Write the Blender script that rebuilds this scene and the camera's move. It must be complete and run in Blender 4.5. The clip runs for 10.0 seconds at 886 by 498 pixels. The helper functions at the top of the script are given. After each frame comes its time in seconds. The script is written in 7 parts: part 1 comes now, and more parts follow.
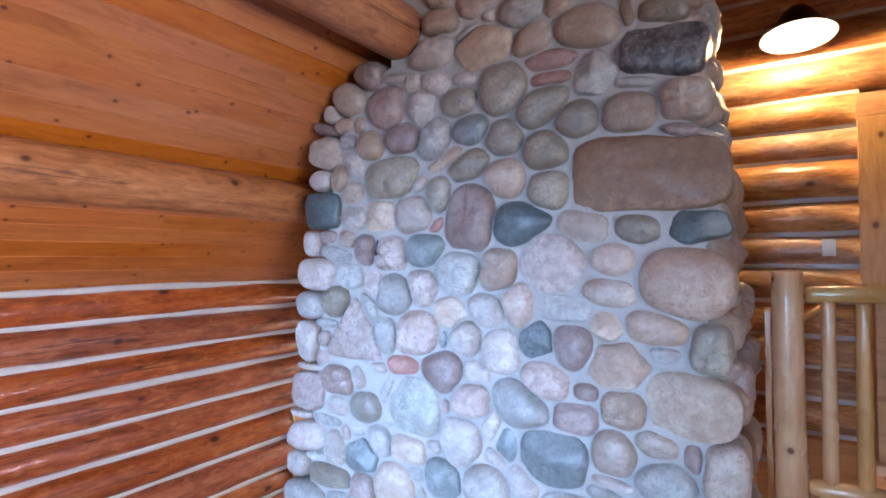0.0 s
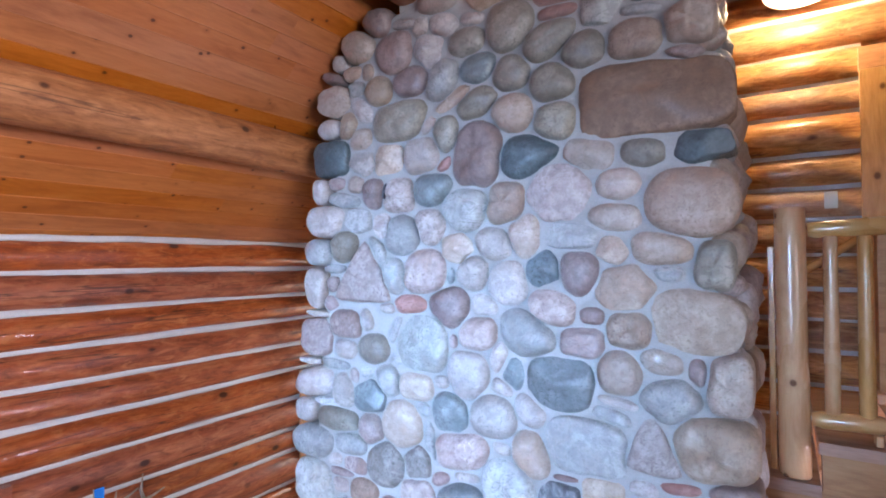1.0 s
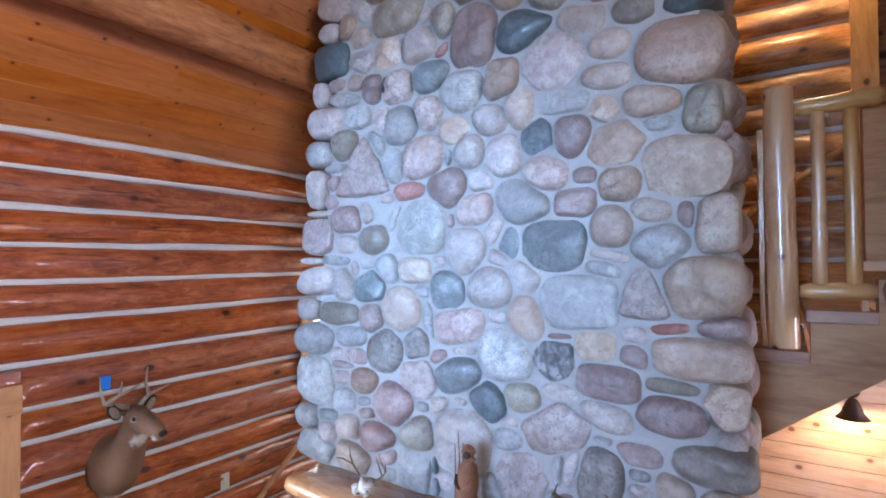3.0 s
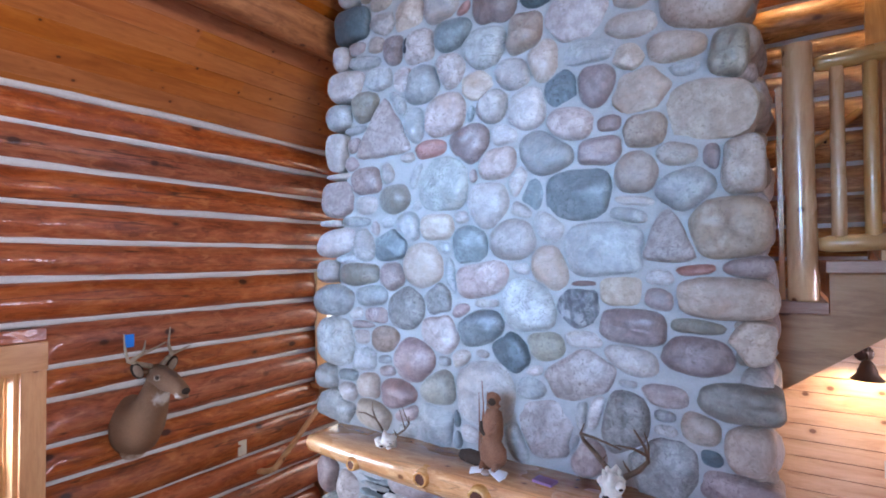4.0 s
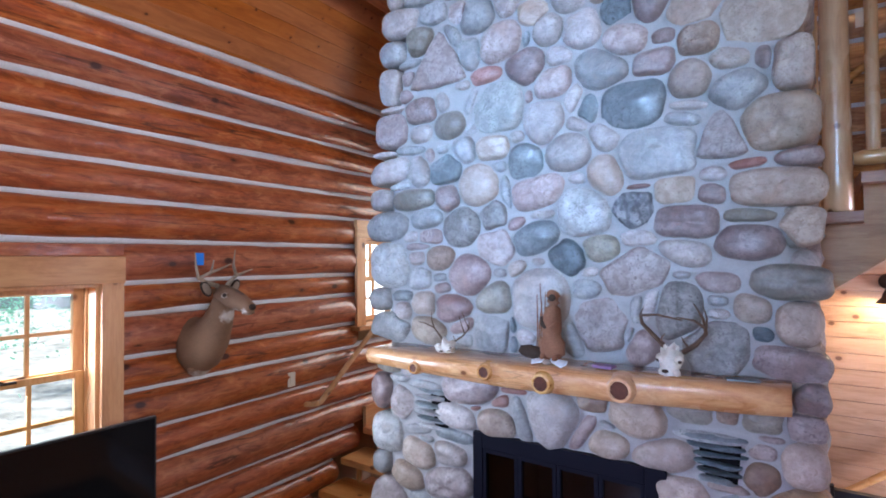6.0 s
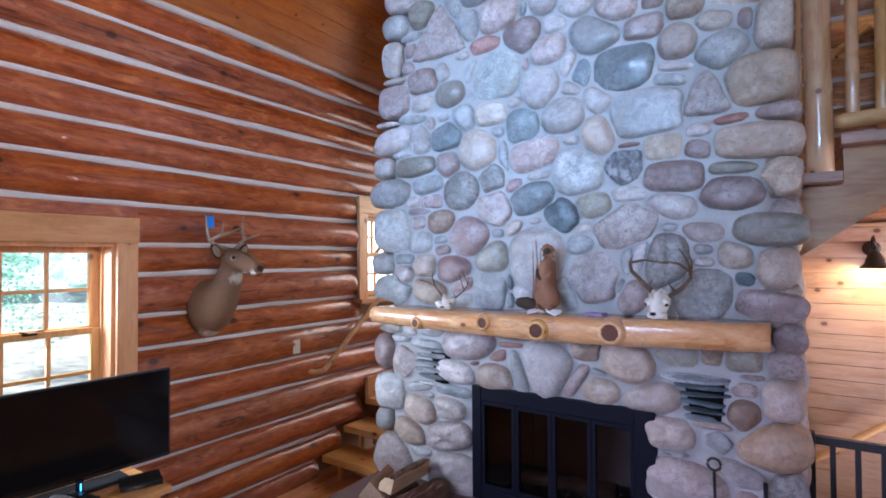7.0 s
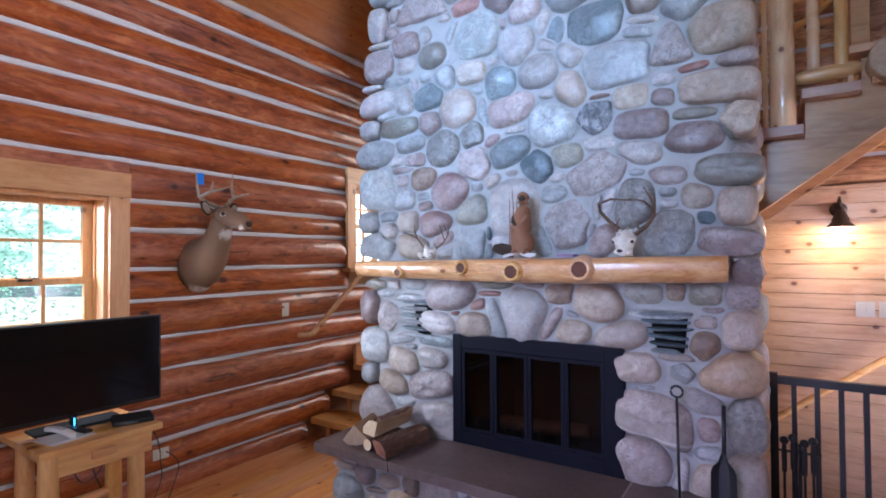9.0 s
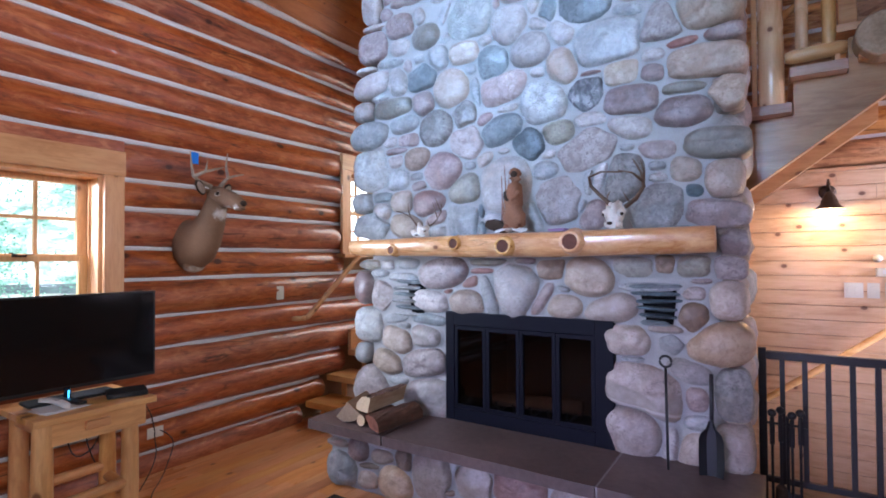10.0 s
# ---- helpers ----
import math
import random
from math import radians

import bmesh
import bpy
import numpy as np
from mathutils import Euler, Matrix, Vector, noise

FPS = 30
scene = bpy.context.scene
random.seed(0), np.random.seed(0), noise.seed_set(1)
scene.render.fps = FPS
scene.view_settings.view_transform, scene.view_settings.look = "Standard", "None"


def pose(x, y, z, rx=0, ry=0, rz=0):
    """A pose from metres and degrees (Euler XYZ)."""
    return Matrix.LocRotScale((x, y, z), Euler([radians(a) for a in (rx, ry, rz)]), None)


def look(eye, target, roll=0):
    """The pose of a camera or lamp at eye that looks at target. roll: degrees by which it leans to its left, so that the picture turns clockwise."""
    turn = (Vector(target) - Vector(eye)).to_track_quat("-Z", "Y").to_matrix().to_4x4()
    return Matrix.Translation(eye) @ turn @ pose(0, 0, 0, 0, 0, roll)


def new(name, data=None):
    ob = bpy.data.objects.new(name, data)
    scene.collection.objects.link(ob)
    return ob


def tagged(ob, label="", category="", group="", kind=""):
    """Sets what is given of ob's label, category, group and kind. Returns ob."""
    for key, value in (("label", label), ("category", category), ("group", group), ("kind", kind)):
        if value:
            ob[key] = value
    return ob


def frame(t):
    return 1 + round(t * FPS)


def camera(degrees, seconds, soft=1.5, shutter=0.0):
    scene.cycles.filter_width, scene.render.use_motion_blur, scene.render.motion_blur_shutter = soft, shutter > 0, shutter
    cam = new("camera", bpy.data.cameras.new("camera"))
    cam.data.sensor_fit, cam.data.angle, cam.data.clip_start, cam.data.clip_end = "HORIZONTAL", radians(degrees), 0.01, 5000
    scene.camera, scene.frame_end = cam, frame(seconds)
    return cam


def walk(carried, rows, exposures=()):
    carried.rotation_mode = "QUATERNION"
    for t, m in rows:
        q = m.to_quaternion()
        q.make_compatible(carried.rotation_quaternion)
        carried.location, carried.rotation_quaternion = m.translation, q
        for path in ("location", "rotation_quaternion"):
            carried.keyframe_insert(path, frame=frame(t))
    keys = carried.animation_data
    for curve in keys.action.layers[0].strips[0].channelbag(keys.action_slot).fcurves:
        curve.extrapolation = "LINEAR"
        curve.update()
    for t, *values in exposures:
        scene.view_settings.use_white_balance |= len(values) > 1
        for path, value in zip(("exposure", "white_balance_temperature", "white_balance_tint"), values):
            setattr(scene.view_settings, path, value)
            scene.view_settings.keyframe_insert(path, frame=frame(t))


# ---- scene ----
cam = camera(81.7, 10.0, soft=1.8)
METRES, EYE, TILT, LEAN, TURN = 2.7, 3.93, 1.2, 0.3, 33.5
ROWS = [
    (0.0, 0.0, 0.0, 0.0, -0.0, 0.0, 0.0),
    (0.5, -0.0129, -0.0082, -0.0598, 0.09, -0.0, 0.0),
    (1.0, -0.0123, -0.0173, -0.1219, 0.17, -0.01, -0.0),
    (1.5, -0.0021, -0.026, -0.1861, 0.18, -0.0, 0.02),
    (2.0, 0.0046, -0.0328, -0.2502, 0.19, 0.02, 0.05),
    (2.5, 0.0024, -0.0384, -0.3078, 0.23, 0.02, 0.1),
    (4.0, -0.0523, -0.0558, -0.4513, 0.23, 0.02, 0.11),
    (4.5, -0.0883, -0.0687, -0.4934, 0.22, -0.01, 0.12),
    (5.0, -0.1288, -0.0877, -0.537, 0.22, -0.03, 0.09),
    (5.5, -0.1606, -0.1068, -0.5812, 0.27, -0.07, 0.08),
    (6.0, -0.1753, -0.1271, -0.631, 0.28, -0.08, 0.06),
    (7.5, -0.169, -0.2072, -0.7485, 0.11, -0.1, -0.0),
    (8.0, -0.1571, -0.224, -0.7643, 0.01, -0.08, 0.0),
    (8.5, -0.1477, -0.231, -0.7949, -0.18, -0.09, 0.05),
    (9.0, -0.1454, -0.2304, -0.8349, -0.37, -0.1, 0.04),
    (9.5, -0.1403, -0.2335, -0.865, -0.55, -0.11, 0.02),
    (10.0, -0.1367, -0.241, -0.8891, -0.74, -0.08, 0.0),
]
walk(cam, [(t, pose(0, 0, EYE, TILT, LEAN, TURN) @ pose(METRES * x, METRES * y, METRES * z, 90 + pitch, roll, yaw)) for t, x, y, z, yaw, pitch, roll in ROWS], exposures=((0.0, 2.12), (2.5, 1.92), (5.5, 1.76), (7.5, 1.73), (10.0, 1.85)))

# ---------------------------------------------------------------- world and light
world = bpy.data.worlds.new("world")
scene.world = world
world.use_nodes = True
wn = world.node_tree
sky = wn.nodes.new("ShaderNodeTexSky")
sky.sky_type = "NISHITA"
sky.sun_disc = False
sky.sun_elevation = radians(48)
sky.sun_rotation = radians(250)
wn.links.new(sky.outputs[0], wn.nodes["Background"].inputs[0])
wn.nodes["Background"].inputs[1].default_value = 0.15

sun = new("sun", bpy.data.lights.new("sun", "SUN"))
sun.data.energy, sun.data.angle, sun.data.color = 4.0, radians(0.5), (1.0, 0.95, 0.87)
sun.matrix_world = look((-9, 16, 40), (0, 6, 0))


def area_lamp(name, centre, target, w, h, power, colour, spread=180):
    """An area lamp: the sky's light in a window's opening, or an added fill."""
    lamp = new(name, bpy.data.lights.new(name, "AREA"))
    lamp.data.shape, lamp.data.size, lamp.data.size_y = "RECTANGLE", w, h
    lamp.data.energy, lamp.data.color, lamp.data.spread = power, colour, radians(spread)
    lamp.matrix_world = look(centre, target)
    return lamp


DAY = (0.365, 0.593, 1.0)
area_lamp("south_window_light", (-1.3, -4.85, 3.7), (-1.75, 2.2, 2.97), 2.4, 1.3, 14.5, DAY, 30)
area_lamp("south_window_light", (-1.3, -4.85, 1.6), (-0.35, 2.2, 0.35), 2.4, 1.5, 5.2, (0.53, 0.53, 1.0), 35)
area_lamp("east_window_light", (4.15, -2.2, 1.7), (0.0, -1.2, 1.4), 2.2, 1.3, 2.9, (0.84, 0.82, 1.0))
# added fill for the upper west wall and ceiling; no opening behind it
area_lamp("east_window_light", (4.15, -1.6, 3.6), (-3.3, 0.2, 4.7), 1.8, 1.2, 31, (0.90, 0.89, 1.0), 76)
# added fill for the panelling and stair; the east wall is solid here
area_lamp("hall_window_light", (4.1, 3.6, 1.6), (0.2, 4.2, 1.6), 0.9, 1.2, 16, (0.80, 0.76, 1.0), 60)
area_lamp("west_window_light", (-3.67, 0.47, 1.55), (-2.0, 2.1, 0.75), 0.75, 1.0, 7.5, (0.66, 0.77, 1.0), 80)
area_lamp("north_window_light", (-2.95, 4.46, 2.2), (-3.2, 2.5, 0.5), 0.8, 1.7, 6.5, (1.0, 0.95, 0.92))


def bulb(name, at, power, colour, size=0.03):
    lamp = new(name, bpy.data.lights.new(name, "POINT"))
    lamp.data.energy, lamp.data.color, lamp.data.shadow_soft_size = power, colour, size
    lamp.location = at
    return lamp


WARM = (1.0, 0.70, 0.38)

# ---------------------------------------------------------------- materials


def material(name, colour=(0.5, 0.5, 0.5), rough=0.5, metal=0.0, spec=0.5, coat=0.0):
    m = bpy.data.materials.new(name)
    m.use_nodes = True
    b = m.node_tree.nodes["Principled BSDF"]
    b.inputs["Base Color"].default_value = (*colour, 1)
    b.inputs["Roughness"].default_value = rough
    b.inputs["Metallic"].default_value = metal
    b.inputs["Specular IOR Level"].default_value = spec
    b.inputs["Coat Weight"].default_value = coat
    b.inputs["Coat Roughness"].default_value = 0.17
    return m


def coords(nt, scale, island=False, spread=37.0):
    """Object coordinates, shifted for each object (and each island), then scaled."""
    tc = nt.nodes.new("ShaderNodeTexCoord")
    info = nt.nodes.new("ShaderNodeObjectInfo")
    src = info.outputs["Random"]
    if island:
        geo = nt.nodes.new("ShaderNodeNewGeometry")
        src = geo.outputs["Random Per Island"]
    mul = nt.nodes.new("ShaderNodeMath")
    mul.operation = "MULTIPLY"
    mul.inputs[1].default_value = spread
    nt.links.new(src, mul.inputs[0])
    add = nt.nodes.new("ShaderNodeVectorMath")
    nt.links.new(tc.outputs["Object"], add.inputs[0])
    nt.links.new(mul.outputs[0], add.inputs[1])
    mp = nt.nodes.new("ShaderNodeMapping")
    mp.inputs["Scale"].default_value = scale
    nt.links.new(add.outputs[0], mp.inputs["Vector"])
    return mp.outputs[0], src


def noise_tex(nt, vec, scale, detail=4.0, rough=0.55, distort=0.0):
    n = nt.nodes.new("ShaderNodeTexNoise")
    n.inputs["Scale"].default_value = scale
    n.inputs["Detail"].default_value = detail
    n.inputs["Roughness"].default_value = rough
    n.inputs["Distortion"].default_value = distort
    nt.links.new(vec, n.inputs["Vector"])
    return n.outputs["Fac"]


def ramp(nt, fac, stops):
    r = nt.nodes.new("ShaderNodeValToRGB")
    els = r.color_ramp.elements
    while len(els) < len(stops):
        els.new(0.5)
    for e, (p, c) in zip(els, stops):
        e.position, e.color = p, (*c, 1) if len(c) == 3 else c
    nt.links.new(fac, r.inputs[0])
    return r.outputs[0]


def mix(nt, fac, a, b, mode="MIX"):
    n = nt.nodes.new("ShaderNodeMix")
    n.data_type, n.blend_type = "RGBA", mode
    if isinstance(fac, float):
        n.inputs[0].default_value = fac
    else:
        nt.links.new(fac, n.inputs[0])
    for i, v in ((6, a), (7, b)):
        if isinstance(v, tuple):
            n.inputs[i].default_value = (*v, 1)
        else:
            nt.links.new(v, n.inputs[i])
    return n.outputs[2]


def bump(nt, height, strength, distance):
    n = nt.nodes.new("ShaderNodeBump")
    n.inputs["Strength"].default_value = strength
    n.inputs["Distance"].default_value = distance
    nt.links.new(height, n.inputs["Height"])
    nt.links.new(n.outputs[0], nt.nodes["Principled BSDF"].inputs["Normal"])
    nt.links.new(n.outputs[0], nt.nodes["Principled BSDF"].inputs["Coat Normal"])


def shift(nt, colour, src, hue=0.015, value=0.35, sat=0.2, sat_mid=1.0):
    """Vary a colour by a random value, piece by piece."""
    hs = nt.nodes.new("ShaderNodeHueSaturation")
    for name, mid, width, seed in (("Hue", 0.5, hue, 3.7), ("Value", 1.0, value, 1.0), ("Saturation", sat_mid, sat, 7.3)):
        m = nt.nodes.new("ShaderNodeMath")
        m.operation = "MULTIPLY"
        m.inputs[1].default_value = seed
        nt.links.new(src, m.inputs[0])
        f = nt.nodes.new("ShaderNodeMath")
        f.operation = "FRACT"
        nt.links.new(m.outputs[0], f.inputs[0])
        r = nt.nodes.new("ShaderNodeMapRange")
        r.inputs["To Min"].default_value = mid - width
        r.inputs["To Max"].default_value = mid + width
        nt.links.new(f.outputs[0], r.inputs["Value"])
        nt.links.new(r.outputs[0], hs.inputs[name])
    nt.links.new(colour, hs.inputs["Color"])
    return hs.outputs[0]


def wood(name, axis, dark, mid, light, rough=0.4, coat=0.0, knots=0.6, knot_scale=(1.3, 5.0), island=False, vary=0.25, relief=0.25, grain=1.0, dashes=0.25, hue=0.008, checks=0.0):
    """Pine: streaked grain along the axis, stains, knots."""
    m = material(name, mid, rough, coat=coat)
    nt = m.node_tree
    b = nt.nodes["Principled BSDF"]

    def along(a, c):
        s = [c, c, c]
        s[axis] = a
        return tuple(s)

    vec, src = coords(nt, along(1.8, 11.0), island)
    streak = noise_tex(nt, vec, 1.0, 7, 0.68, 0.6)
    vec2, _ = coords(nt, along(6.0, 60.0), island)
    fine = noise_tex(nt, vec2, 1.0, 4, 0.65, 0.2)
    vec3, _ = coords(nt, along(0.7, 1.6), island)
    stain = noise_tex(nt, vec3, 2.0, 3)
    col = ramp(nt, streak, [(0.28, dark), (0.5, mid), (0.74, light)])
    col = mix(nt, ramp(nt, fine, [(0.42, (0, 0, 0)), (0.75, (grain, grain, grain))]), col, mix(nt, 0.6, col, dark))
    col = mix(nt, ramp(nt, stain, [(0.4, (0, 0, 0)), (0.7, (0.22, 0.22, 0.22))]), col, mix(nt, 0.55, col, dark))
    vec4, _ = coords(nt, along(10.0, 42.0), island)
    dash = noise_tex(nt, vec4, 1.0, 3, 0.6, 0.4)
    col = mix(nt, ramp(nt, dash, [(0.56, (0, 0, 0)), (0.68, (dashes, dashes, dashes))]), col, mix(nt, 0.7, col, dark))
    high = fine
    if checks:
        vec6, _ = coords(nt, along(5.5, 17.0), island)
        fleck = noise_tex(nt, vec6, 1.0, 5, 0.7, 1.0)
        col = mix(nt, ramp(nt, fleck, [(0.52, (0, 0, 0)), (0.66, (0.75, 0.75, 0.75))]), col, light)
        col = mix(nt, ramp(nt, fleck, [(0.32, (0.8, 0.8, 0.8)), (0.46, (0, 0, 0))]), col, dark)
        vec5, _ = coords(nt, along(0.28, 8.0), island)
        check = noise_tex(nt, vec5, 1.0, 3, 0.5, 0.12)
        line = ramp(nt, check, [(0.575, (0, 0, 0)), (0.583, (checks,) * 3), (0.591, (0, 0, 0))])
        col = mix(nt, line, col, (dark[0] * 0.25, dark[1] * 0.3, dark[2] * 0.4))
        high = mix(nt, 0.5, fine, mix(nt, line, fleck, (0.0, 0.0, 0.0)))
    if knots > 0:
        kv, _ = coords(nt, along(*knot_scale), island)
        vor = nt.nodes.new("ShaderNodeTexVoronoi")
        vor.inputs["Scale"].default_value = 1.0
        nt.links.new(kv, vor.inputs["Vector"])
        sep = nt.nodes.new("ShaderNodeSeparateColor")
        nt.links.new(vor.outputs["Color"], sep.inputs[0])
        some = ramp(nt, sep.outputs[0], [(1 - knots - 0.02, (0, 0, 0)), (1 - knots + 0.02, (1, 1, 1))])
        spot = ramp(nt, vor.outputs["Distance"], [(0.075, (1, 1, 1)), (0.12, (0, 0, 0))])
        halo = ramp(nt, vor.outputs["Distance"], [(0.10, (0.6, 0.6, 0.6)), (0.26, (0, 0, 0))])
        col = mix(nt, mix(nt, 1.0, halo, some, "MULTIPLY"), col, mix(nt, 0.75, col, dark))
        col = mix(nt, mix(nt, 1.0, spot, some, "MULTIPLY"), col, (dark[0] * 0.38, dark[1] * 0.33, dark[2] * 0.33))
    col = shift(nt, col, src, hue, vary, 0.08)
    nt.links.new(col, b.inputs["Base Color"])
    rr = ramp(nt, stain, [(0.3, (rough - 0.08,) * 3), (0.7, (rough + 0.12,) * 3)])
    nt.links.new(rr, b.inputs["Roughness"])
    if checks:
        hv, _ = coords(nt, along(3.0, 7.0), island)
        high = mix(nt, 0.45, high, noise_tex(nt, hv, 1.0, 3, 0.6, 0.5))
        b.inputs["Coat Roughness"].default_value = 0.07
    bump(nt, mix(nt, 0.35, high, streak), relief, 0.016 if checks else 0.004)
    if checks:      # the varnish lies smoother than the wood
        gloss = nt.nodes.new("ShaderNodeBump")
        gloss.inputs["Strength"].default_value = 0.5
        gloss.inputs["Distance"].default_value = 0.012
        cv, _ = coords(nt, along(4.0, 9.0), island)
        nt.links.new(noise_tex(nt, cv, 1.0, 4, 0.6, 0.4), gloss.inputs["Height"])
        nt.links.new(gloss.outputs[0], b.inputs["Coat Normal"])
    return m


LOG_D, LOG_M, LOG_L = (0.150, 0.031, 0.010), (0.435, 0.102, 0.031), (0.56, 0.195, 0.072)
log_y = wood("stained_log_along_wall", 1, LOG_D, LOG_M, LOG_L, 0.45, 0.85, 0.9, (2.8, 4.4), vary=0.10, relief=0.7, dashes=0.5, hue=0.003, checks=0.9)
log_x = wood("stained_log_across", 0, (0.22, 0.075, 0.024), (0.56, 0.270, 0.106), (0.70, 0.40, 0.19), 0.36, 0.22, 0.62, (2.3, 3.6), vary=0.12, relief=0.7, dashes=0.5, hue=0.003, checks=0.8)
ceil_y = wood("ceiling_pine", 1, (0.28, 0.078, 0.022), (0.47, 0.155, 0.045), (0.55, 0.21, 0.070), 0.42, 0.1, 0.95, (9.0, 10.0), True, 0.05, 0.12, 0.6, 0.25, 0.003)
purlin_m = wood("purlin_log", 1, (0.20, 0.06, 0.022), (0.45, 0.16, 0.056), (0.55, 0.225, 0.09), 0.5, 0.0, 0.8, (4.0, 5.0), relief=0.7, dashes=0.6, checks=0.8)
panel_x = wood("knotty_pine_panel", 0, (0.50, 0.25, 0.11), (0.74, 0.485, 0.265), (0.80, 0.56, 0.335), 0.4, 0.1, 0.9, (4.6, 6.0), True, 0.07, 0.1, 0.6, 0.2)
floor_y = wood("floor_pine", 1, (0.48, 0.18, 0.055), (0.70, 0.315, 0.115), (0.76, 0.39, 0.165), 0.33, 0.15, 0.3, (4.0, 6.0), False, 0.12, 0.05, 0.4, 0.15)
trim_z = wood("clear_pine_trim", 2, (0.47, 0.205, 0.062), (0.69, 0.365, 0.145), (0.76, 0.45, 0.205), 0.38, 0.2, 0.9, (3.6, 5.0), False, 0.08, 0.1, 0.7, 0.3)
trim_y = wood("clear_pine_trim_along", 1, (0.47, 0.205, 0.062), (0.69, 0.365, 0.145), (0.76, 0.45, 0.205), 0.38, 0.2, 0.9, (3.6, 5.0), False, 0.08, 0.1, 0.7, 0.3)
TABLE = (0.52, 0.205, 0.06), (0.78, 0.405, 0.155), (0.84, 0.50, 0.225)
table_x, table_y, table_z = (wood("honey_pine_" + n, k, *TABLE, 0.38, 0.25, 0.95, (3.2, 4.6), False, 0.08, 0.15, 0.7, 0.4) for k, n in enumerate(("across", "along", "upright")))
trim_x = wood("clear_pine_trim_across", 0, (0.47, 0.205, 0.062), (0.69, 0.365, 0.145), (0.76, 0.45, 0.205), 0.38, 0.2, 0.9, (3.6, 5.0), False, 0.08, 0.1, 0.7, 0.3)
peeled_z = wood("peeled_pole", 2, (0.46, 0.22, 0.075), (0.65, 0.385, 0.17), (0.71, 0.46, 0.23), 0.25, 0.5, 0.95, (5.0, 6.0), False, 0.06, 0.12, 0.4, 0.12)
peeled_x = wood("peeled_rail", 0, (0.46, 0.22, 0.075), (0.65, 0.385, 0.17), (0.71, 0.46, 0.23), 0.25, 0.5, 0.95, (5.0, 6.0), False, 0.06, 0.12, 0.4, 0.12)
peeled_y = wood("peeled_pole_along", 1, (0.46, 0.22, 0.075), (0.65, 0.385, 0.17), (0.71, 0.46, 0.23), 0.25, 0.5, 0.95, (5.0, 6.0), False, 0.06, 0.12, 0.4, 0.12)
stair_x = wood("stair_timber", 0, (0.28, 0.115, 0.040), (0.47, 0.235, 0.095), (0.54, 0.31, 0.145), 0.5, 0.12, 0.95, (2.4, 4.6), False, 0.10, 0.12, 0.6, 0.3)
tread_x = wood("stair_tread", 0, (0.24, 0.12, 0.075), (0.42, 0.255, 0.175), (0.50, 0.33, 0.245), 0.5, 0.12, 0.95, (2.8, 4.6), False, 0.08, 0.12, 0.6, 0.3)
bark_y = wood("bark", 1, (0.05, 0.025, 0.015), (0.13, 0.065, 0.035), (0.22, 0.12, 0.07), 0.85, 0.0, 0.0, relief=0.9)
red_bark_y = wood("reddish_bark", 1, (0.10, 0.028, 0.012), (0.24, 0.085, 0.036), (0.34, 0.14, 0.06), 0.7, 0.0, 0.0, relief=0.9)
split_y = wood("split_wood", 1, (0.36, 0.20, 0.10), (0.60, 0.41, 0.25), (0.70, 0.51, 0.34), 0.8, 0.0, 0.0, relief=0.4)


def plaster(name, colour, rough, scale, strength, spread=0.12):
    m = material(name, colour, rough, spec=0.3)
    nt = m.node_tree
    vec, _ = coords(nt, (1, 1, 1))
    big = noise_tex(nt, vec, 2.3, 4)
    fine = noise_tex(nt, vec, scale, 5, 0.7)
    lo = tuple(c * (1 - 1.6 * spread) for c in colour)
    hi = tuple(min(1, c * (1 + spread)) for c in colour)
    col = mix(nt, 0.45, ramp(nt, big, [(0.3, lo), (0.7, hi)]), ramp(nt, fine, [(0.3, lo), (0.7, hi)]))
    nt.links.new(col, nt.nodes["Principled BSDF"].inputs["Base Color"])
    bump(nt, fine, strength, 0.004)
    return m


chink_m = plaster("chinking", (0.66, 0.65, 0.665), 0.8, 60, 0.4)
mortar_m = plaster("mortar", (0.33, 0.325, 0.32), 0.9, 90, 0.6)
slab_m = plaster("dark_slate_slab", (0.125, 0.088, 0.080), 0.42, 25, 0.25, 0.3)
dark_wall_m = plaster("plain_dark_wall", (0.33, 0.20, 0.11), 0.7, 8, 0.1)
bone_m = plaster("bone", (0.66, 0.60, 0.52), 0.6, 40, 0.4, 0.2)
antler_m = plaster("antler", (0.12, 0.072, 0.045), 0.5, 30, 0.4, 0.5)
antler_pale_m = plaster("pale_antler", (0.43, 0.34, 0.26), 0.5, 30, 0.4, 0.4)
fur_pale_m = plaster("pale_fur", (0.58, 0.52, 0.47), 0.9, 140, 0.8, 0.2)
fur_mid_m = plaster("soft_tan_fur", (0.37, 0.285, 0.225), 0.9, 140, 0.9, 0.3)
fur_and_hollow_dark_m = plaster("dark_fur_and_hollow", (0.045, 0.028, 0.020), 0.9, 140, 0.9, 0.4)
fur_red_m = plaster("russet_fur", (0.225, 0.100, 0.056), 0.85, 120, 0.9, 0.4)


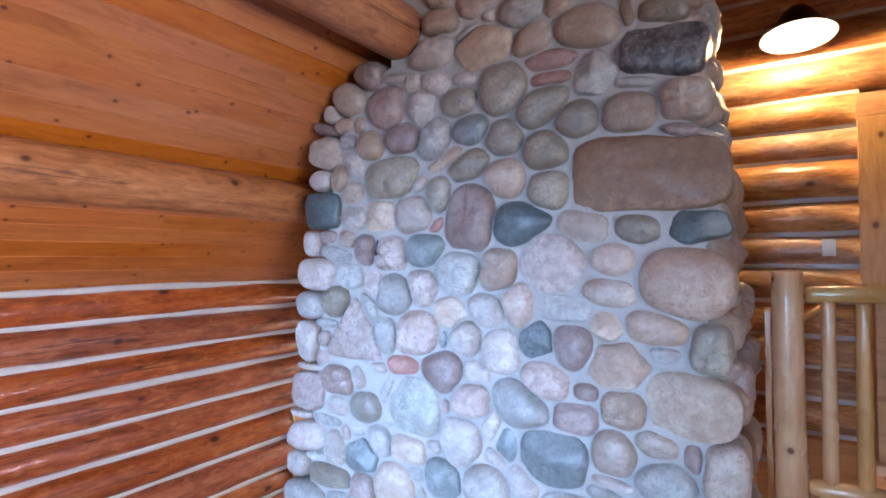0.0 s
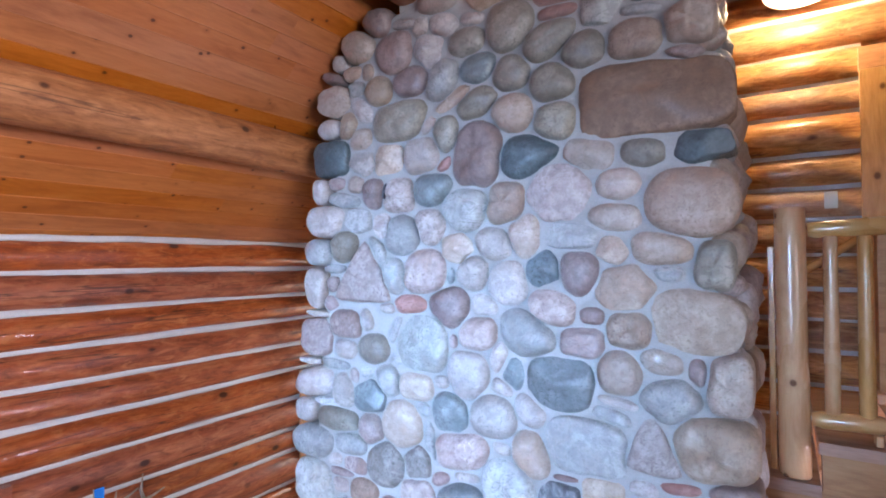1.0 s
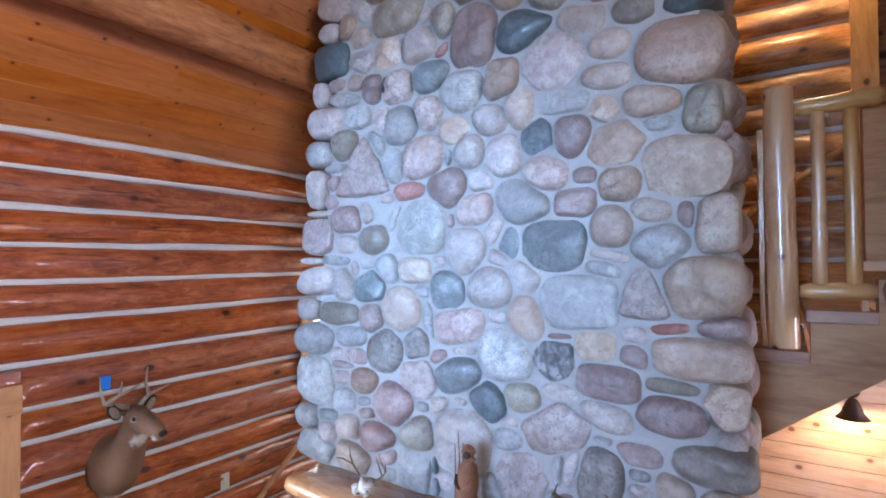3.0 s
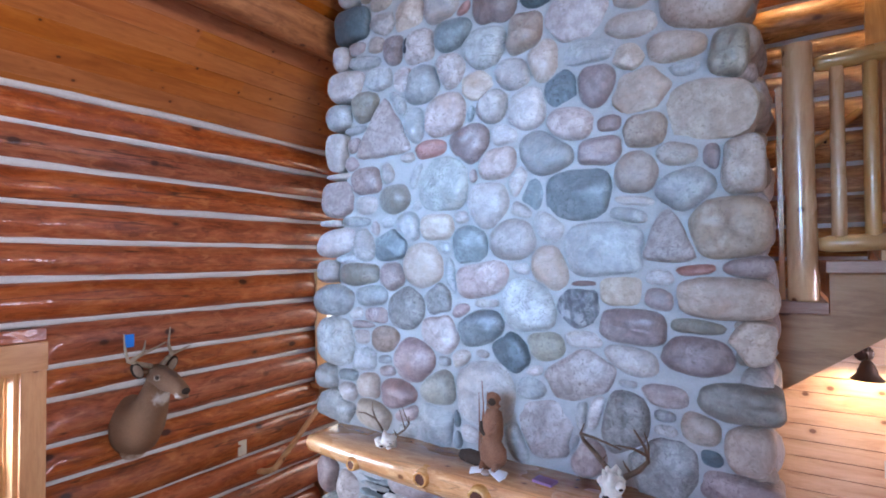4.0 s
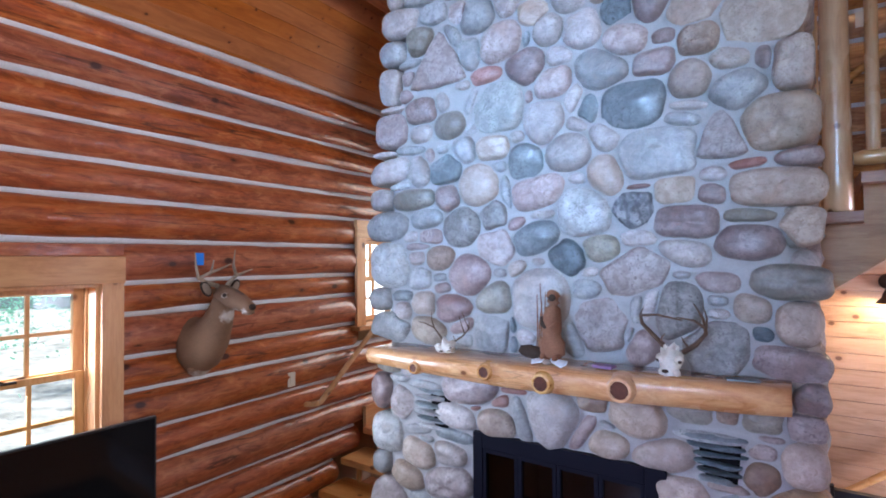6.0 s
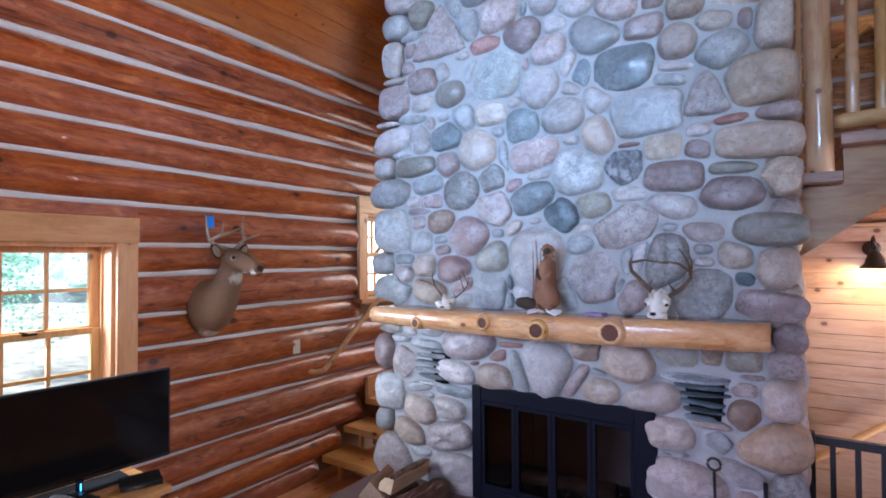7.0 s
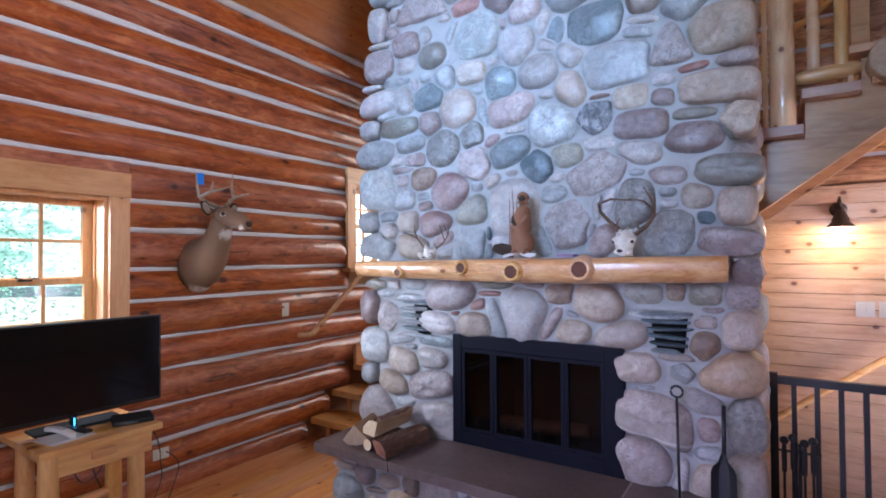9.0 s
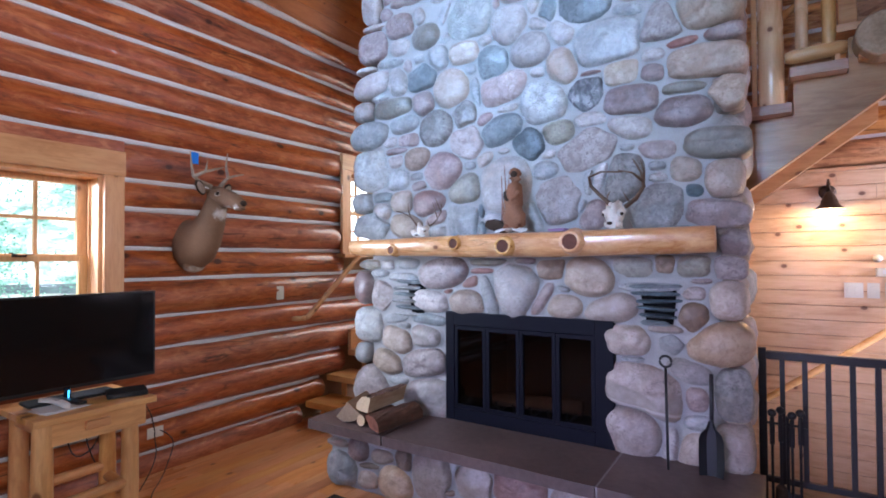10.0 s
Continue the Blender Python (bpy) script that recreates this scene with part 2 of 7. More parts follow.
def stone(name, a, b, speck=None, rough=0.42, grain=38.0, veins=0.0, amount=0.5, polish=0.26, cracks=0.30):
    """River stone: broad mottling from a to b, fine speckle, a worn, slightly waxy face."""
    m = material(name, a, rough, spec=0.5, coat=polish)
    nt = m.node_tree
    bsdf = nt.nodes["Principled BSDF"]
    bsdf.inputs["Coat Roughness"].default_value = 0.17
    vec, src = coords(nt, (1, 1, 1))
    big = noise_tex(nt, vec, 4.6, 5, 0.55, 0.6)
    fine = noise_tex(nt, vec, grain * 2.2, 4, 0.75)
    mid = noise_tex(nt, vec, grain * 0.6, 4, 0.6, 0.4)
    warm = tuple(x * k for x, k in zip(a, (1.03, 0.93, 0.86)))
    col = ramp(nt, big, [(0.30, warm), (0.44, a), (0.66, b)])
    d = tuple(0.45 * (x + y) / 2 for x, y in zip(a, b))
    col = mix(nt, ramp(nt, mid, [(0.43, (0, 0, 0)), (0.60, (amount,) * 3)]), col, speck or d)
    pale = tuple(min(0.75, 1.5 * x) for x in b)
    blot = noise_tex(nt, vec, 16.0, 5, 0.7, 1.2)
    col = mix(nt, ramp(nt, blot, [(0.56, (0, 0, 0)), (0.72, (0.24, 0.24, 0.24))]), col, pale)
    col = mix(nt, ramp(nt, fine, [(0.52, (0, 0, 0)), (0.72, (0.5, 0.5, 0.5))]), col, d)
    fleck = noise_tex(nt, vec, 62.0, 2, 0.5, 0.3)
    where = ramp(nt, big, [(0.42, (0.15, 0.15, 0.15)), (0.60, (0.75, 0.75, 0.75))])
    col = mix(nt, mix(nt, 1.0, ramp(nt, fleck, [(0.60, (0, 0, 0)), (0.66, (1, 1, 1))]), where, "MULTIPLY"), col, speck or d)
    # fractures and bedding: thin dark lines, slanted
    sv = nt.nodes.new("ShaderNodeMapping")
    sv.inputs["Scale"].default_value = (6.0, 8.0, 11.0)
    spin = nt.nodes.new("ShaderNodeVectorMath")
    spin.operation = "MULTIPLY"
    spin.inputs[1].default_value = (19.0, 43.0, 71.0)
    nt.links.new(src, spin.inputs[0])
    nt.links.new(spin.outputs[0], sv.inputs["Rotation"])
    nt.links.new(vec, sv.inputs["Vector"])
    seam = noise_tex(nt, sv.outputs[0], 0.8, 5, 0.62, 0.7)
    dark = tuple(0.28 * (x + y) / 2 for x, y in zip(a, b))
    col = mix(nt, ramp(nt, seam, [(0.488, (0, 0, 0)), (0.50, (cracks,) * 3), (0.512, (0, 0, 0))]), col, dark)
    col = mix(nt, ramp(nt, seam, [(0.60, (0, 0, 0)), (0.76, (cracks * 0.6,) * 3)]), col, pale)
    if veins:
        w = nt.nodes.new("ShaderNodeTexWave")
        w.inputs["Scale"].default_value = 5.0
        w.inputs["Distortion"].default_value = 9.0
        w.inputs["Detail"].default_value = 3.0
        nt.links.new(vec, w.inputs["Vector"])
        col = mix(nt, ramp(nt, w.outputs["Fac"], [(0.72, (0, 0, 0)), (0.95, (veins,) * 3)]), col, speck or b)
    col = shift(nt, col, src, 0.008, 0.20, 0.22, 1.06)
    nt.links.new(col, bsdf.inputs["Base Color"])
    nt.links.new(ramp(nt, big, [(0.3, (rough + 0.06,) * 3), (0.7, (rough + 0.22,) * 3)]), bsdf.inputs["Roughness"])
    bump(nt, mix(nt, 0.45, mix(nt, 0.4, mid, fine), seam), 0.8 if polish < 0.28 else 1.0, 0.014)
    soft = nt.nodes.new("ShaderNodeBump")
    soft.inputs["Strength"].default_value = 0.35
    soft.inputs["Distance"].default_value = 0.012
    nt.links.new(blot, soft.inputs["Height"])
    nt.links.new(soft.outputs[0], bsdf.inputs["Coat Normal"])
    return m


STONE = {
    "T": stone("tan_stone", (0.325, 0.262, 0.222), (0.42, 0.355, 0.305), (0.22, 0.17, 0.138)),
    "O": stone("olive_stone", (0.205, 0.190, 0.162), (0.29, 0.268, 0.228), (0.13, 0.117, 0.10), 0.32),
    "G": stone("grey_stone", (0.26, 0.26, 0.26), (0.38, 0.38, 0.37), (0.16, 0.17, 0.18), 0.4),
    "D": stone("charcoal_stone", (0.045, 0.048, 0.055), (0.085, 0.09, 0.10), (0.26, 0.27, 0.29), 0.34, veins=0.0, amount=0.4),
    "V": stone("blue_slate_stone", (0.150, 0.178, 0.188), (0.235, 0.262, 0.268), (0.09, 0.105, 0.112), 0.3),
    "P": stone("purple_stone", (0.235, 0.178, 0.170), (0.335, 0.275, 0.264), (0.14, 0.103, 0.10), 0.36),
    "K": stone("pink_granite_stone", (0.345, 0.288, 0.274), (0.45, 0.388, 0.37), (0.19, 0.148, 0.14), 0.5, amount=0.55, polish=0.22, cracks=0.35),
    "R": stone("red_stone", (0.235, 0.135, 0.122), (0.31, 0.195, 0.18), (0.16, 0.085, 0.075), 0.4),
    "W": stone("white_granite_stone", (0.34, 0.345, 0.335), (0.46, 0.465, 0.45), (0.19, 0.20, 0.20), 0.46, veins=0.0, amount=0.45, polish=0.22, cracks=0.6),
    "N": stone("dark_teal_stone", (0.070, 0.095, 0.108), (0.13, 0.165, 0.18), (0.035, 0.05, 0.056), 0.34, polish=0.3),
    "M": stone("mottled_stone", (0.10, 0.11, 0.12), (0.36, 0.36, 0.36), (0.045, 0.05, 0.06), 0.4, grain=20.0, veins=0.6, amount=0.9, cracks=0.9),
    "H": stone("grey_granite_stone", (0.22, 0.21, 0.20), (0.33, 0.315, 0.30), (0.10, 0.098, 0.095), 0.5, grain=55.0, amount=0.55, polish=0.22, cracks=0.5),
    "B": stone("brown_stone", (0.185, 0.125, 0.09), (0.26, 0.185, 0.14), (0.12, 0.08, 0.06), 0.5),
    "S": stone("ochre_stone", (0.35, 0.288, 0.25), (0.43, 0.365, 0.325), (0.25, 0.195, 0.16), 0.36),
    "Y": stone("golden_stone", (0.40, 0.275, 0.165), (0.49, 0.365, 0.25), (0.26, 0.16, 0.09), 0.4),
    "X": stone("banded_stone", (0.33, 0.27, 0.24), (0.43, 0.365, 0.33), (0.19, 0.15, 0.135), 0.5, amount=0.5, polish=0.22, cracks=0.5),
    "L": stone("pale_stone", (0.35, 0.315, 0.30), (0.46, 0.42, 0.40), (0.22, 0.20, 0.195), 0.42),
}


def banded(m):
    """A pink granite layer over smooth grey beds parted by a white vein."""
    nt = m.node_tree
    bsdf = nt.nodes["Principled BSDF"]
    old = bsdf.inputs["Base Color"].links[0].from_socket
    tc = nt.nodes.new("ShaderNodeTexCoord")
    tilt = nt.nodes.new("ShaderNodeMapping")
    tilt.inputs["Rotation"].default_value = (0, radians(-9), 0)
    nt.links.new(tc.outputs["Object"], tilt.inputs["Vector"])
    wav = noise_tex(nt, tilt.outputs[0], 3.0, 3, 0.5)
    sep = nt.nodes.new("ShaderNodeSeparateXYZ")
    nt.links.new(tilt.outputs[0], sep.inputs[0])
    mad = nt.nodes.new("ShaderNodeMath")
    mad.operation = "MULTIPLY_ADD"
    mad.inputs[1].default_value = 2.5
    nt.links.new(sep.outputs["Z"], mad.inputs[0])
    nt.links.new(ramp(nt, wav, [(0.3, (0.45, 0.45, 0.45)), (0.7, (0.55, 0.55, 0.55))]), mad.inputs[2])        # 0.5 at the middle of the stone
    grey = ramp(nt, noise_tex(nt, tilt.outputs[0], 24.0, 4, 0.6), [(0.35, (0.25, 0.215, 0.19)), (0.65, (0.33, 0.29, 0.265))])
    col = mix(nt, ramp(nt, mad.outputs[0], [(0.52, (0.85, 0.85, 0.85)), (0.56, (0, 0, 0))]), old, grey)
    col = mix(nt, ramp(nt, mad.outputs[0], [(0.29, (0, 0, 0)), (0.31, (0.8, 0.8, 0.8)), (0.335, (0.8, 0.8, 0.8)), (0.35, (0, 0, 0))]), col, (0.52, 0.47, 0.44))
    nt.links.new(col, bsdf.inputs["Base Color"])


banded(STONE["X"])

black_m = material("black_iron", (0.018, 0.019, 0.022), 0.42, 0.4)
door_frame_m = material("black_enamel", (0.0035, 0.004, 0.009), 0.5, 0.0, 0.10)
tv_shell_m = material("black_plastic", (0.012, 0.012, 0.013), 0.35)
tv_screen_m = material("dark_screen", (0.006, 0.006, 0.007), 0.08, spec=0.4)
bronze_m = material("dark_bronze", (0.055, 0.032, 0.020), 0.45, 0.6)
white_m = material("ivory_plastic", (0.62, 0.58, 0.50), 0.4)
paper_m = material("paper", (0.66, 0.66, 0.68), 0.7)
tape_m = material("blue_tape", (0.008, 0.20, 0.72), 0.6)
# near-black for the shade inside the vent slots
slot_shade_m = material("slot_shade", (0.006, 0.006, 0.007), 0.95, spec=0.05)
brick_m = plaster("sooty_firebrick", (0.035, 0.022, 0.015), 0.9, 30, 0.5, 0.4)
heart_m = plaster("dark_heartwood", (0.105, 0.032, 0.016), 0.6, 60, 0.4, 0.4)


def glass(name, tint, rough=0.0):
    m = bpy.data.materials.new(name)
    m.use_nodes = True
    nt = m.node_tree
    nt.nodes.remove(nt.nodes["Principled BSDF"])
    t = nt.nodes.new("ShaderNodeBsdfTransparent")
    t.inputs[0].default_value = (*tint, 1)
    g = nt.nodes.new("ShaderNodeBsdfGlossy")
    g.inputs["Roughness"].default_value = rough
    f = nt.nodes.new("ShaderNodeFresnel")
    f.inputs[0].default_value = 1.5
    x = nt.nodes.new("ShaderNodeMixShader")
    nt.links.new(f.outputs[0], x.inputs[0])
    nt.links.new(t.outputs[0], x.inputs[1])
    nt.links.new(g.outputs[0], x.inputs[2])
    nt.links.new(x.outputs[0], nt.nodes["Material Output"].inputs[0])
    return m


pane_m = glass("window_glass", (0.96, 0.98, 0.97))
fire_glass_m = glass("smoked_glass", (0.15, 0.135, 0.135), 0.03)


def glow(name, colour, strength):
    m = material(name, colour, 0.6)
    b = m.node_tree.nodes["Principled BSDF"]
    b.inputs["Emission Color"].default_value = (*colour, 1)
    b.inputs["Emission Strength"].default_value = strength
    return m


bulb_m = glow("lit_bulb", (1.0, 0.82, 0.55), 8.0)
led_m = glow("blue_led", (0.05, 0.45, 1.0), 1.2)


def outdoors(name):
    """Foliage and sky far outside the windows, their daylight put in as emission."""
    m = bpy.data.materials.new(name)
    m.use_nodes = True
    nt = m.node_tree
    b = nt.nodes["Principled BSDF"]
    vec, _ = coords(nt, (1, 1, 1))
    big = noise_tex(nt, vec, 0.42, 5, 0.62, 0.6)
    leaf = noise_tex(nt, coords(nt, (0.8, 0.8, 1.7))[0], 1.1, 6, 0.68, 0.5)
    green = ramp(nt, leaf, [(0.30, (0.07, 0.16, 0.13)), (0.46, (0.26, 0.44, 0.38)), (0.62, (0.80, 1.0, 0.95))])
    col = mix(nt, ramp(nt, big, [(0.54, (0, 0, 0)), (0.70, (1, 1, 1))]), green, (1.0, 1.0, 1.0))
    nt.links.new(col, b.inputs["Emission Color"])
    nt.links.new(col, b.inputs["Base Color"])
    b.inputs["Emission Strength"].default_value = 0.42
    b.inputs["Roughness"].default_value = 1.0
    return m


outdoors_m = outdoors("glowing_foliage")
grass_m = plaster("leaf_litter", (0.25, 0.255, 0.26), 0.95, 1.6, 0.6, 0.5)

# ---------------------------------------------------------------- building helpers


def finish(name, bm, mat, smooth=False, turn=True):
    if turn:
        bmesh.ops.recalc_face_normals(bm, faces=bm.faces)
    me = bpy.data.meshes.new(name)
    for f in bm.faces:
        f.smooth = smooth
    bm.to_mesh(me)
    bm.free()
    for m in mat if isinstance(mat, (list, tuple)) else (mat,):
        me.materials.append(m)
    return me


def thing(name, label, category, group="", kind="", at=(0, 0, 0)):
    ob = new(name)
    ob.empty_display_size = 0.1
    ob.location = at
    return tagged(ob, label, category, group, kind)


def part(name, bm, mat, parent, label="", smooth=False):
    """One mesh under a thing or a part; bm in the world's metres."""
    top = parent
    while top.parent:
        top = top.parent
    bm.transform(Matrix.Translation(-top.location))
    ob = new(name, finish(name, bm, mat, smooth))
    ob.parent = parent
    return tagged(ob, label)


def sheet_bm(*corners):
    """A pane of glass, facing the room."""
    bm = bmesh.new()
    bm.faces.new([bm.verts.new(c) for c in corners])
    return bm


def single(name, bm, mat, label, category, group="", kind="", smooth=False):
    return tagged(new(name, finish(name, bm, mat, smooth)), label, category, group, kind)


def box(bm, x0, x1, y0, y1, z0, z1, bevel=0.0):
    m = Matrix.LocRotScale(((x0 + x1) / 2, (y0 + y1) / 2, (z0 + z1) / 2), None, (x1 - x0, y1 - y0, z1 - z0))
    vs = bmesh.ops.create_cube(bm, size=1, matrix=m)["verts"]
    if bevel:
        es = list({e for v in vs for e in v.link_edges})
        bmesh.ops.bevel(bm, geom=es, offset=bevel, segments=2, affect="EDGES", profile=0.6)
    return bm


def box_bm(*a, **k):
    return box(bmesh.new(), *a, **k)


def log_into(bm, p0, p1, r0, r1, seed=0, seg=14, step=0.22, wob=0.05, squash=1.0, cap=0.012, ends=True):
    """A hand-peeled log from p0 to p1: wandering axis, uneven girth, eased ends."""
    p0, p1 = Vector(p0), Vector(p1)
    d = p1 - p0
    n = max(2, int(d.length / step))
    side = d.normalized().cross(Vector((0, 0, 1)))
    if side.length < 0.1:
        side = Vector((1, 0, 0))
    side.normalize()
    up = side.cross(d.normalized())
    rings = []
    off = Vector((seed * 3.17, seed * 1.71, seed * 0.93))
    stations = [(0.0, 1 - cap * 6)] + [(max(0.0, min(1.0, i / n)) * (1 - 2 * cap / max(d.length, 0.1)) + cap / max(d.length, 0.1), 1.0) for i in range(n + 1)] + [(1.0, 1 - cap * 6)]
    for f, k in stations:
        c = p0 + d * f
        q = c * 0.8 + off
        c = c + side * noise.noise(q) * wob * r0 * 1.5 + up * noise.noise(q + Vector((9, 9, 9))) * wob * r0 * 1.5
        ring = []
        for j in range(seg):
            a = 2 * math.pi * j / seg
            s = side * math.cos(a) + up * math.sin(a) * squash
            r = (r0 + (r1 - r0) * f) * k * (1 + wob * noise.noise((c + s * 0.2) * 3.0 + off) + wob * 0.4 * noise.noise((c + s * 0.2) * 11.0 + off))
            ring.append(bm.verts.new(c + s * r))
        rings.append(ring)
    for a, b in zip(rings, rings[1:]):
        for j in range(seg):
            bm.faces.new((a[j], a[(j + 1) % seg], b[(j + 1) % seg], b[j]))
    if ends:
        bm.faces.new(list(reversed(rings[0])))
        bm.faces.new(rings[-1])
    return bm


def log_bm(*a, **k):
    return log_into(bmesh.new(), *a, **k)


def lathe(profile, seg=24, centre=(0, 0, 0)):
    """Turn (radius, height) pairs round the z axis."""
    bm = bmesh.new()
    rings = [[bm.verts.new((centre[0] + r * math.cos(2 * math.pi * j / seg), centre[1] + r * math.sin(2 * math.pi * j / seg), centre[2] + z)) for j in range(seg)] for r, z in profile]
    for a, b in zip(rings, rings[1:]):
        for j in range(seg):
            bm.faces.new((a[j], a[(j + 1) % seg], b[(j + 1) % seg], b[j]))
    return bm


def tube_into(bm, pts, radii, seg=10):
    """A tube through points, with a radius at each."""
    pts = [Vector(p) for p in pts]
    rings = []
    for i, p in enumerate(pts):
        d = (pts[min(i + 1, len(pts) - 1)] - pts[max(i - 1, 0)]).normalized()
        s = d.cross(Vector((0.03, 0.07, 1)))
        if s.length < 0.15:
            s = d.cross(Vector((1, 0, 0)))
        s.normalize()
        u = s.cross(d)
        r = radii[i] if isinstance(radii, (list, tuple)) else radii
        ry = r[1] if isinstance(r, tuple) else r
        rx = r[0] if isinstance(r, tuple) else r
        rings.append([bm.verts.new(p + s * rx * math.cos(2 * math.pi * j / seg) + u * ry * math.sin(2 * math.pi * j / seg)) for j in range(seg)])
    for a, b in zip(rings, rings[1:]):
        for j in range(seg):
            bm.faces.new((a[j], a[(j + 1) % seg], b[(j + 1) % seg], b[j]))
    bm.faces.new(list(reversed(rings[0])))
    bm.faces.new(rings[-1])
    return bm


def tube(pts, radii, seg=10):
    return tube_into(bmesh.new(), pts, radii, seg)


# ---------------------------------------------------------------- the shell of the house
WALL_X = -3.68        # the logs' face on the west wall
BACK_Y = 4.40         # the logs' face on the north wall
EAST, SOUTH = 4.35, -5.0
EAVE_X, EAVE_Z, PITCH = -3.70, 3.78, 0.85
RIDGE_X = 0.33


def roof_z(x):
    return EAVE_Z + PITCH * (min(x, 2 * RIDGE_X - x) - EAVE_X)


# west wall: one log above another, the window openings cut through
wall_west = thing("wall_west", "round stained pine logs with pale chinking between them", "log wall", kind="structure")
SEAMS = (-0.06, 0.15, 0.37, 0.61, 0.88, 1.11, 1.38, 1.605, 1.88, 2.085, 2.35, 2.61, 2.84, 3.07, 3.295, 3.53, 3.76)
WIN1 = (0.075, 0.905, 0.99, 2.085)       # y0 y1 z0 z1 of the openings
WIN2 = (3.24, 4.05, 1.60, 2.44)
CASE = 0.125


def spans(z0, z1):
    cuts = [(a - CASE, b + CASE) for a, b, c, d in (WIN1, WIN2) if z0 < d + CASE - 0.02 and z1 > c - CASE + 0.02]
    y, out = SOUTH, []
    for a, b in cuts:       # the logs run in behind the casings
        out.append((y, a + 0.05))
        y = b - 0.05
    out.append((y, BACK_Y + 0.25))
    return out


for i, (z0, z1) in enumerate(zip(SEAMS, SEAMS[1:])):
    for y0, y1 in spans(z0, z1):
        end = y1
        if i < 3 and y1 > 4:
            end = (2.62, 2.90, 3.18)[i]
        r = (z1 - z0) / 2 * 0.985
        part("log", log_bm((WALL_X - 0.125, y0, (z0 + z1) / 2), (WALL_X - 0.125, end, (z0 + z1) / 2), r * 1.03, r * 0.99, seed=i + y0, squash=1.0, wob=0.075, seg=20, step=0.11, cap=0.0, ends=end != y1), log_y, wall_west, smooth=True)
for i, z in enumerate(SEAMS[1:]):
    out = 0.05 if z > 3.7 else -0.013 if z < 1.2 else 0.0
    for y0, y1 in spans(z - 0.01, z + 0.01):
        if i < 3 and y1 > 4:
            y1 = (2.60, 2.88, 3.16)[i]
        bm = bmesh.new()
        n = max(2, int((y1 - y0) / 0.12))
        prev = None
        for k in range(n + 1):
            y = y0 + (y1 - y0) * k / n
            w = 0.022 + 0.010 * noise.noise(Vector((y * 1.7, i * 5.3, 0))) + 0.004 * noise.noise(Vector((y * 9, i, 3)))
            dz = 0.014 * noise.noise(Vector((y * 0.9, i * 3.1, 7))) + 0.005 * noise.noise(Vector((y * 4.1, i * 2.3, 5)))
            ring = [bm.verts.new((x + out, y, z - 0.3 * out + dz + s * w)) for x, s in ((WALL_X - 0.16, -1), (WALL_X - 0.068, -1), (WALL_X - 0.060, 0), (WALL_X - 0.068, 1), (WALL_X - 0.16, 1))]
            if prev:
                for a in range(4):
                    bm.faces.new((prev[a], prev[a + 1], ring[a + 1], ring[a]))
            prev = ring
        part("chinking", bm, chink_m, wall_west, "grey-white mortar chinking", smooth=True)
bm = bmesh.new()
for y0, y1, z0, z1 in ((SOUTH, WIN1[0], -0.1, EAVE_Z), (WIN1[1], WIN2[0], -0.1, EAVE_Z), (WIN2[1], BACK_Y + 0.3, -0.1, EAVE_Z),
                       (WIN1[0], WIN1[1], -0.1, WIN1[2]), (WIN1[0], WIN1[1], WIN1[3], EAVE_Z), (WIN2[0], WIN2[1], -0.1, WIN2[2]), (WIN2[0], WIN2[1], WIN2[3], EAVE_Z)):
    box(bm, WALL_X - 0.27, WALL_X - 0.14, y0, y1, z0, z1)
part("wall_core", bm, dark_wall_m, wall_west)

# north wall: logs above, knotty pine boards below
wall_north = thing("wall_north", "log wall above horizontal knotty pine boards", "log wall", kind="structure")
DOOR = (0.585, 1.40, 2.76, 4.87)
NW = (-3.36, -2.54, 1.33, 3.07)      # window over the landing, behind the chimney
NSEAMS = (2.24, 2.46, 2.70, 2.94, 3.16, 3.38, 3.62, 3.87, 4.10, 4.335, 4.615, 4.83, 5.07, 5.35, 5.60, 5.85, 6.10, 6.36, 6.60, 6.85, 7.1)
for i, (z0, z1) in enumerate(zip(NSEAMS, NSEAMS[1:])):
    x0, x1 = (EAVE_X - 0.2, EAST + 0.2) if z0 < EAVE_Z else (EAVE_X + (z0 - EAVE_Z) / PITCH - 0.1, 2 * RIDGE_X - EAVE_X - (z0 - EAVE_Z) / PITCH + 0.1)
    r = (z1 - z0) / 2 * 0.99
    runs = [(x0, DOOR[0] - 0.13), (DOOR[1] + 0.13, x1)] if z0 < DOOR[3] + 0.1 and z1 > DOOR[2] else [(x0, x1)]
    if z0 < NW[3] and z1 > NW[2]:
        runs = [(x0, NW[0])] + [(NW[1], b) if a < NW[0] else (a, b) for a, b in runs]
    for a, b in runs:
        part("log", log_bm((a, BACK_Y + 0.11, (z0 + z1) / 2), (b, BACK_Y + 0.11, (z0 + z1) / 2), r, r, seed=40 + i + a, wob=0.06, seg=18, step=0.16, cap=0.0, ends=False), log_x, wall_north, smooth=True)
        bm = box_bm(a, b, BACK_Y + 0.055, BACK_Y + 0.16, z1 - 0.028, z1 + 0.028, bevel=0.008)
        part("chinking", bm, chink_m, wall_north, "grey-white mortar chinking")
bm = bmesh.new()
for x0, x1, z0, z1 in ((EAVE_X - 0.2, NW[0], -2.8, 7.3), (NW[1], DOOR[0], -2.8, 7.3), (NW[0], NW[1], -2.8, NW[2]), (NW[0], NW[1], NW[3], 7.3)):
    box(bm, x0, x1, BACK_Y + 0.13, BACK_Y + 0.25, z0, z1)
box(bm, DOOR[1], EAST + 0.2, BACK_Y + 0.13, BACK_Y + 0.25, -2.8, 7.3)
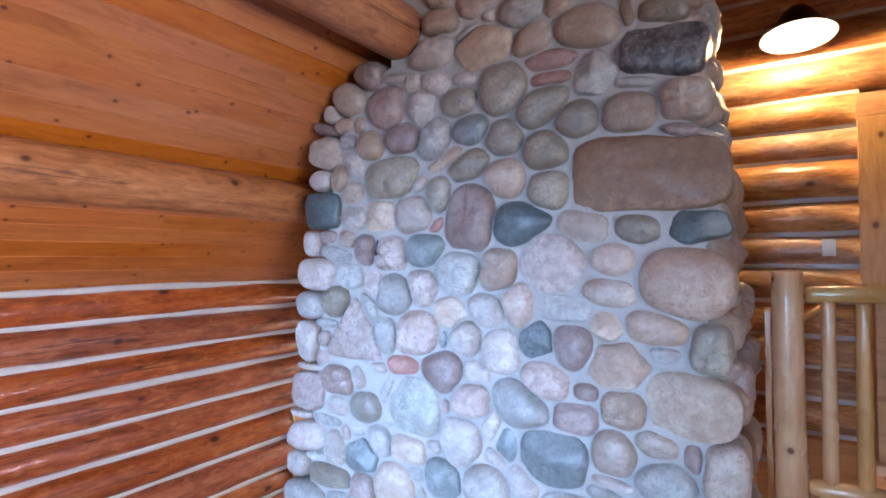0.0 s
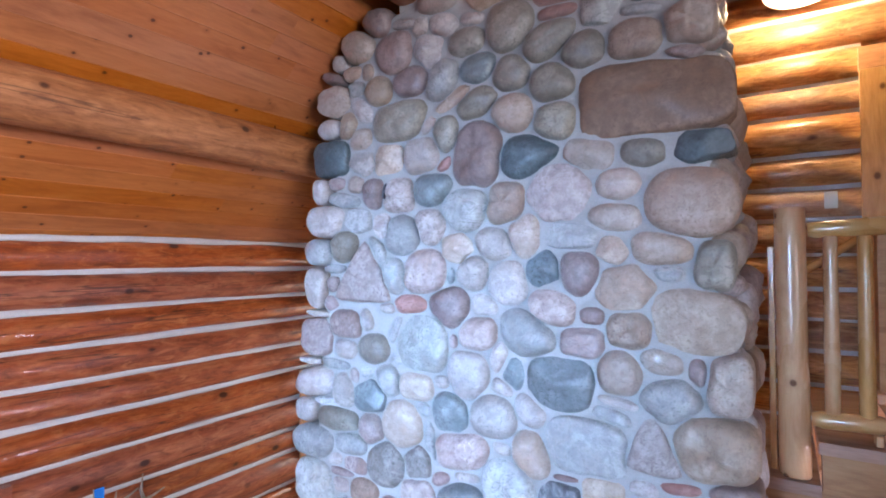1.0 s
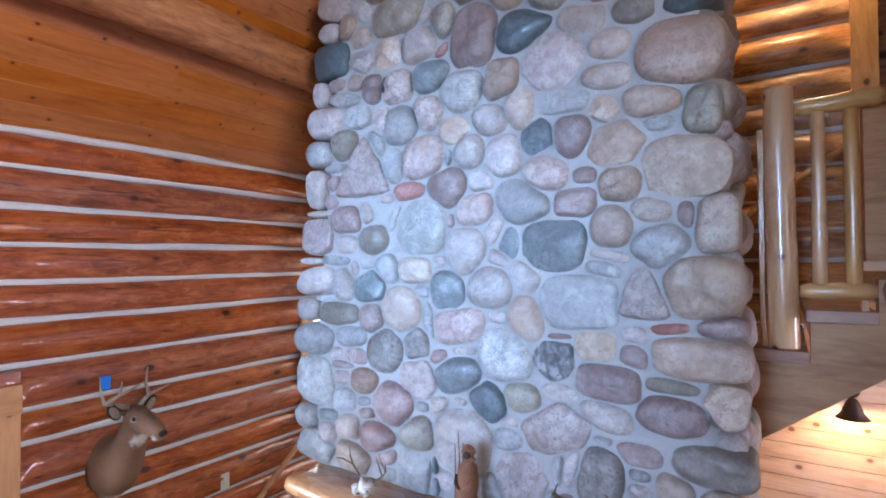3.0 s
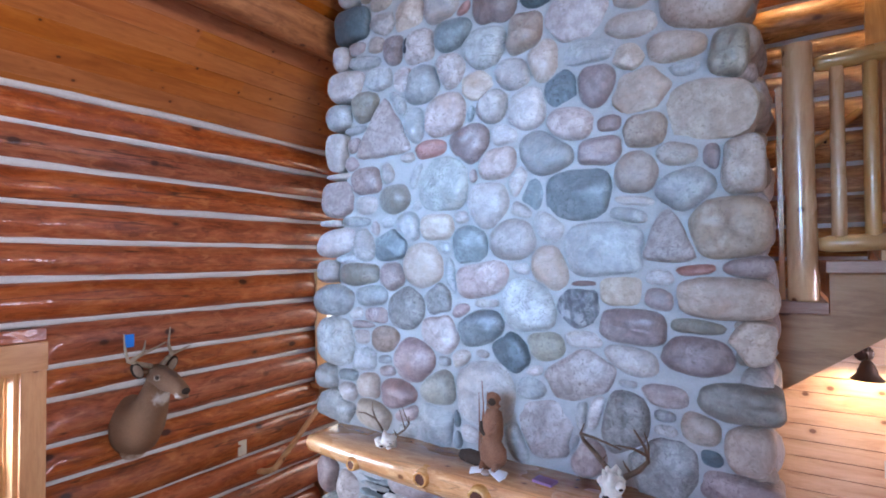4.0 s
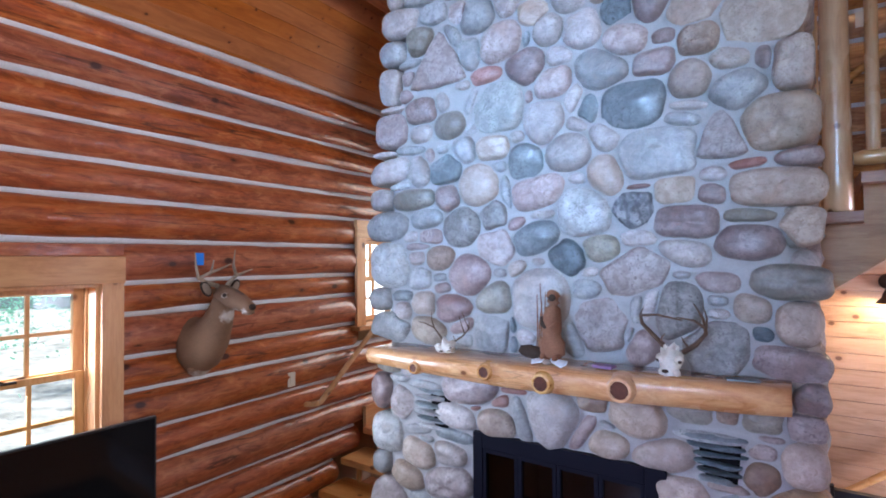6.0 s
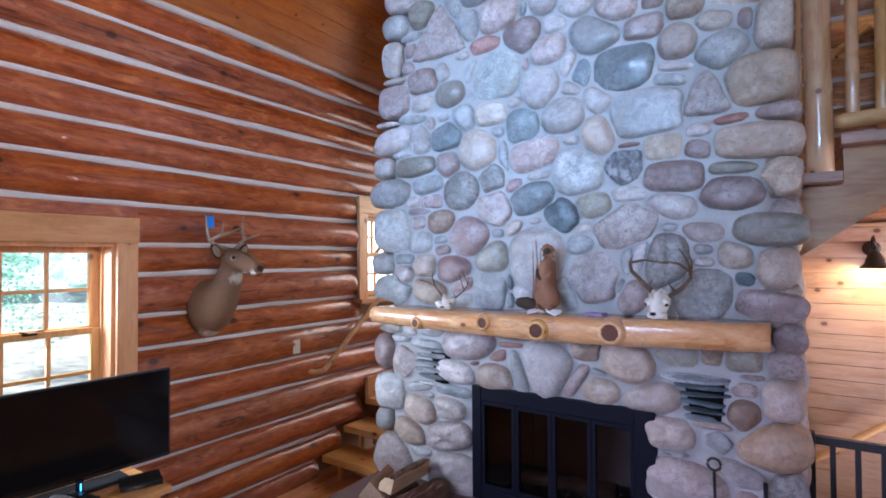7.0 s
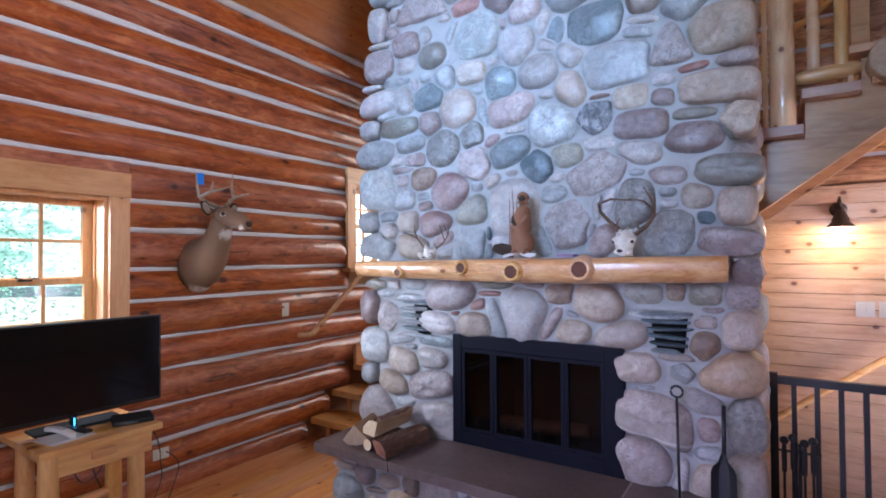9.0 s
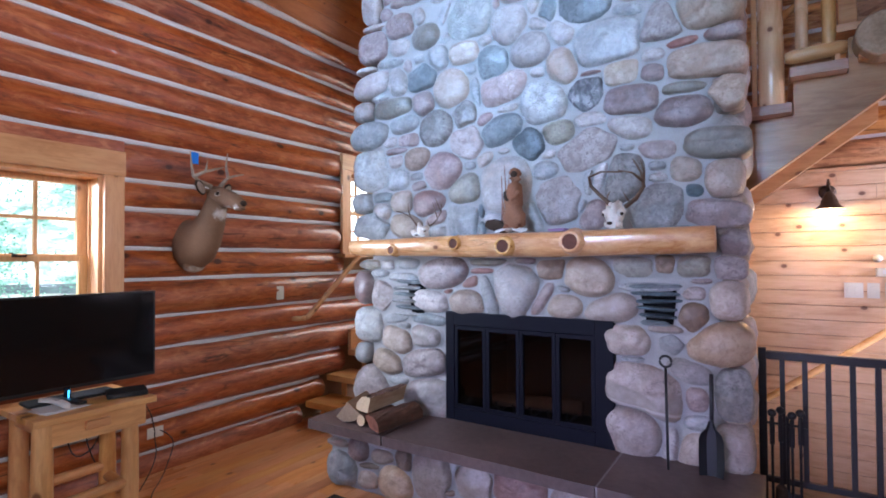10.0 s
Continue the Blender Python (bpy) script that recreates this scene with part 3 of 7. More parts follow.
box(bm, DOOR[0], DOOR[1], BACK_Y + 0.13, BACK_Y + 0.25, -2.8, DOOR[2])
box(bm, DOOR[0], DOOR[1], BACK_Y + 0.13, BACK_Y + 0.25, DOOR[3], 7.3)
part("wall_core", bm, dark_wall_m, wall_north)
z = 2.235
k = 0
random.seed(11)
while z > -2.6:
    h = 0.032 if k == 0 else 0.1195
    cuts = sorted([-2.6] + [random.uniform(-2.3, 3.6) for _ in range(2)] + [EAST])
    for a, b in zip(cuts, cuts[1:]):
        if z > NW[2]:
            a = max(a, NW[1])
        if b - a < 0.05:
            continue
        bm = bmesh.new()
        prof = [(0.03, -h + 0.0008), (0.007, -h + 0.0008), (0.0, -h + 0.006), (0.0, -0.004), (0.007, -0.0008), (0.03, -0.0008)]
        f0 = [bm.verts.new((a + 0.0008, BACK_Y + 0.03 + py, z + pz)) for py, pz in prof]
        f1 = [bm.verts.new((b - 0.0008, BACK_Y + 0.03 + py, z + pz)) for py, pz in prof]
        for q in range(len(prof)):
            bm.faces.new((f0[q], f0[(q + 1) % len(prof)], f1[(q + 1) % len(prof)], f1[q]))
        bm.faces.new(f0)
        bm.faces.new(list(reversed(f1)))
        part("board", bm, panel_x, wall_north)
    z -= h
    k += 1

# the other walls and the east slope close the room behind the camera
wall_south = thing("wall_south", "gable wall with tall windows", "wall", kind="structure")
bm = bmesh.new()
for x0, x1, z0, z1 in ((EAVE_X - 0.3, -2.55, -0.1, 7.4), (-0.05, EAST + 0.3, -0.1, 7.4), (-2.55, -0.05, -0.1, 0.75), (-2.55, -0.05, 2.45, 3.0), (-2.55, -0.05, 4.4, 7.4)):
    box(bm, x0, x1, SOUTH - 0.2, SOUTH, z0, z1)
part("wall_core", bm, dark_wall_m, wall_south)
wall_east = thing("wall_east", "plain stained wall with a wide window", "wall", kind="structure")
bm = bmesh.new()
for y0, y1, z0, z1 in ((SOUTH, -3.35, -0.1, 3.9), (-1.05, BACK_Y + 0.3, -0.1, 3.9), (-3.35, -1.05, -0.1, 1.0), (-3.35, -1.05, 2.4, 3.9)):
    box(bm, EAST, EAST + 0.2, y0, y1, z0, z1)
part("wall_core", bm, dark_wall_m, wall_east)

# floor: narrow pine boards along the house, with the well of the basement stair left open
floor = thing("floor", "honey-coloured varnished pine floorboards", "floor", kind="structure")
WELL = (-2.45, 1.6, 3.12)
bm = bmesh.new()
box(bm, EAVE_X - 0.2, EAST, SOUTH, WELL[2], -0.2, -0.024)
box(bm, EAVE_X - 0.2, WELL[0], WELL[2], BACK_Y + 0.1, -0.2, -0.024)
box(bm, WELL[1], EAST, WELL[2], BACK_Y + 0.1, -0.2, -0.024)
part("subfloor", bm, dark_wall_m, floor)
PLANK = 0.098


def plank(x, y0, y1):
    bm = bmesh.new()
    g, c = 0.0004, 0.0012
    x0, x1 = x + g, x + PLANK - g
    prof = [(x0, -0.02), (x0, -c), (x0 + c, 0), (x1 - c, 0), (x1, -c), (x1, -0.02)]
    a = [bm.verts.new((px, y0 + 0.0006, pz)) for px, pz in prof]
    b = [bm.verts.new((px, y1 - 0.0006, pz)) for px, pz in prof]
    for q in range(len(prof) - 1):
        bm.faces.new((a[q], a[q + 1], b[q + 1], b[q]))
    bm.faces.new(a)
    bm.faces.new(list(reversed(b)))
    return bm


random.seed(5)
rest = bmesh.new()
x = WALL_X - 0.12
while x < EAST - 0.1:
    near = x < -1.9
    cuts = [SOUTH, random.uniform(-3, -1.4), random.uniform(-0.6, 0.9), random.uniform(1.3, 2.6), WELL[2] if x > WELL[0] - 0.1 else BACK_Y]
    for y0, y1 in zip(cuts, cuts[1:]):
        p = plank(x, y0, y1)
        if near and y1 > 0:
            part("floorboard", p, floor_y, floor)
        else:
            me = bpy.data.meshes.new("tmp")
            p.to_mesh(me)
            rest.from_mesh(me)
            bpy.data.meshes.remove(me)
            p.free()
    x += PLANK
ob = part("floorboards", rest, floor_y, floor)
tagged(ob, kind="stuff")

# stairwell lining under the floor
bm = bmesh.new()
box(bm, WELL[0] - 0.1, WELL[1] + 0.1, WELL[2] - 0.12, WELL[2] - 0.02, -2.8, -0.2)
box(bm, WELL[0] - 0.1, WELL[0], WELL[2], BACK_Y + 0.1, -2.8, -0.2)
box(bm, WELL[1], WELL[1] + 0.1, WELL[2], BACK_Y + 0.1, -2.8, -0.2)
box(bm, WELL[0] - 0.1, WELL[1] + 0.1, WELL[2] - 0.1, BACK_Y + 0.1, -2.95, -2.8)
single("wall_stairwell", bm, dark_wall_m, "plain lining of the stairwell down to the basement", "wall", kind="structure")

# ceiling: tongue-and-groove boards along the house
bm = bmesh.new()
random.seed(21)
slope = math.atan(PITCH)
ux, uz = math.cos(slope), math.sin(slope)
B = 0.132
s = -0.25
while s < 5.35:
    cuts = [SOUTH - 0.1] + sorted(random.uniform(SOUTH + 0.5, BACK_Y - 0.5) for _ in range(3)) + [BACK_Y + 0.2]
    for y0, y1 in zip(cuts, cuts[1:]):
        prof = [(s + 0.0004, 0.02), (s + 0.0004, 0.003), (s + 0.0035, 0), (s + B - 0.0035, 0), (s + B - 0.0004, 0.003), (s + B - 0.0004, 0.02)]
        a = [bm.verts.new((EAVE_X + p * ux - q * uz, y0 + 0.0008, EAVE_Z + p * uz + q * ux)) for p, q in prof]
        b = [bm.verts.new((EAVE_X + p * ux - q * uz, y1 - 0.0008, EAVE_Z + p * uz + q * ux)) for p, q in prof]
        for q in range(5):
            bm.faces.new((a[q], a[q + 1], b[q + 1], b[q]))
    s += B
ceiling = single("ceiling", bm, ceil_y, "sloping ceiling of amber knotty pine boards", "ceiling", kind="structure")
bm = bmesh.new()
for sgn in (-1, 1):
    q = [Vector((RIDGE_X + sgn * (RIDGE_X - EAVE_X + 0.3), y, roof_z(EAVE_X) - 0.3 * PITCH + (0.024 if sgn < 0 else 0))) for y in (SOUTH - 0.2, BACK_Y + 0.3)] + [Vector((RIDGE_X, y, roof_z(RIDGE_X) + (0.024 if sgn < 0 else 0))) for y in (BACK_Y + 0.3, SOUTH - 0.2)]
    lo = [bm.verts.new(v) for v in q]
    hi = [bm.verts.new(v + Vector((0, 0, 0.2))) for v in q]
    bm.faces.new(lo)
    bm.faces.new(hi)
    for k in range(4):
        bm.faces.new((lo[k], lo[(k + 1) % 4], hi[(k + 1) % 4], hi[k]))
single("ceiling_deck", bm, ceil_y, "roof deck over the pine ceiling", "ceiling", kind="structure")
for i, (x, r) in enumerate(((-2.82, 0.138), (-1.77, 0.155), (RIDGE_X, 0.19), (2.4, 0.155))):
    z = roof_z(x) - r / math.cos(slope) - 0.01 - (0.08 if i == 2 else 0)
    runs = ((SOUTH, BACK_Y + 0.1),) if i != 1 else ((SOUTH, 2.26), (2.75, BACK_Y + 0.1))
    for y0, y1 in runs:
        single("purlin", log_bm((x, y0, z), (x, y1, z), r, r, seed=70 + i, wob=0.05, seg=24, step=0.2), purlin_m, "heavy peeled log purlin under the ceiling boards", "roof beam", "roof logs", "structure", smooth=True)

# ---------------------------------------------------------------- the stone fireplace
FACE = 2.25            # the mortar's face
fireplace = thing("fireplace", "tall river-stone fireplace and chimney with grey mortar joints", "fireplace", at=(-1.35, 2.6, 0))

# mortar core: left edge, right edge at each height
OUTLINE = ((0.0, -2.58, -0.10), (1.3, -2.59, -0.10), (2.4, -2.59, -0.11), (3.4, -2.48, -0.13), (4.1, -2.41, -0.16), (4.55, -2.34, -0.21), (4.85, -2.19, -0.24), (5.02, -1.93, -0.25), (5.03, -1.64, -0.25), (5.25, -1.55, -0.27), (5.6, -1.52, -0.30), (6.9, -1.50, -0.36))


def edges_at(z):
    for (z0, l0, r0), (z1, l1, r1) in zip(OUTLINE, OUTLINE[1:]):
        if z <= z1:
            f = (z - z0) / (z1 - z0)
            return l0 + (l1 - l0) * f, r0 + (r1 - r0) * f
    return OUTLINE[-1][1:]


FB = (-1.834, -0.735, 0.45, 1.155)      # firebox opening
BACK = 3.02
bm = bmesh.new()
levels = sorted({0.0, FB[2], FB[3], *(0.3 * k for k in range(1, 23)), 5.02, 5.03, 4.85})
prev = None
for z in levels:
    l, r = edges_at(z)
    xs = [l, l + 0.07, FB[0], FB[1], r - 0.13, r - 0.05]
    fr = [bm.verts.new((x, FACE + (0.10 if k == 0 else 0.13 if k == 5 else 0.03 if k in (1, 4) else 0.0), z)) for k, x in enumerate(xs)]
    bl, br = bm.verts.new((l, BACK, z)), bm.verts.new((r - 0.04, BACK, z))
    if prev:
        pf, pl, pr, pz = prev
        for k in range(5):
            if k == 2 and FB[2] - 0.01 < pz < FB[3] - 0.01:
                continue
            bm.faces.new((pf[k], pf[k + 1], fr[k + 1], fr[k]))
        bm.faces.new((pl, pf[0], fr[0], bl))
        bm.faces.new((pf[5], pr, br, fr[5]))
        bm.faces.new((pr, pl, bl, br))
    prev = (fr, bl, br, z)
part("mortar_core", bm, mortar_m, fireplace, "pale grey mortar")

# firebox of sooty brick behind the doors
bm = bmesh.new()
x0, x1, z0, z1 = FB
y0, y1 = FACE - 0.001, FACE + 0.5
v = [bm.verts.new(c) for c in ((x0, y0, z0), (x1, y0, z0), (x1, y0, z1), (x0, y0, z1), (x0 + 0.18, y1, z0), (x1 - 0.18, y1, z0), (x1 - 0.18, y1, z1), (x0 + 0.18, y1, z1))]
for q in ((0, 1, 5, 4), (1, 2, 6, 5), (2, 3, 7, 6), (3, 0, 4, 7), (4, 5, 6, 7)):
    bm.faces.new([v[i] for i in q])
part("firebox", bm, brick_m, fireplace, "sooty brick firebox")


def outline(shape, seed):
    """The radius of a stone's outline at 72 angles, for a stone two units long and broad."""
    rnd = random.Random(seed)
    ph = rnd.uniform(0, 50)
    corners = []
    if shape in "at":
        n = 3 if shape == "t" else rnd.choice((5, 5, 6))
        base = math.pi / 2 if shape == "t" else rnd.uniform(0, 6.28)
        corners = [base + 2 * math.pi * k / n + rnd.uniform(-0.2, 0.2) * (shape == "a") for k in range(n)]
    radii = []
    for k in range(72):
        a = 2 * math.pi * k / 72
        c, d = math.cos(a), math.sin(a)
        if shape == "e":        # the narrow end along +x
            r = (abs(c) ** 2.1 + abs(d / (1.04 - 0.30 * c)) ** 2.1) ** (-1 / 2.1)
        elif corners:
            r = 9
            for c0, c1 in zip(corners, corners[1:] + [corners[0] + 2 * math.pi]):
                q = math.cos(a - (c0 + c1) / 2)
                if q > 0.05:
                    r = min(r, math.cos((c1 - c0) / 2) * (1.16 if shape == "a" else 1.36) / q)
            r = min(r, 1.08 if shape == "a" else 1.22)
        else:
            p = {"b": 3.0, "q": 5.5}.get(shape, 2.3)
            r = (abs(c) ** p + abs(d) ** p) ** (-1 / p)
        radii.append(r * (1 + 0.07 * noise.noise(Vector((c * 1.3 + ph, d * 1.3, seed * 0.37))) + 0.035 * noise.noise(Vector((c * 2.9 + ph, d * 2.9, seed * 0.61)))))
    return np.array(radii)


def rock_bm(w, h, depth, shape, seed, seg=28, rings=8, back_y=0.03, radii=None):
    """One field stone, lying in the x-z plane, bulging towards -y."""
    bm = bmesh.new()
    rnd = random.Random(seed + 500)
    ph = rnd.uniform(0, 50)
    radii = outline(shape, seed) if radii is None else radii
    around = np.interp(np.arange(seg) / seg * 72, np.arange(73), np.append(radii, radii[0]))
    flat = 2.8 if shape in "re" else 3.4
    rough = 0.06 if shape in "re" else 0.13
    planes = []
    if shape in "atq" or (shape == "b" and rnd.random() < 0.5):
        for k in range(7):
            t = rnd.uniform(0, 6.28)
            g = rnd.uniform(0.15, 0.85)
            planes.append((rnd.uniform(0.86, 1.05), g * math.cos(t), g * math.sin(t)))
    lean_x, lean_z = rnd.uniform(-0.16, 0.16), rnd.uniform(-0.16, 0.16)
    prev = None
    for k in range(rings + 1):
        rho = math.sin(math.pi / 2 * k / rings) ** 0.9
        dome = max(0.0, 1 - rho ** (flat + 0.6)) ** (1 / 1.9)
        if k == 0:
            ring = [bm.verts.new((0, -depth * (1 + rough * noise.noise(Vector((ph, seed, 0)))), 0))]
        else:
            ring = []
            for j in range(seg):
                a = 2 * math.pi * j / seg
                r = around[j] * rho
                x, z = r * math.cos(a), r * math.sin(a)
                lump = 1 + lean_x * x + lean_z * z + rough * 2.2 * noise.noise(Vector((x * 1.6 + ph, z * 1.6, seed))) + rough * noise.noise(Vector((x * 4 + ph, z * 4, seed))) + (0.5 * rough * noise.noise(Vector((x * 9 + ph, z * 9, seed))) - 0.45 * rough * (1 - min(1, 5 * abs(noise.noise(Vector((x * 2.1 + ph, z * 2.1, seed + 9)))))) if shape in "atbq" else 0)
                face = dome * lump
                for c0, cx, cz in planes:
                    cut = max(0.0, c0 - cx * x - cz * z)      # worn facets, their edges rounded off
                    face = -math.log(math.exp(-16 * face) + math.exp(-16 * cut)) / 16 if face > 0.2 else min(face, cut)
                ring.append(bm.verts.new((x * w / 2, -depth * face, z * h / 2)))
        if prev:
            if len(prev) == 1:
                for j in range(seg):
                    bm.faces.new((prev[0], ring[j], ring[(j + 1) % seg]))
            else:
                for j in range(seg):
                    bm.faces.new((prev[j], ring[j], ring[(j + 1) % seg], prev[(j + 1) % seg]))
        prev = ring
    back = [bm.verts.new((v.co.x * 0.97, back_y, v.co.z * 0.97)) for v in prev]
    for j in range(seg):
        bm.faces.new((prev[j], back[j], back[(j + 1) % seg], prev[(j + 1) % seg]))
    return bm


ROCKS = [0]
LAID = {"front": [], "hearth": []}
JOINT = 0.009


def rock(x, z, w, h, tilt, kind, shape="r", face="front"):
    """A stone for the wall: its centre, length, breadth and tilt, the kind of stone and its outline."""
    ROCKS[0] += 1
    LAID[face].append((x, z, w * 1.05, h * 1.05, tilt, kind, shape, ROCKS[0]))


def inside(stone, radii, px, pz):
    """How far points lie outside a stone's outline (negative: inside), roughly in metres."""
    x, z, w, h, tilt = stone[:5]
    c, d = math.cos(radians(tilt)), math.sin(radians(tilt))
    u, v = ((px - x) * c + (pz - z) * d) / (w / 2), (-(px - x) * d + (pz - z) * c) / (h / 2)
    r = np.interp(np.arctan2(v, u) / (2 * math.pi) * 72 % 72, np.arange(73), np.append(radii, radii[0]))
    return (np.hypot(u, v) / r - 1) * (0.6 * min(w, h) + 0.4 * max(w, h)) / 2


def fitted(face):
    """The stones' outlines, each trimmed where it would crowd its neighbours, as a mason fits them."""
    stones = LAID[face]
    shapes = [outline(s[6], s[7]) for s in stones]
    steps = np.linspace(0.30, 1.05, 31)
    out = []
    for i, s in enumerate(stones):
        c, d = math.cos(radians(s[4])), math.sin(radians(s[4]))
        ang = np.arange(72) * 2 * math.pi / 72
        u = (np.cos(ang) * shapes[i])[:, None] * steps * s[2] / 2
        v = (np.sin(ang) * shapes[i])[:, None] * steps * s[3] / 2
        px, pz = s[0] + u * c - v * d, s[1] + u * d + v * c
        own = inside(s, shapes[i], px, pz)
        free = np.ones(px.shape, bool)
        for j, o in enumerate(stones):
            if j != i and math.hypot(o[0] - s[0], o[1] - s[1]) < (max(s[2:4]) + max(o[2:4])) * 0.62:
                free &= inside(o, shapes[j], px, pz) - own > JOINT
        reach = np.where(free.all(axis=1), steps[-1], steps[np.maximum(free.argmin(axis=1) - 1, 0)])
        soft = np.minimum(reach, sum(np.roll(reach, k) * f for k, f in ((-2, 0.15), (-1, 0.2), (0, 0.3), (1, 0.2), (2, 0.15))) + 0.02)
        soft = sum(np.roll(soft, k) * f for k, f in ((-2, 0.12), (-1, 0.22), (0, 0.32), (1, 0.22), (2, 0.12)))
        soft = np.minimum(soft + 0.03, sum(np.roll(soft, k) for k in range(-4, 5)) / 9)
        out.append(shapes[i] * soft)
    return out


def lay(face, y, parent):
    """Build the stones of one face and set them in the mortar."""
    shapes = fitted(face)
    for s, radii in zip(LAID[face], shapes):
        x, z, w, h, tilt, kind, shape, seed = s
        depth = max(0.036, min(0.075, 0.38 * min(w, h)))
        left, right = edges_at(z)
        corner = face == "front" and (x + w / 2 > right - 0.10 or x - w / 2 < left + 0.06)
        bm = rock_bm(w, h, depth, shape, seed, 36, 11 if shape in "atbq" else 8, 0.16 if corner else 0.03, radii)
        bm.transform(pose(0, 0, 0, 0, -tilt))
        ob = new("stone", finish("stone", bm, STONE[kind], True))
        ob.parent = parent
        ob.location = Vector((x, y, z)) - parent.location
    return shapes


def mortar_skin(face, shapes, y, x_of, z0, z1, hole, step=0.014):
    """The troweled face of the mortar: uneven, and drawn up a little round each stone."""
    rows = int((z1 - z0) / step)
    cols = int(2.5 / step)
    zz = np.repeat(np.linspace(z0, z1, rows + 1)[:, None], cols + 1, axis=1)
    ends = np.array([x_of(z) for z in zz[:, 0]])
    xx = ends[:, :1] + (ends[:, 1:] - ends[:, :1]) * np.linspace(0, 1, cols + 1)[None, :]
    near = np.full(xx.shape, 0.2)
    for s, radii in zip(LAID[face], shapes):
        reach = max(s[2:4]) * 0.75 + 0.05
        k = (abs(xx - s[0]) < reach) & (abs(zz - s[1]) < reach)
        near[k] = np.minimum(near[k], inside(s, radii, xx[k], zz[k]))
    rise = 0.004 + 0.010 * np.exp(-(np.maximum(near, 0) / 0.010) ** 2)
    rise -= 0.09 * np.clip(1 - (xx - ends[:, :1]) / 0.09, 0, 1) ** 2 + 0.12 * np.clip(1 - (ends[:, 1:] - xx) / 0.11, 0, 1) ** 2
    verts = []
    for x, z, r in zip(xx.ravel(), zz.ravel(), rise.ravel()):
        q = Vector((x, 3.3, z))
        verts.append((x, y - r - 0.006 * noise.noise(q * 9) - 0.003 * noise.noise(q * 28), z))
    n = cols + 1
    faces = [(a, a + 1, a + n + 1, a + n) for r in range(rows) for a in range(r * n, r * n + cols)
             if not (hole and hole[0] - 0.004 < verts[a + 1][0] < hole[1] + 0.004 and hole[2] - 0.02 < verts[a][2] < hole[3] - 0.004)]
    me = bpy.data.meshes.new("mortar_face")
    me.from_pydata(verts, [], faces)
    for p in me.polygons:
        p.use_smooth = True
    me.materials.append(mortar_m)
    return me


rock(-1.483, 5.186, 0.233, 0.171, -6, "T")
rock(-1.28, 5.219, 0.209, 0.129, -6, "K")
rock(-1.199, 5.151, 0.073, 0.073, -6, "L")
rock(-1.545, 5.029, 0.278, 0.181, -164, "L", "e")
rock(-1.32, 5.085, 0.174, 0.046, 18, "G")
rock(-1.22, 4.986, 0.3, 0.238, 2, "T", "a")
rock(-1.989, 4.988, 0.212, 0.172, -4, "P")
rock(-1.784, 4.941, 0.185, 0.064, -8, "L", "b")
rock(-1.67, 4.899, 0.105, 0.119, -3, "L", "b")
rock(-1.524, 4.87, 0.202, 0.125, -24, "L")
rock(-1.339, 4.857, 0.143, 0.071, -4, "L")
rock(-2.133, 4.892, 0.265, 0.192, -4, "T")
rock(-2.293, 4.826, 0.118, 0.104, -3, "L")
rock(-1.85, 4.799, 0.256, 0.25, 52, "P", "e")
rock(-1.617, 4.751, 0.193, 0.202, -3, "L", "a")
rock(-1.377, 4.742, 0.215, 0.147, -4, "O")
rock(-1.137, 4.766, 0.274, 0.247, -116, "O", "e")
rock(-2.357, 4.742, 0.202, 0.07, -21, "P")
rock(-2.184, 4.737, 0.17, 0.093, -3, "T")
rock(-2.065, 4.719, 0.088, 0.106, -3, "T")
rock(-2.342, 4.596, 0.263, 0.188, -3, "T", "a")
rock(-2.156, 4.638, 0.16, 0.099, -3, "G")
rock(-1.977, 4.591, 0.209, 0.17, -2, "T")
rock(-1.742, 4.608, 0.247, 0.17, -3, "P")
rock(-1.526, 4.564, 0.235, 0.187, 60, "G")
rock(-1.301, 4.585, 0.23, 0.156, 7, "V")
rock(-1.126, 4.524, 0.21, 0.171, -2, "O")
rock(-1.466, 4.452, 0.262, 0.083, 29, "T")
rock(-1.315, 4.406, 0.231, 0.147, 19, "O")
rock(-1.119, 4.317, 0.223, 0.191, -2, "S")
rock(-1.827, 4.391, 0.372, 0.219, 2, "O", "b")
rock(-2.106, 4.494, 0.188, 0.12, -39, "L", "a")
rock(-2.217, 4.417, 0.173, 0.132, 79, "T", "b")
rock(-2.392, 4.426, 0.171, 0.119, -2, "L")
rock(-2.125, 4.328, 0.171, 0.127, -1, "T")
rock(-2.362, 4.234, 0.291, 0.217, -1, "N", "q")
rock(-2.107, 4.179, 0.207, 0.153, -1, "L", "a")
rock(-1.906, 4.173, 0.217, 0.177, -1, "T", "b")
rock(-1.666, 4.173, 0.238, 0.21, -1, "L")
rock(-1.627, 4.339, 0.144, 0.078, 38, "L")
rock(-1.506, 4.272, 0.195, 0.167, 100, "O")
rock(-1.521, 4.106, 0.127, 0.06, 39, "R")
rock(-1.311, 4.134, 0.355, 0.295, 81, "P", "b")
rock(-1.043, 4.102, 0.323, 0.205, 1, "N", "e")
rock(-1.031, 5.111, 0.237, 0.157, -5, "G")
rock(-0.845, 5.086, 0.121, 0.105, -5, "S")
rock(-0.969, 4.967, 0.208, 0.147, -151, "T", "e")
rock(-0.705, 4.961, 0.312, 0.191, -10, "S")
rock(-0.535, 4.98, 0.083, 0.128, -6, "B", "a")
rock(-0.401, 4.952, 0.195, 0.109, -9, "O")
rock(-0.885, 4.852, 0.265, 0.098, -1, "R")
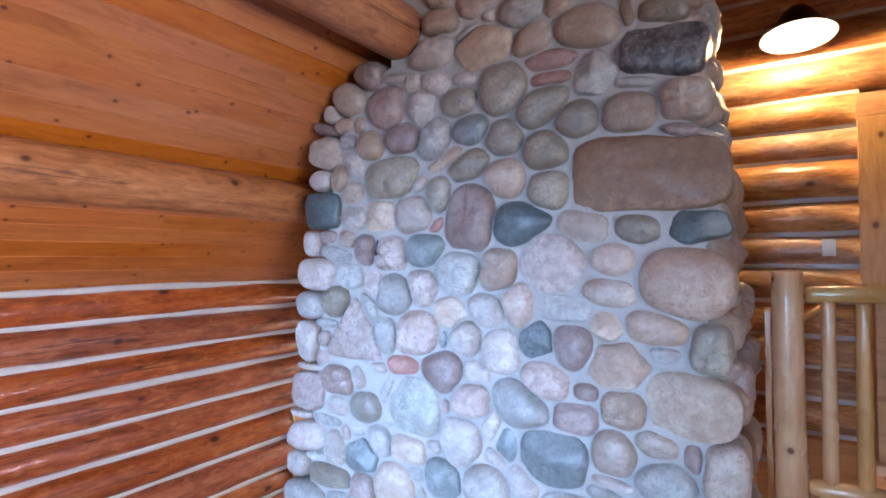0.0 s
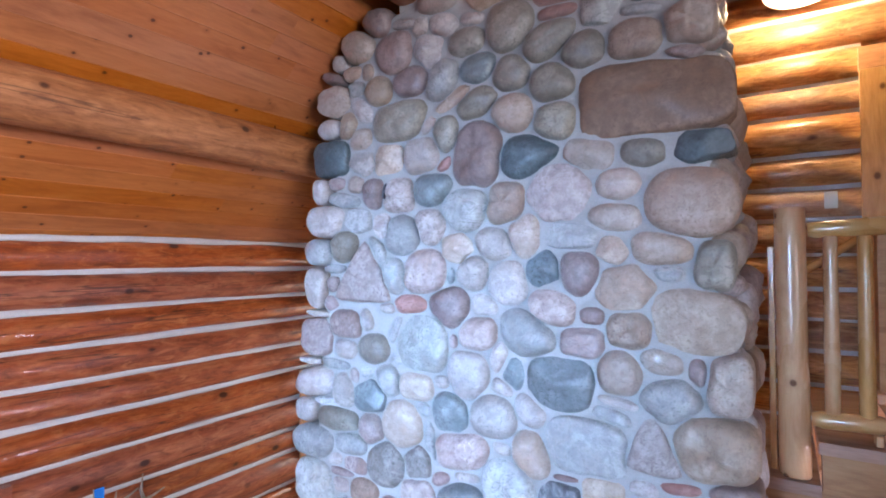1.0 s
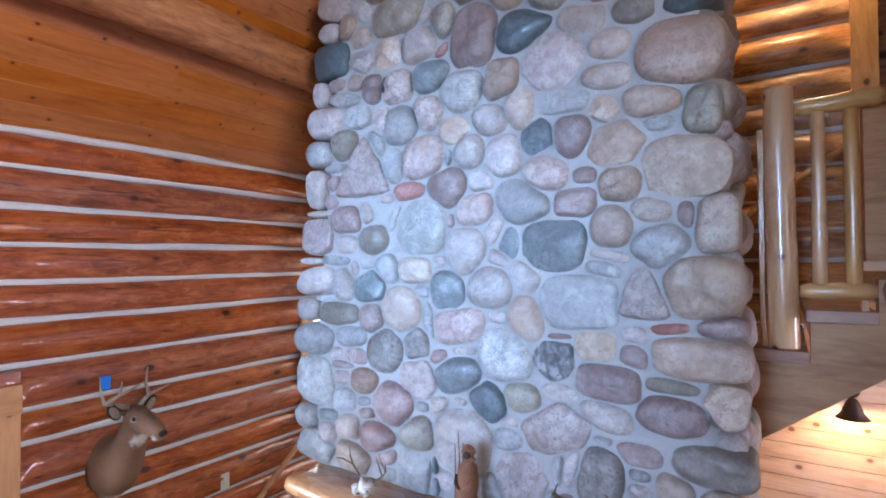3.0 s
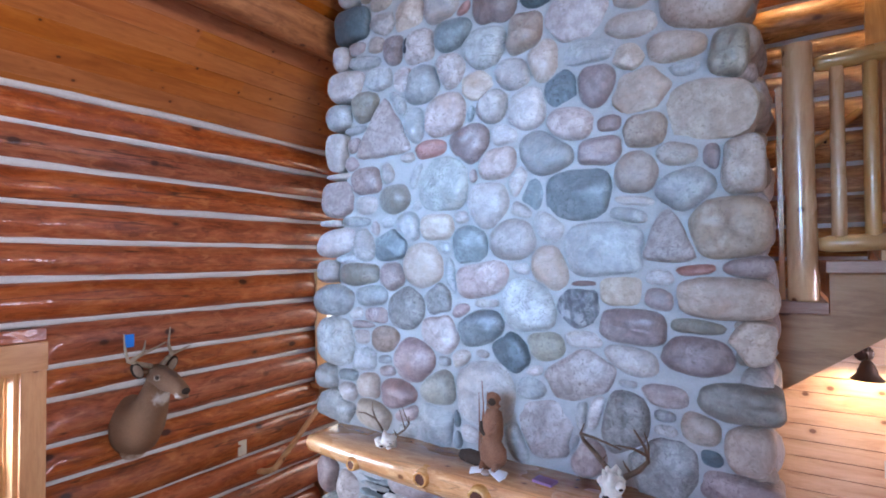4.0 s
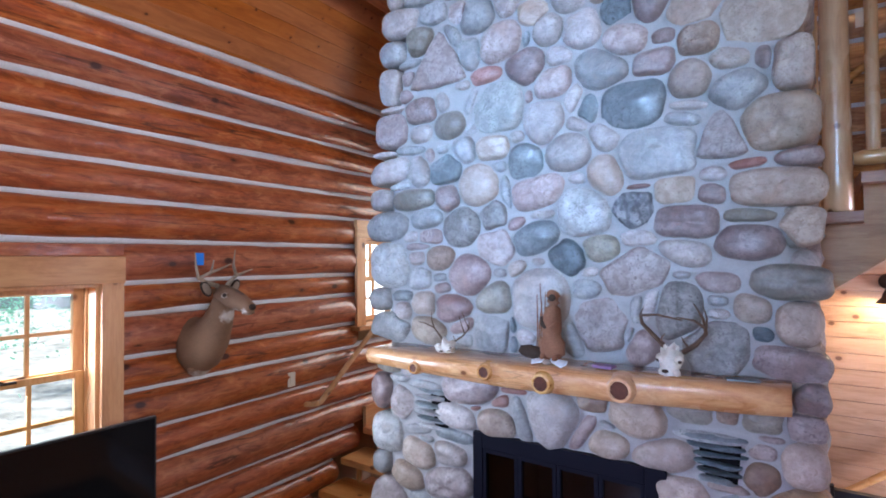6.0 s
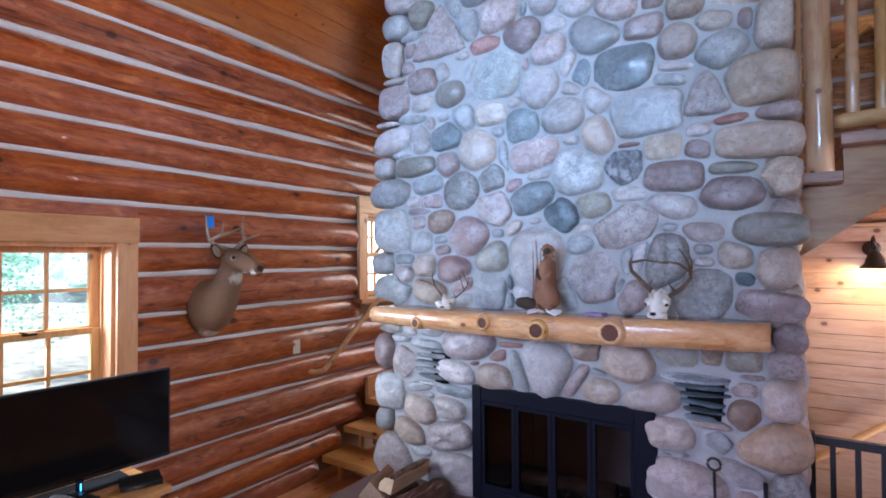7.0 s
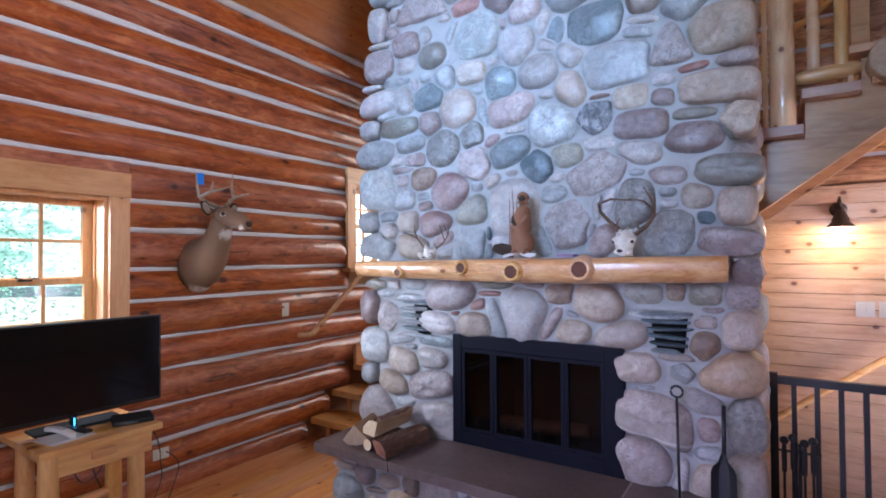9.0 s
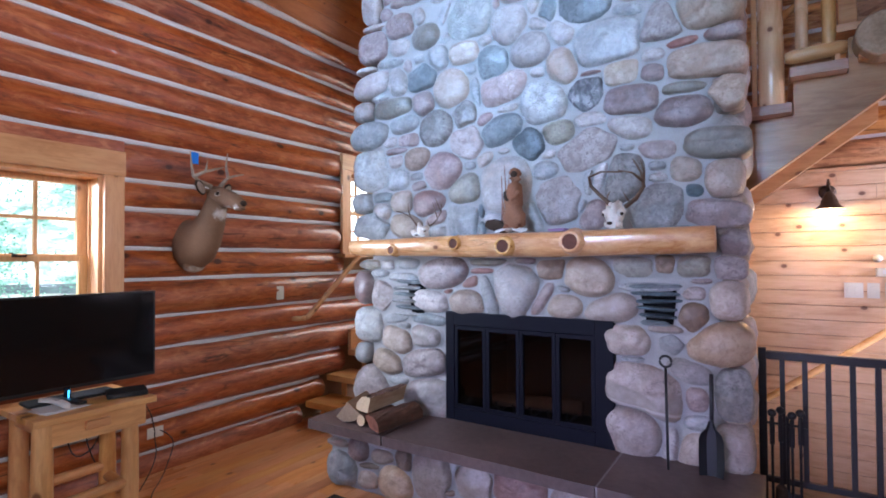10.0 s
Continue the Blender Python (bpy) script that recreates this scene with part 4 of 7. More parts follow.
rock(-0.881, 4.765, 0.204, 0.071, -3, "R")
rock(-0.675, 4.743, 0.187, 0.187, 54, "W", "a")
rock(-0.401, 4.791, 0.312, 0.2, -10, "D", "q")
rock(-0.516, 4.677, 0.189, 0.051, -9, "G")
rock(-0.924, 4.639, 0.275, 0.17, 23, "O")
rock(-0.763, 4.558, 0.204, 0.165, -2, "O")
rock(-0.529, 4.55, 0.236, 0.167, -3, "T")
rock(-0.317, 4.569, 0.191, 0.168, -3, "T", "b")
rock(-0.323, 4.43, 0.202, 0.096, -15, "P")
rock(-0.906, 4.431, 0.208, 0.186, -2, "O")
rock(-0.471, 4.291, 0.585, 0.312, -1, "B", "q")
rock(-0.897, 4.252, 0.203, 0.189, -1, "O")
rock(-0.74, 4.074, 0.23, 0.145, -12, "S", "b")
rock(-0.505, 4.055, 0.183, 0.116, -8, "O")
rock(-0.279, 4.062, 0.217, 0.143, -2, "N", "a")
rock(-2.463, 4.038, 0.136, 0.168, -3, "L")
rock(-2.329, 4.074, 0.152, 0.08, -3, "P")
rock(-2.158, 4.055, 0.137, 0.111, -4, "T")
rock(-2.255, 3.965, 0.303, 0.098, -8, "G")
rock(-2.014, 3.989, 0.164, 0.179, -3, "P", "b")
rock(-1.934, 3.989, 0.143, 0.055, 73, "D")
rock(-1.823, 3.964, 0.238, 0.188, -4, "K", "b")
rock(-1.597, 3.982, 0.268, 0.195, -3, "V")
rock(-1.391, 3.863, 0.247, 0.288, -90, "W", "e")
rock(-1.154, 3.88, 0.216, 0.22, -3, "T", "b")
rock(-2.412, 3.84, 0.292, 0.208, -3, "L", "b")
rock(-2.149, 3.837, 0.226, 0.167, -3, "G", "a")
rock(-1.953, 3.797, 0.132, 0.152, -3, "K", "b")
rock(-1.803, 3.734, 0.26, 0.24, -2, "G")
rock(-1.61, 3.779, 0.208, 0.193, -92, "K", "e")
rock(-1.435, 3.655, 0.204, 0.165, 10, "T", "a")
rock(-1.221, 3.676, 0.202, 0.175, -3, "L")
rock(-1.055, 3.708, 0.247, 0.157, -78, "S", "e")
rock(-2.241, 3.687, 0.214, 0.202, -2, "O", "b")
rock(-1.994, 3.66, 0.185, 0.1, -54, "G")
rock(-2.48, 3.65, 0.225, 0.176, -2, "G")
rock(-2.341, 3.547, 0.218, 0.057, 0, "G")
rock(-2.099, 3.489, 0.41, 0.396, -1, "K", "t")
rock(-1.864, 3.511, 0.159, 0.233, -2, "G")
rock(-1.647, 3.537, 0.289, 0.253, -2, "K", "b")
rock(-1.484, 3.507, 0.101, 0.052, 78, "V")
rock(-1.341, 3.536, 0.188, 0.192, -2, "L")
rock(-1.148, 3.483, 0.217, 0.22, -2, "L")
rock(-2.507, 3.424, 0.182, 0.242, -1, "L", "b")
rock(-2.356, 3.447, 0.129, 0.098, -1, "P")
rock(-2.372, 3.333, 0.12, 0.095, -1, "P")
rock(-1.752, 3.35, 0.246, 0.115, 2, "R")
rock(-1.493, 3.345, 0.228, 0.242, -92, "P", "e")
rock(-1.284, 3.369, 0.161, 0.114, -2, "L")
rock(-1.912, 3.329, 0.121, 0.073, -1, "L")
rock(-2.481, 3.261, 0.235, 0.044, -1, "L")
rock(-2.243, 3.211, 0.26, 0.168, -1, "P", "b")
rock(-2.082, 3.245, 0.136, 0.106, -63, "L")
rock(-1.853, 3.201, 0.192, 0.072, 58, "G")
rock(-1.673, 3.143, 0.345, 0.304, 0, "W", "b")
rock(-1.472, 3.168, 0.059, 0.078, -1, "P")
rock(-1.313, 3.217, 0.233, 0.176, 15, "K")
rock(-2.497, 3.108, 0.267, 0.227, -1, "P", "b")
rock(-2.243, 3.057, 0.174, 0.119, 0, "L")
rock(-2.015, 3.081, 0.234, 0.173, 0, "O")
rock(-1.85, 3.031, 0.1, 0.082, 1, "G", "a")
rock(-1.377, 2.996, 0.277, 0.238, -97, "L", "e")
rock(-1.197, 3.125, 0.205, 0.097, 61, "L")
rock(-1.115, 3.042, 0.12, 0.159, 0, "V", "a")
rock(-2.573, 2.956, 0.187, 0.044, 0, "L")
rock(-2.333, 2.957, 0.25, 0.066, -4, "G")
rock(-2.182, 2.904, 0.087, 0.098, 1, "K")
rock(-2.074, 2.938, 0.093, 0.067, 0, "G")
rock(-1.91, 2.909, 0.195, 0.163, -77, "G")
rock(-1.711, 2.896, 0.232, 0.152, 1, "S", "b")
rock(-1.548, 2.944, 0.103, 0.07, 1, "L")
rock(-1.186, 2.962, 0.136, 0.082, -22, "L")
rock(-2.509, 2.825, 0.331, 0.176, 10, "L")
rock(-2.259, 2.804, 0.17, 0.212, 1, "L")
rock(-2.425, 2.724, 0.197, 0.059, 1, "G")
rock(-2.043, 2.79, 0.243, 0.193, 1, "V", "a")
rock(-1.802, 2.68, 0.301, 0.26, 2, "S")
rock(-1.672, 2.774, 0.12, 0.089, 1, "G")
rock(-1.49, 2.794, 0.213, 0.21, 1, "V", "b")
rock(-1.233, 2.814, 0.26, 0.227, 1, "L")
rock(-2.595, 2.64, 0.187, 0.147, 1, "L")
rock(-2.314, 2.625, 0.361, 0.147, 1, "O")
rock(-2.03, 2.613, 0.212, 0.181, -50, "P")
rock(-1.623, 2.612, 0.245, 0.077, 100, "G")
rock(-1.412, 2.607, 0.325, 0.184, 10, "K", "b")
rock(-1.179, 2.663, 0.117, 0.064, -8, "L")
rock(-2.531, 2.444, 0.364, 0.205, 2, "G")
rock(-2.207, 2.488, 0.263, 0.133, 2, "G")
rock(-2.339, 2.379, 0.141, 0.077, 2, "L")
rock(-2.17, 2.371, 0.194, 0.105, 2, "P", "b")
rock(-1.939, 2.436, 0.256, 0.264, 103, "H", "e")
rock(-1.694, 2.493, 0.208, 0.184, 30, "H", "a")
rock(-2.285, 2.305, 0.224, 0.056, 3, "P")
rock(-1.552, 2.426, 0.126, 0.077, 17, "P")
rock(-1.382, 2.474, 0.156, 0.048, 3, "L")
rock(-1.155, 2.482, 0.299, 0.271, 2, "W", "b")
rock(-2.515, 2.183, 0.324, 0.313, 3, "W", "b")
rock(-2.29, 2.23, 0.167, 0.097, 3, "K")
rock(-2.096, 2.228, 0.236, 0.159, 3, "B")
rock(-1.872, 2.116, 0.316, 0.272, 3, "P")
rock(-1.691, 2.289, 0.267, 0.22, -3, "K", "a")
rock(-1.432, 2.34, 0.317, 0.182, 15, "V")
rock(-2.266, 2.091, 0.206, 0.153, 3, "G")
rock(-2.106, 2.102, 0.128, 0.059, 4, "G")
rock(-2.422, 1.969, 0.199, 0.083, 3, "V")
rock(-2.078, 2.033, 0.133, 0.08, 4, "P")
rock(-2.591, 1.944, 0.19, 0.167, 4, "G")
rock(-1.669, 2.137, 0.122, 0.063, 3, "G")
rock(-1.539, 2.151, 0.163, 0.119, 3, "S")
rock(-1.416, 2.191, 0.097, 0.065, 4, "L")
rock(-1.245, 2.222, 0.226, 0.206, -39, "N", "a")
rock(-1.061, 2.277, 0.212, 0.146, 3, "O")
rock(-2.412, 1.857, 0.162, 0.166, -39, "L")
rock(-2.224, 1.923, 0.197, 0.178, 4, "T")
rock(-2.007, 1.91, 0.286, 0.198, 4, "P")
rock(-1.701, 1.984, 0.267, 0.207, 4, "O")
rock(-1.147, 2.052, 0.175, 0.107, 4, "G")
rock(-0.889, 3.918, 0.288, 0.276, -4, "K", "a")
rock(-0.61, 3.93, 0.189, 0.134, -4, "S")
rock(-0.622, 3.782, 0.229, 0.119, -4, "T")
rock(-0.324, 3.824, 0.334, 0.281, -5, "T")
rock(-0.833, 3.708, 0.259, 0.123, -4, "G", "b")
rock(-0.634, 3.643, 0.141, 0.139, -3, "T", "a")
rock(-0.436, 3.642, 0.25, 0.144, -3, "T")
rock(-0.239, 3.563, 0.142, 0.213, -3, "O", "b")
rock(-0.404, 3.539, 0.118, 0.07, -3, "G")
rock(-0.966, 3.552, 0.181, 0.165, -2, "N", "a")
rock(-0.791, 3.533, 0.202, 0.177, -92, "P", "e")
rock(-0.589, 3.471, 0.232, 0.186, 5, "T", "a")
rock(-0.308, 3.34, 0.317, 0.261, -2, "T", "b")
rock(-0.922, 3.371, 0.235, 0.163, -13, "K")
rock(-0.731, 3.345, 0.118, 0.08, -1, "P")
rock(-0.574, 3.284, 0.18, 0.165, -1, "T", "b")
rock(-1.048, 3.237, 0.298, 0.21, -13, "G", "e")
rock(-0.773, 3.219, 0.208, 0.139, 0, "P", "b")
rock(-0.443, 3.169, 0.182, 0.107, -8, "S")
rock(-0.3, 3.135, 0.087, 0.126, 0, "P")
rock(-0.197, 3.097, 0.16, 0.243, 0, "T", "b")
rock(-0.614, 3.108, 0.188, 0.195, 0, "S")
rock(-0.883, 3.022, 0.312, 0.245, 0, "V", "b")
rock(-0.405, 3.008, 0.243, 0.177, 20, "G")
rock(-0.621, 2.972, 0.168, 0.051, -8, "L")
rock(-0.657, 2.906, 0.182, 0.081, -11, "G")
rock(-1.034, 2.871, 0.181, 0.132, -45, "L")
rock(-0.768, 2.756, 0.39, 0.262, 4, "G", "b")
rock(-0.483, 2.791, 0.22, 0.27, 1, "K", "t")
rock(-0.246, 2.835, 0.287, 0.265, 2, "T", "b")
rock(-1.033, 2.657, 0.246, 0.196, 101, "S")
rock(-0.86, 2.591, 0.113, 0.027, 2, "R")
rock(-0.514, 2.624, 0.118, 0.07, 3, "L")
rock(-0.377, 2.658, 0.157, 0.047, 6, "R")
rock(-0.18, 2.672, 0.176, 0.105, 0, "P")
rock(-0.889, 2.476, 0.217, 0.186, 2, "M", "a")
rock(-0.687, 2.562, 0.188, 0.139, 2, "T", "b")
rock(-0.525, 2.528, 0.13, 0.098, -15, "P")
rock(-0.268, 2.54, 0.352, 0.181, 0, "T", "b")
rock(-0.638, 2.395, 0.301, 0.168, -2, "P", "b")
rock(-0.863, 2.322, 0.189, 0.088, -1, "L")
rock(-0.376, 2.415, 0.216, 0.076, -2, "O")
rock(-0.648, 2.249, 0.241, 0.133, -12, "L")
rock(-0.376, 2.296, 0.272, 0.172, -4, "P")
rock(-0.166, 2.366, 0.161, 0.171, 5, "T", "a")
rock(-0.888, 2.143, 0.348, 0.237, 19, "K", "a")
rock(-1.124, 2.149, 0.122, 0.056, -1, "L")
rock(-1.409, 1.995, 0.369, 0.381, -2, "L", "b")
rock(-2.509, 1.765, 0.338, 0.211, 6, "G", "a")
rock(-2.202, 1.761, 0.278, 0.185, -14, "T")
rock(-1.93, 1.801, 0.19, 0.113, 28, "P")
rock(-1.917, 1.715, 0.159, 0.088, -1, "G")
rock(-1.727, 1.773, 0.239, 0.218, -1, "G", "q")
rock(-1.581, 1.832, 0.11, 0.05, 90, "V")
rock(-1.582, 1.718, 0.103, 0.069, 90, "V")
rock(-1.499, 1.766, 0.12, 0.103, -1, "L")
rock(-1.223, 1.785, 0.225, 0.134, -63, "G")
rock(-1.057, 1.86, 0.301, 0.28, -1, "K", "a")
rock(-0.88, 1.957, 0.171, 0.063, 82, "G")
rock(-0.805, 1.999, 0.2, 0.078, 69, "L")
rock(-0.924, 1.815, 0.124, 0.068, 64, "G")
rock(-0.849, 1.762, 0.189, 0.157, 49, "P")
rock(-0.674, 1.964, 0.217, 0.297, -2, "H", "b")
rock(-0.508, 2.016, 0.091, 0.057, -2, "G")
rock(-0.503, 1.949, 0.097, 0.06, -2, "L")
rock(-0.364, 1.984, 0.15, 0.142, -1, "T")
rock(-0.514, 1.794, 0.303, 0.249, 16, "H", "a")
rock(-0.326, 1.868, 0.094, 0.073, -18, "N")
rock(-0.186, 1.926, 0.17, 0.209, -1, "T")
rock(-0.229, 1.745, 0.292, 0.146, -8, "P", "b")
rock(-0.146, 1.591, 0.126, 0.147, 0, "P", "a")
rock(-0.51, 2.102, 0.199, 0.102, -2, "P")
rock(-0.219, 2.105, 0.291, 0.159, -1, "O", "b")
rock(-0.663, 2.13, 0.085, 0.051, -2, "G")
rock(-2.527, 1.478, 0.209, 0.075, 0, "O")
rock(-2.359, 1.478, 0.133, 0.075, 0, "L")
rock(-2.184, 1.486, 0.22, 0.08, 0, "G")
rock(-2.439, 1.411, 0.198, 0.054, 0, "G")
rock(-2.219, 1.389, 0.279, 0.064, 0, "G")
rock(-2.589, 1.311, 0.181, 0.234, 0, "P")
rock(-2.429, 1.248, 0.192, 0.208, 1, "K", "a")
rock(-1.873, 1.417, 0.415, 0.214, 7, "P")
rock(-1.674, 1.367, 0.159, 0.088, 9, "R")
rock(-1.841, 1.303, 0.1, 0.046, 19, "R")
rock(-1.605, 1.438, 0.217, 0.038, 1, "R")
rock(-1.538, 1.497, 0.283, 0.051, 0, "O")
rock(-1.98, 1.232, 0.295, 0.156, -6, "L")
rock(-1.696, 1.229, 0.278, 0.169, 1, "T")
rock(-1.536, 1.275, 0.292, 0.104, -70, "G")
rock(-2.298, 1.089, 0.27, 0.075, 10, "G")
rock(-2.005, 1.099, 0.288, 0.085, -2, "V")
rock(-2.534, 1.029, 0.25, 0.25, 1, "W", "b")
rock(-2.221, 1.041, 0.125, 0.052, 1, "G")
rock(-2.278, 0.936, 0.274, 0.197, -17, "T")
rock(-2.039, 0.979, 0.249, 0.156, -4, "L")
rock(-2.596, 0.817, 0.148, 0.158, 2, "G")
rock(-2.362, 0.773, 0.268, 0.176, -13, "T")
rock(-2.05, 0.793, 0.362, 0.197, 12, "K", "b")
rock(-2.259, 0.65, 0.198, 0.072, 3, "G")
rock(-2.524, 0.571, 0.32, 0.302, 97, "K", "e")
rock(-2.013, 0.54, 0.368, 0.302, 3, "L", "b")
rock(-1.341, 1.321, 0.331, 0.29, -97, "L", "e")
rock(-1.271, 1.5, 0.183, 0.049, 0, "P")
rock(-1.114, 1.453, 0.198, 0.126, 0, "B", "q")
rock(-1.17, 1.271, 0.233, 0.086, 55, "P")
rock(-1.014, 1.337, 0.112, 0.047, -7, "G")
rock(-1.029, 1.233, 0.217, 0.14, 1, "T")
rock(-0.892, 1.408, 0.297, 0.211, -7, "T", "b")
rock(-0.769, 1.229, 0.294, 0.151, -167, "S", "e")
rock(-0.635, 1.468, 0.222, 0.108, 0, "O", "b")
rock(-0.475, 1.484, 0.113, 0.096, 0, "B", "b")
rock(-0.328, 1.472, 0.17, 0.114, 0, "O", "b")
rock(-0.172, 1.464, 0.155, 0.119, 0, "P", "b")
rock(-0.548, 1.358, 0.312, 0.051, 0, "G")
rock(-0.471, 1.138, 0.199, 0.045, 1, "T")
rock(-0.298, 1.397, 0.101, 0.034, 0, "P")
rock(-0.333, 1.329, 0.112, 0.078, 0, "K")
rock(-0.335, 1.209, 0.134, 0.162, -30, "B")
rock(-0.18, 1.297, 0.17, 0.204, 0, "S")
rock(-0.673, 1.062, 0.221, 0.172, 1, "T", "b")
rock(-0.448, 1.054, 0.119, 0.102, 1, "G", "a")
rock(-0.226, 1.07, 0.301, 0.205, -160, "Y", "e")
rock(-0.647, 0.962, 0.131, 0.043, -2, "G")
rock(-0.368, 0.92, 0.22, 0.129, -10, "L")
rock(-0.59, 0.791, 0.392, 0.302, -10, "X", "b")
rock(-0.327, 0.786, 0.107, 0.135, 2, "P")
rock(-0.162, 0.821, 0.156, 0.254, 3, "H", "b")
rock(-0.640, 0.588, 0.330, 0.290, 112, "K")
rock(-0.46, 0.517, 0.195, 0.09, 86, "L")
rock(-0.321, 0.665, 0.136, 0.084, 4, "G")
rock(-0.352, 0.509, 0.214, 0.127, 65, "T")
rock(-0.161, 0.561, 0.163, 0.236, 4, "S", "b")

# rows above the opening's view, up to the ridge
random.seed(31)
for k in range(40):
    z = 5.36 + 0.19 * (k // 6)
    left, right = edges_at(z)
    rock(left + 0.06 + (k % 6 + 0.35 * (k // 6 % 2)) * (right - left - 0.12) / 5.6, z + random.uniform(-0.03, 0.03), random.uniform(0.17, 0.24), random.uniform(0.13, 0.18), random.uniform(-30, 30), random.choice("TTOGLSP"), random.choice("rrrbe"))
front_shapes = lay("front", FACE, fireplace)
me = mortar_skin("front", front_shapes, FACE, lambda z: (edges_at(z)[0] + 0.015, edges_at(z)[1] - 0.045), 0.45, 6.6, FB)
skin = new("mortar_face", me)
skin.parent = fireplace
skin.location = -fireplace.location

# the chimney's east side: stones of all sizes, fitted without overlap
random.seed(77)
placed = []
for size in (0.30, 0.24, 0.19, 0.14, 0.10, 0.07):
    for _ in range(260):
        u, z = random.uniform(FACE + 0.14, BACK - 0.06), random.uniform(0.5, 5.4)
        a, b = size * random.uniform(0.9, 1.25) / 2, size * random.uniform(0.65, 0.9) / 2
        if u - a < FACE + 0.08 or u + a > BACK + 0.02:
            continue
        if all(((u - p) / (a + c + 0.012)) ** 2 + ((z - q) / (b + d + 0.012)) ** 2 > 1.0 for p, q, c, d in placed):
            placed.append((u, z, a, b))
kinds = sorted(STONE)
side = bmesh.new()


def add_side(bm, kind):
    for f in bm.faces:
        f.material_index = kinds.index(kind)
    me = bpy.data.meshes.new("tmp")
    bm.to_mesh(me)
    bm.free()
    side.from_mesh(me)
    bpy.data.meshes.remove(me)


for u, z, a, b in placed:
    ROCKS[0] += 1
    bm = rock_bm(2 * a, 2 * b, min(0.075, 0.75 * b), random.choice("rrrbae"), ROCKS[0], 16, 5)
    bm.transform(pose(edges_at(z)[1] - 0.045, u, z) @ pose(0, 0, 0, 0, random.uniform(-20, 20), 90))
    add_side(bm, random.choice("TTLLGOSPKWB"))
# the corner between front and side
z = 0.52
while z < 5.5:
    h = random.choice((0.10, 0.14, 0.18, 0.22)) * random.uniform(0.9, 1.1)
    ROCKS[0] += 1
    bm = rock_bm(random.uniform(0.14, 0.2), h * 0.96, 0.075, random.choice("rbbe"), ROCKS[0], 20, 6)
    bm.transform(pose(edges_at(z + h / 2)[1] - 0.075, FACE + 0.085, z + h / 2) @ pose(0, 0, 0, 0, random.uniform(-12, 12), 52))
    add_side(bm, random.choice("TTLGOSPTK"))
    z += h
side.transform(Matrix.Translation(-fireplace.location))
me = finish("stonework", side, [STONE[k] for k in kinds], True)
ob = new("stonework", me)
ob.parent = fireplace
tagged(ob, "rounded stones of the chimney's narrow side", kind="stuff")

# louvred stone vents beside the fire: stacked slivers of slate over a black plate that paints the slots' shade
for name, xa, xb, za, zb, n in (("left", -2.29, -2.01, 1.13, 1.36, 5), ("right", -0.640, -0.395, 1.165, 1.365, 5)):
    slot = (xa + 0.13, xb - 0.012) if name == "left" else (xa + 0.055, xb - 0.02)
    bm = bmesh.new()
    q = [bm.verts.new((x, FACE - 0.022, z)) for x, z in ((slot[0] + 0.02, za), (slot[1] - 0.02, za), (slot[1], zb - 0.004), (slot[0] - 0.02, zb - 0.004))]
    p = [bm.verts.new(v.co + Vector((0, 0.02, 0))) for v in q]
    bm.faces.new(q)
    for k in range(4):
        bm.faces.new((q[k], p[k], p[(k + 1) % 4], q[(k + 1) % 4]))
    vent = part("air_vent", bm, slot_shade_m, fireplace, "black plate as the shade of a warm-air slot behind stacked stone slats")
    rnd = random.Random(len(name))
    for k in range(n + 1):
        f = k / n
        w = (xb - xa) * ((0.72 + 0.42 * f) if name == "right" else (0.86 + 0.2 * rnd.random()))
        h = (0.024 if 0 < k < n else 0.034) * rnd.uniform(0.9, 1.15) if name == "right" else rnd.uniform(0.026, 0.038)
        bm = rock_bm(w, h, 0.062, "b", 900 + k + int(xa * 10), 24, 6)
        off = (0.0 if name == "right" else -0.03) + rnd.uniform(-0.012, 0.012)
        bm.transform(Matrix.Translation(((xa + xb) / 2 + off, FACE, za + (zb - za) * f)) @ pose(0, 0, 0, 0, rnd.uniform(-3, 3)))
        part("slat", bm, STONE["N" if name == "right" and 0 < k < n else "V" if name == "right" or k % 2 else "G"], vent, smooth=True)

# glass doors
doors = thing("fireplace_doors", "black metal fireplace doors with four smoked glass panes", "fireplace doors", at=(-1.27, FACE - 0.02, FB[2]))
yf = FACE - 0.045
bm = bmesh.new()
DX, pw, stile = -1.7806, 0.2343, 0.0236       # the leaves: first edge, width, stile
D1 = DX + 4 * pw
box(bm, x0 - 0.012, DX - 0.0005, yf, yf + 0.05, z0, z1 + 0.01, 0.004)
box(bm, D1 + 0.0005, x1 - 0.004, yf, yf + 0.05, z0, z1 + 0.01, 0.004)
box(bm, DX, D1, yf, yf + 0.05, z1 - 0.078, z1 + 0.01, 0.004)
box(bm, DX, D1, yf, yf + 0.05, z0, z0 + 0.082, 0.004)
part("frame", bm, door_frame_m, doors)
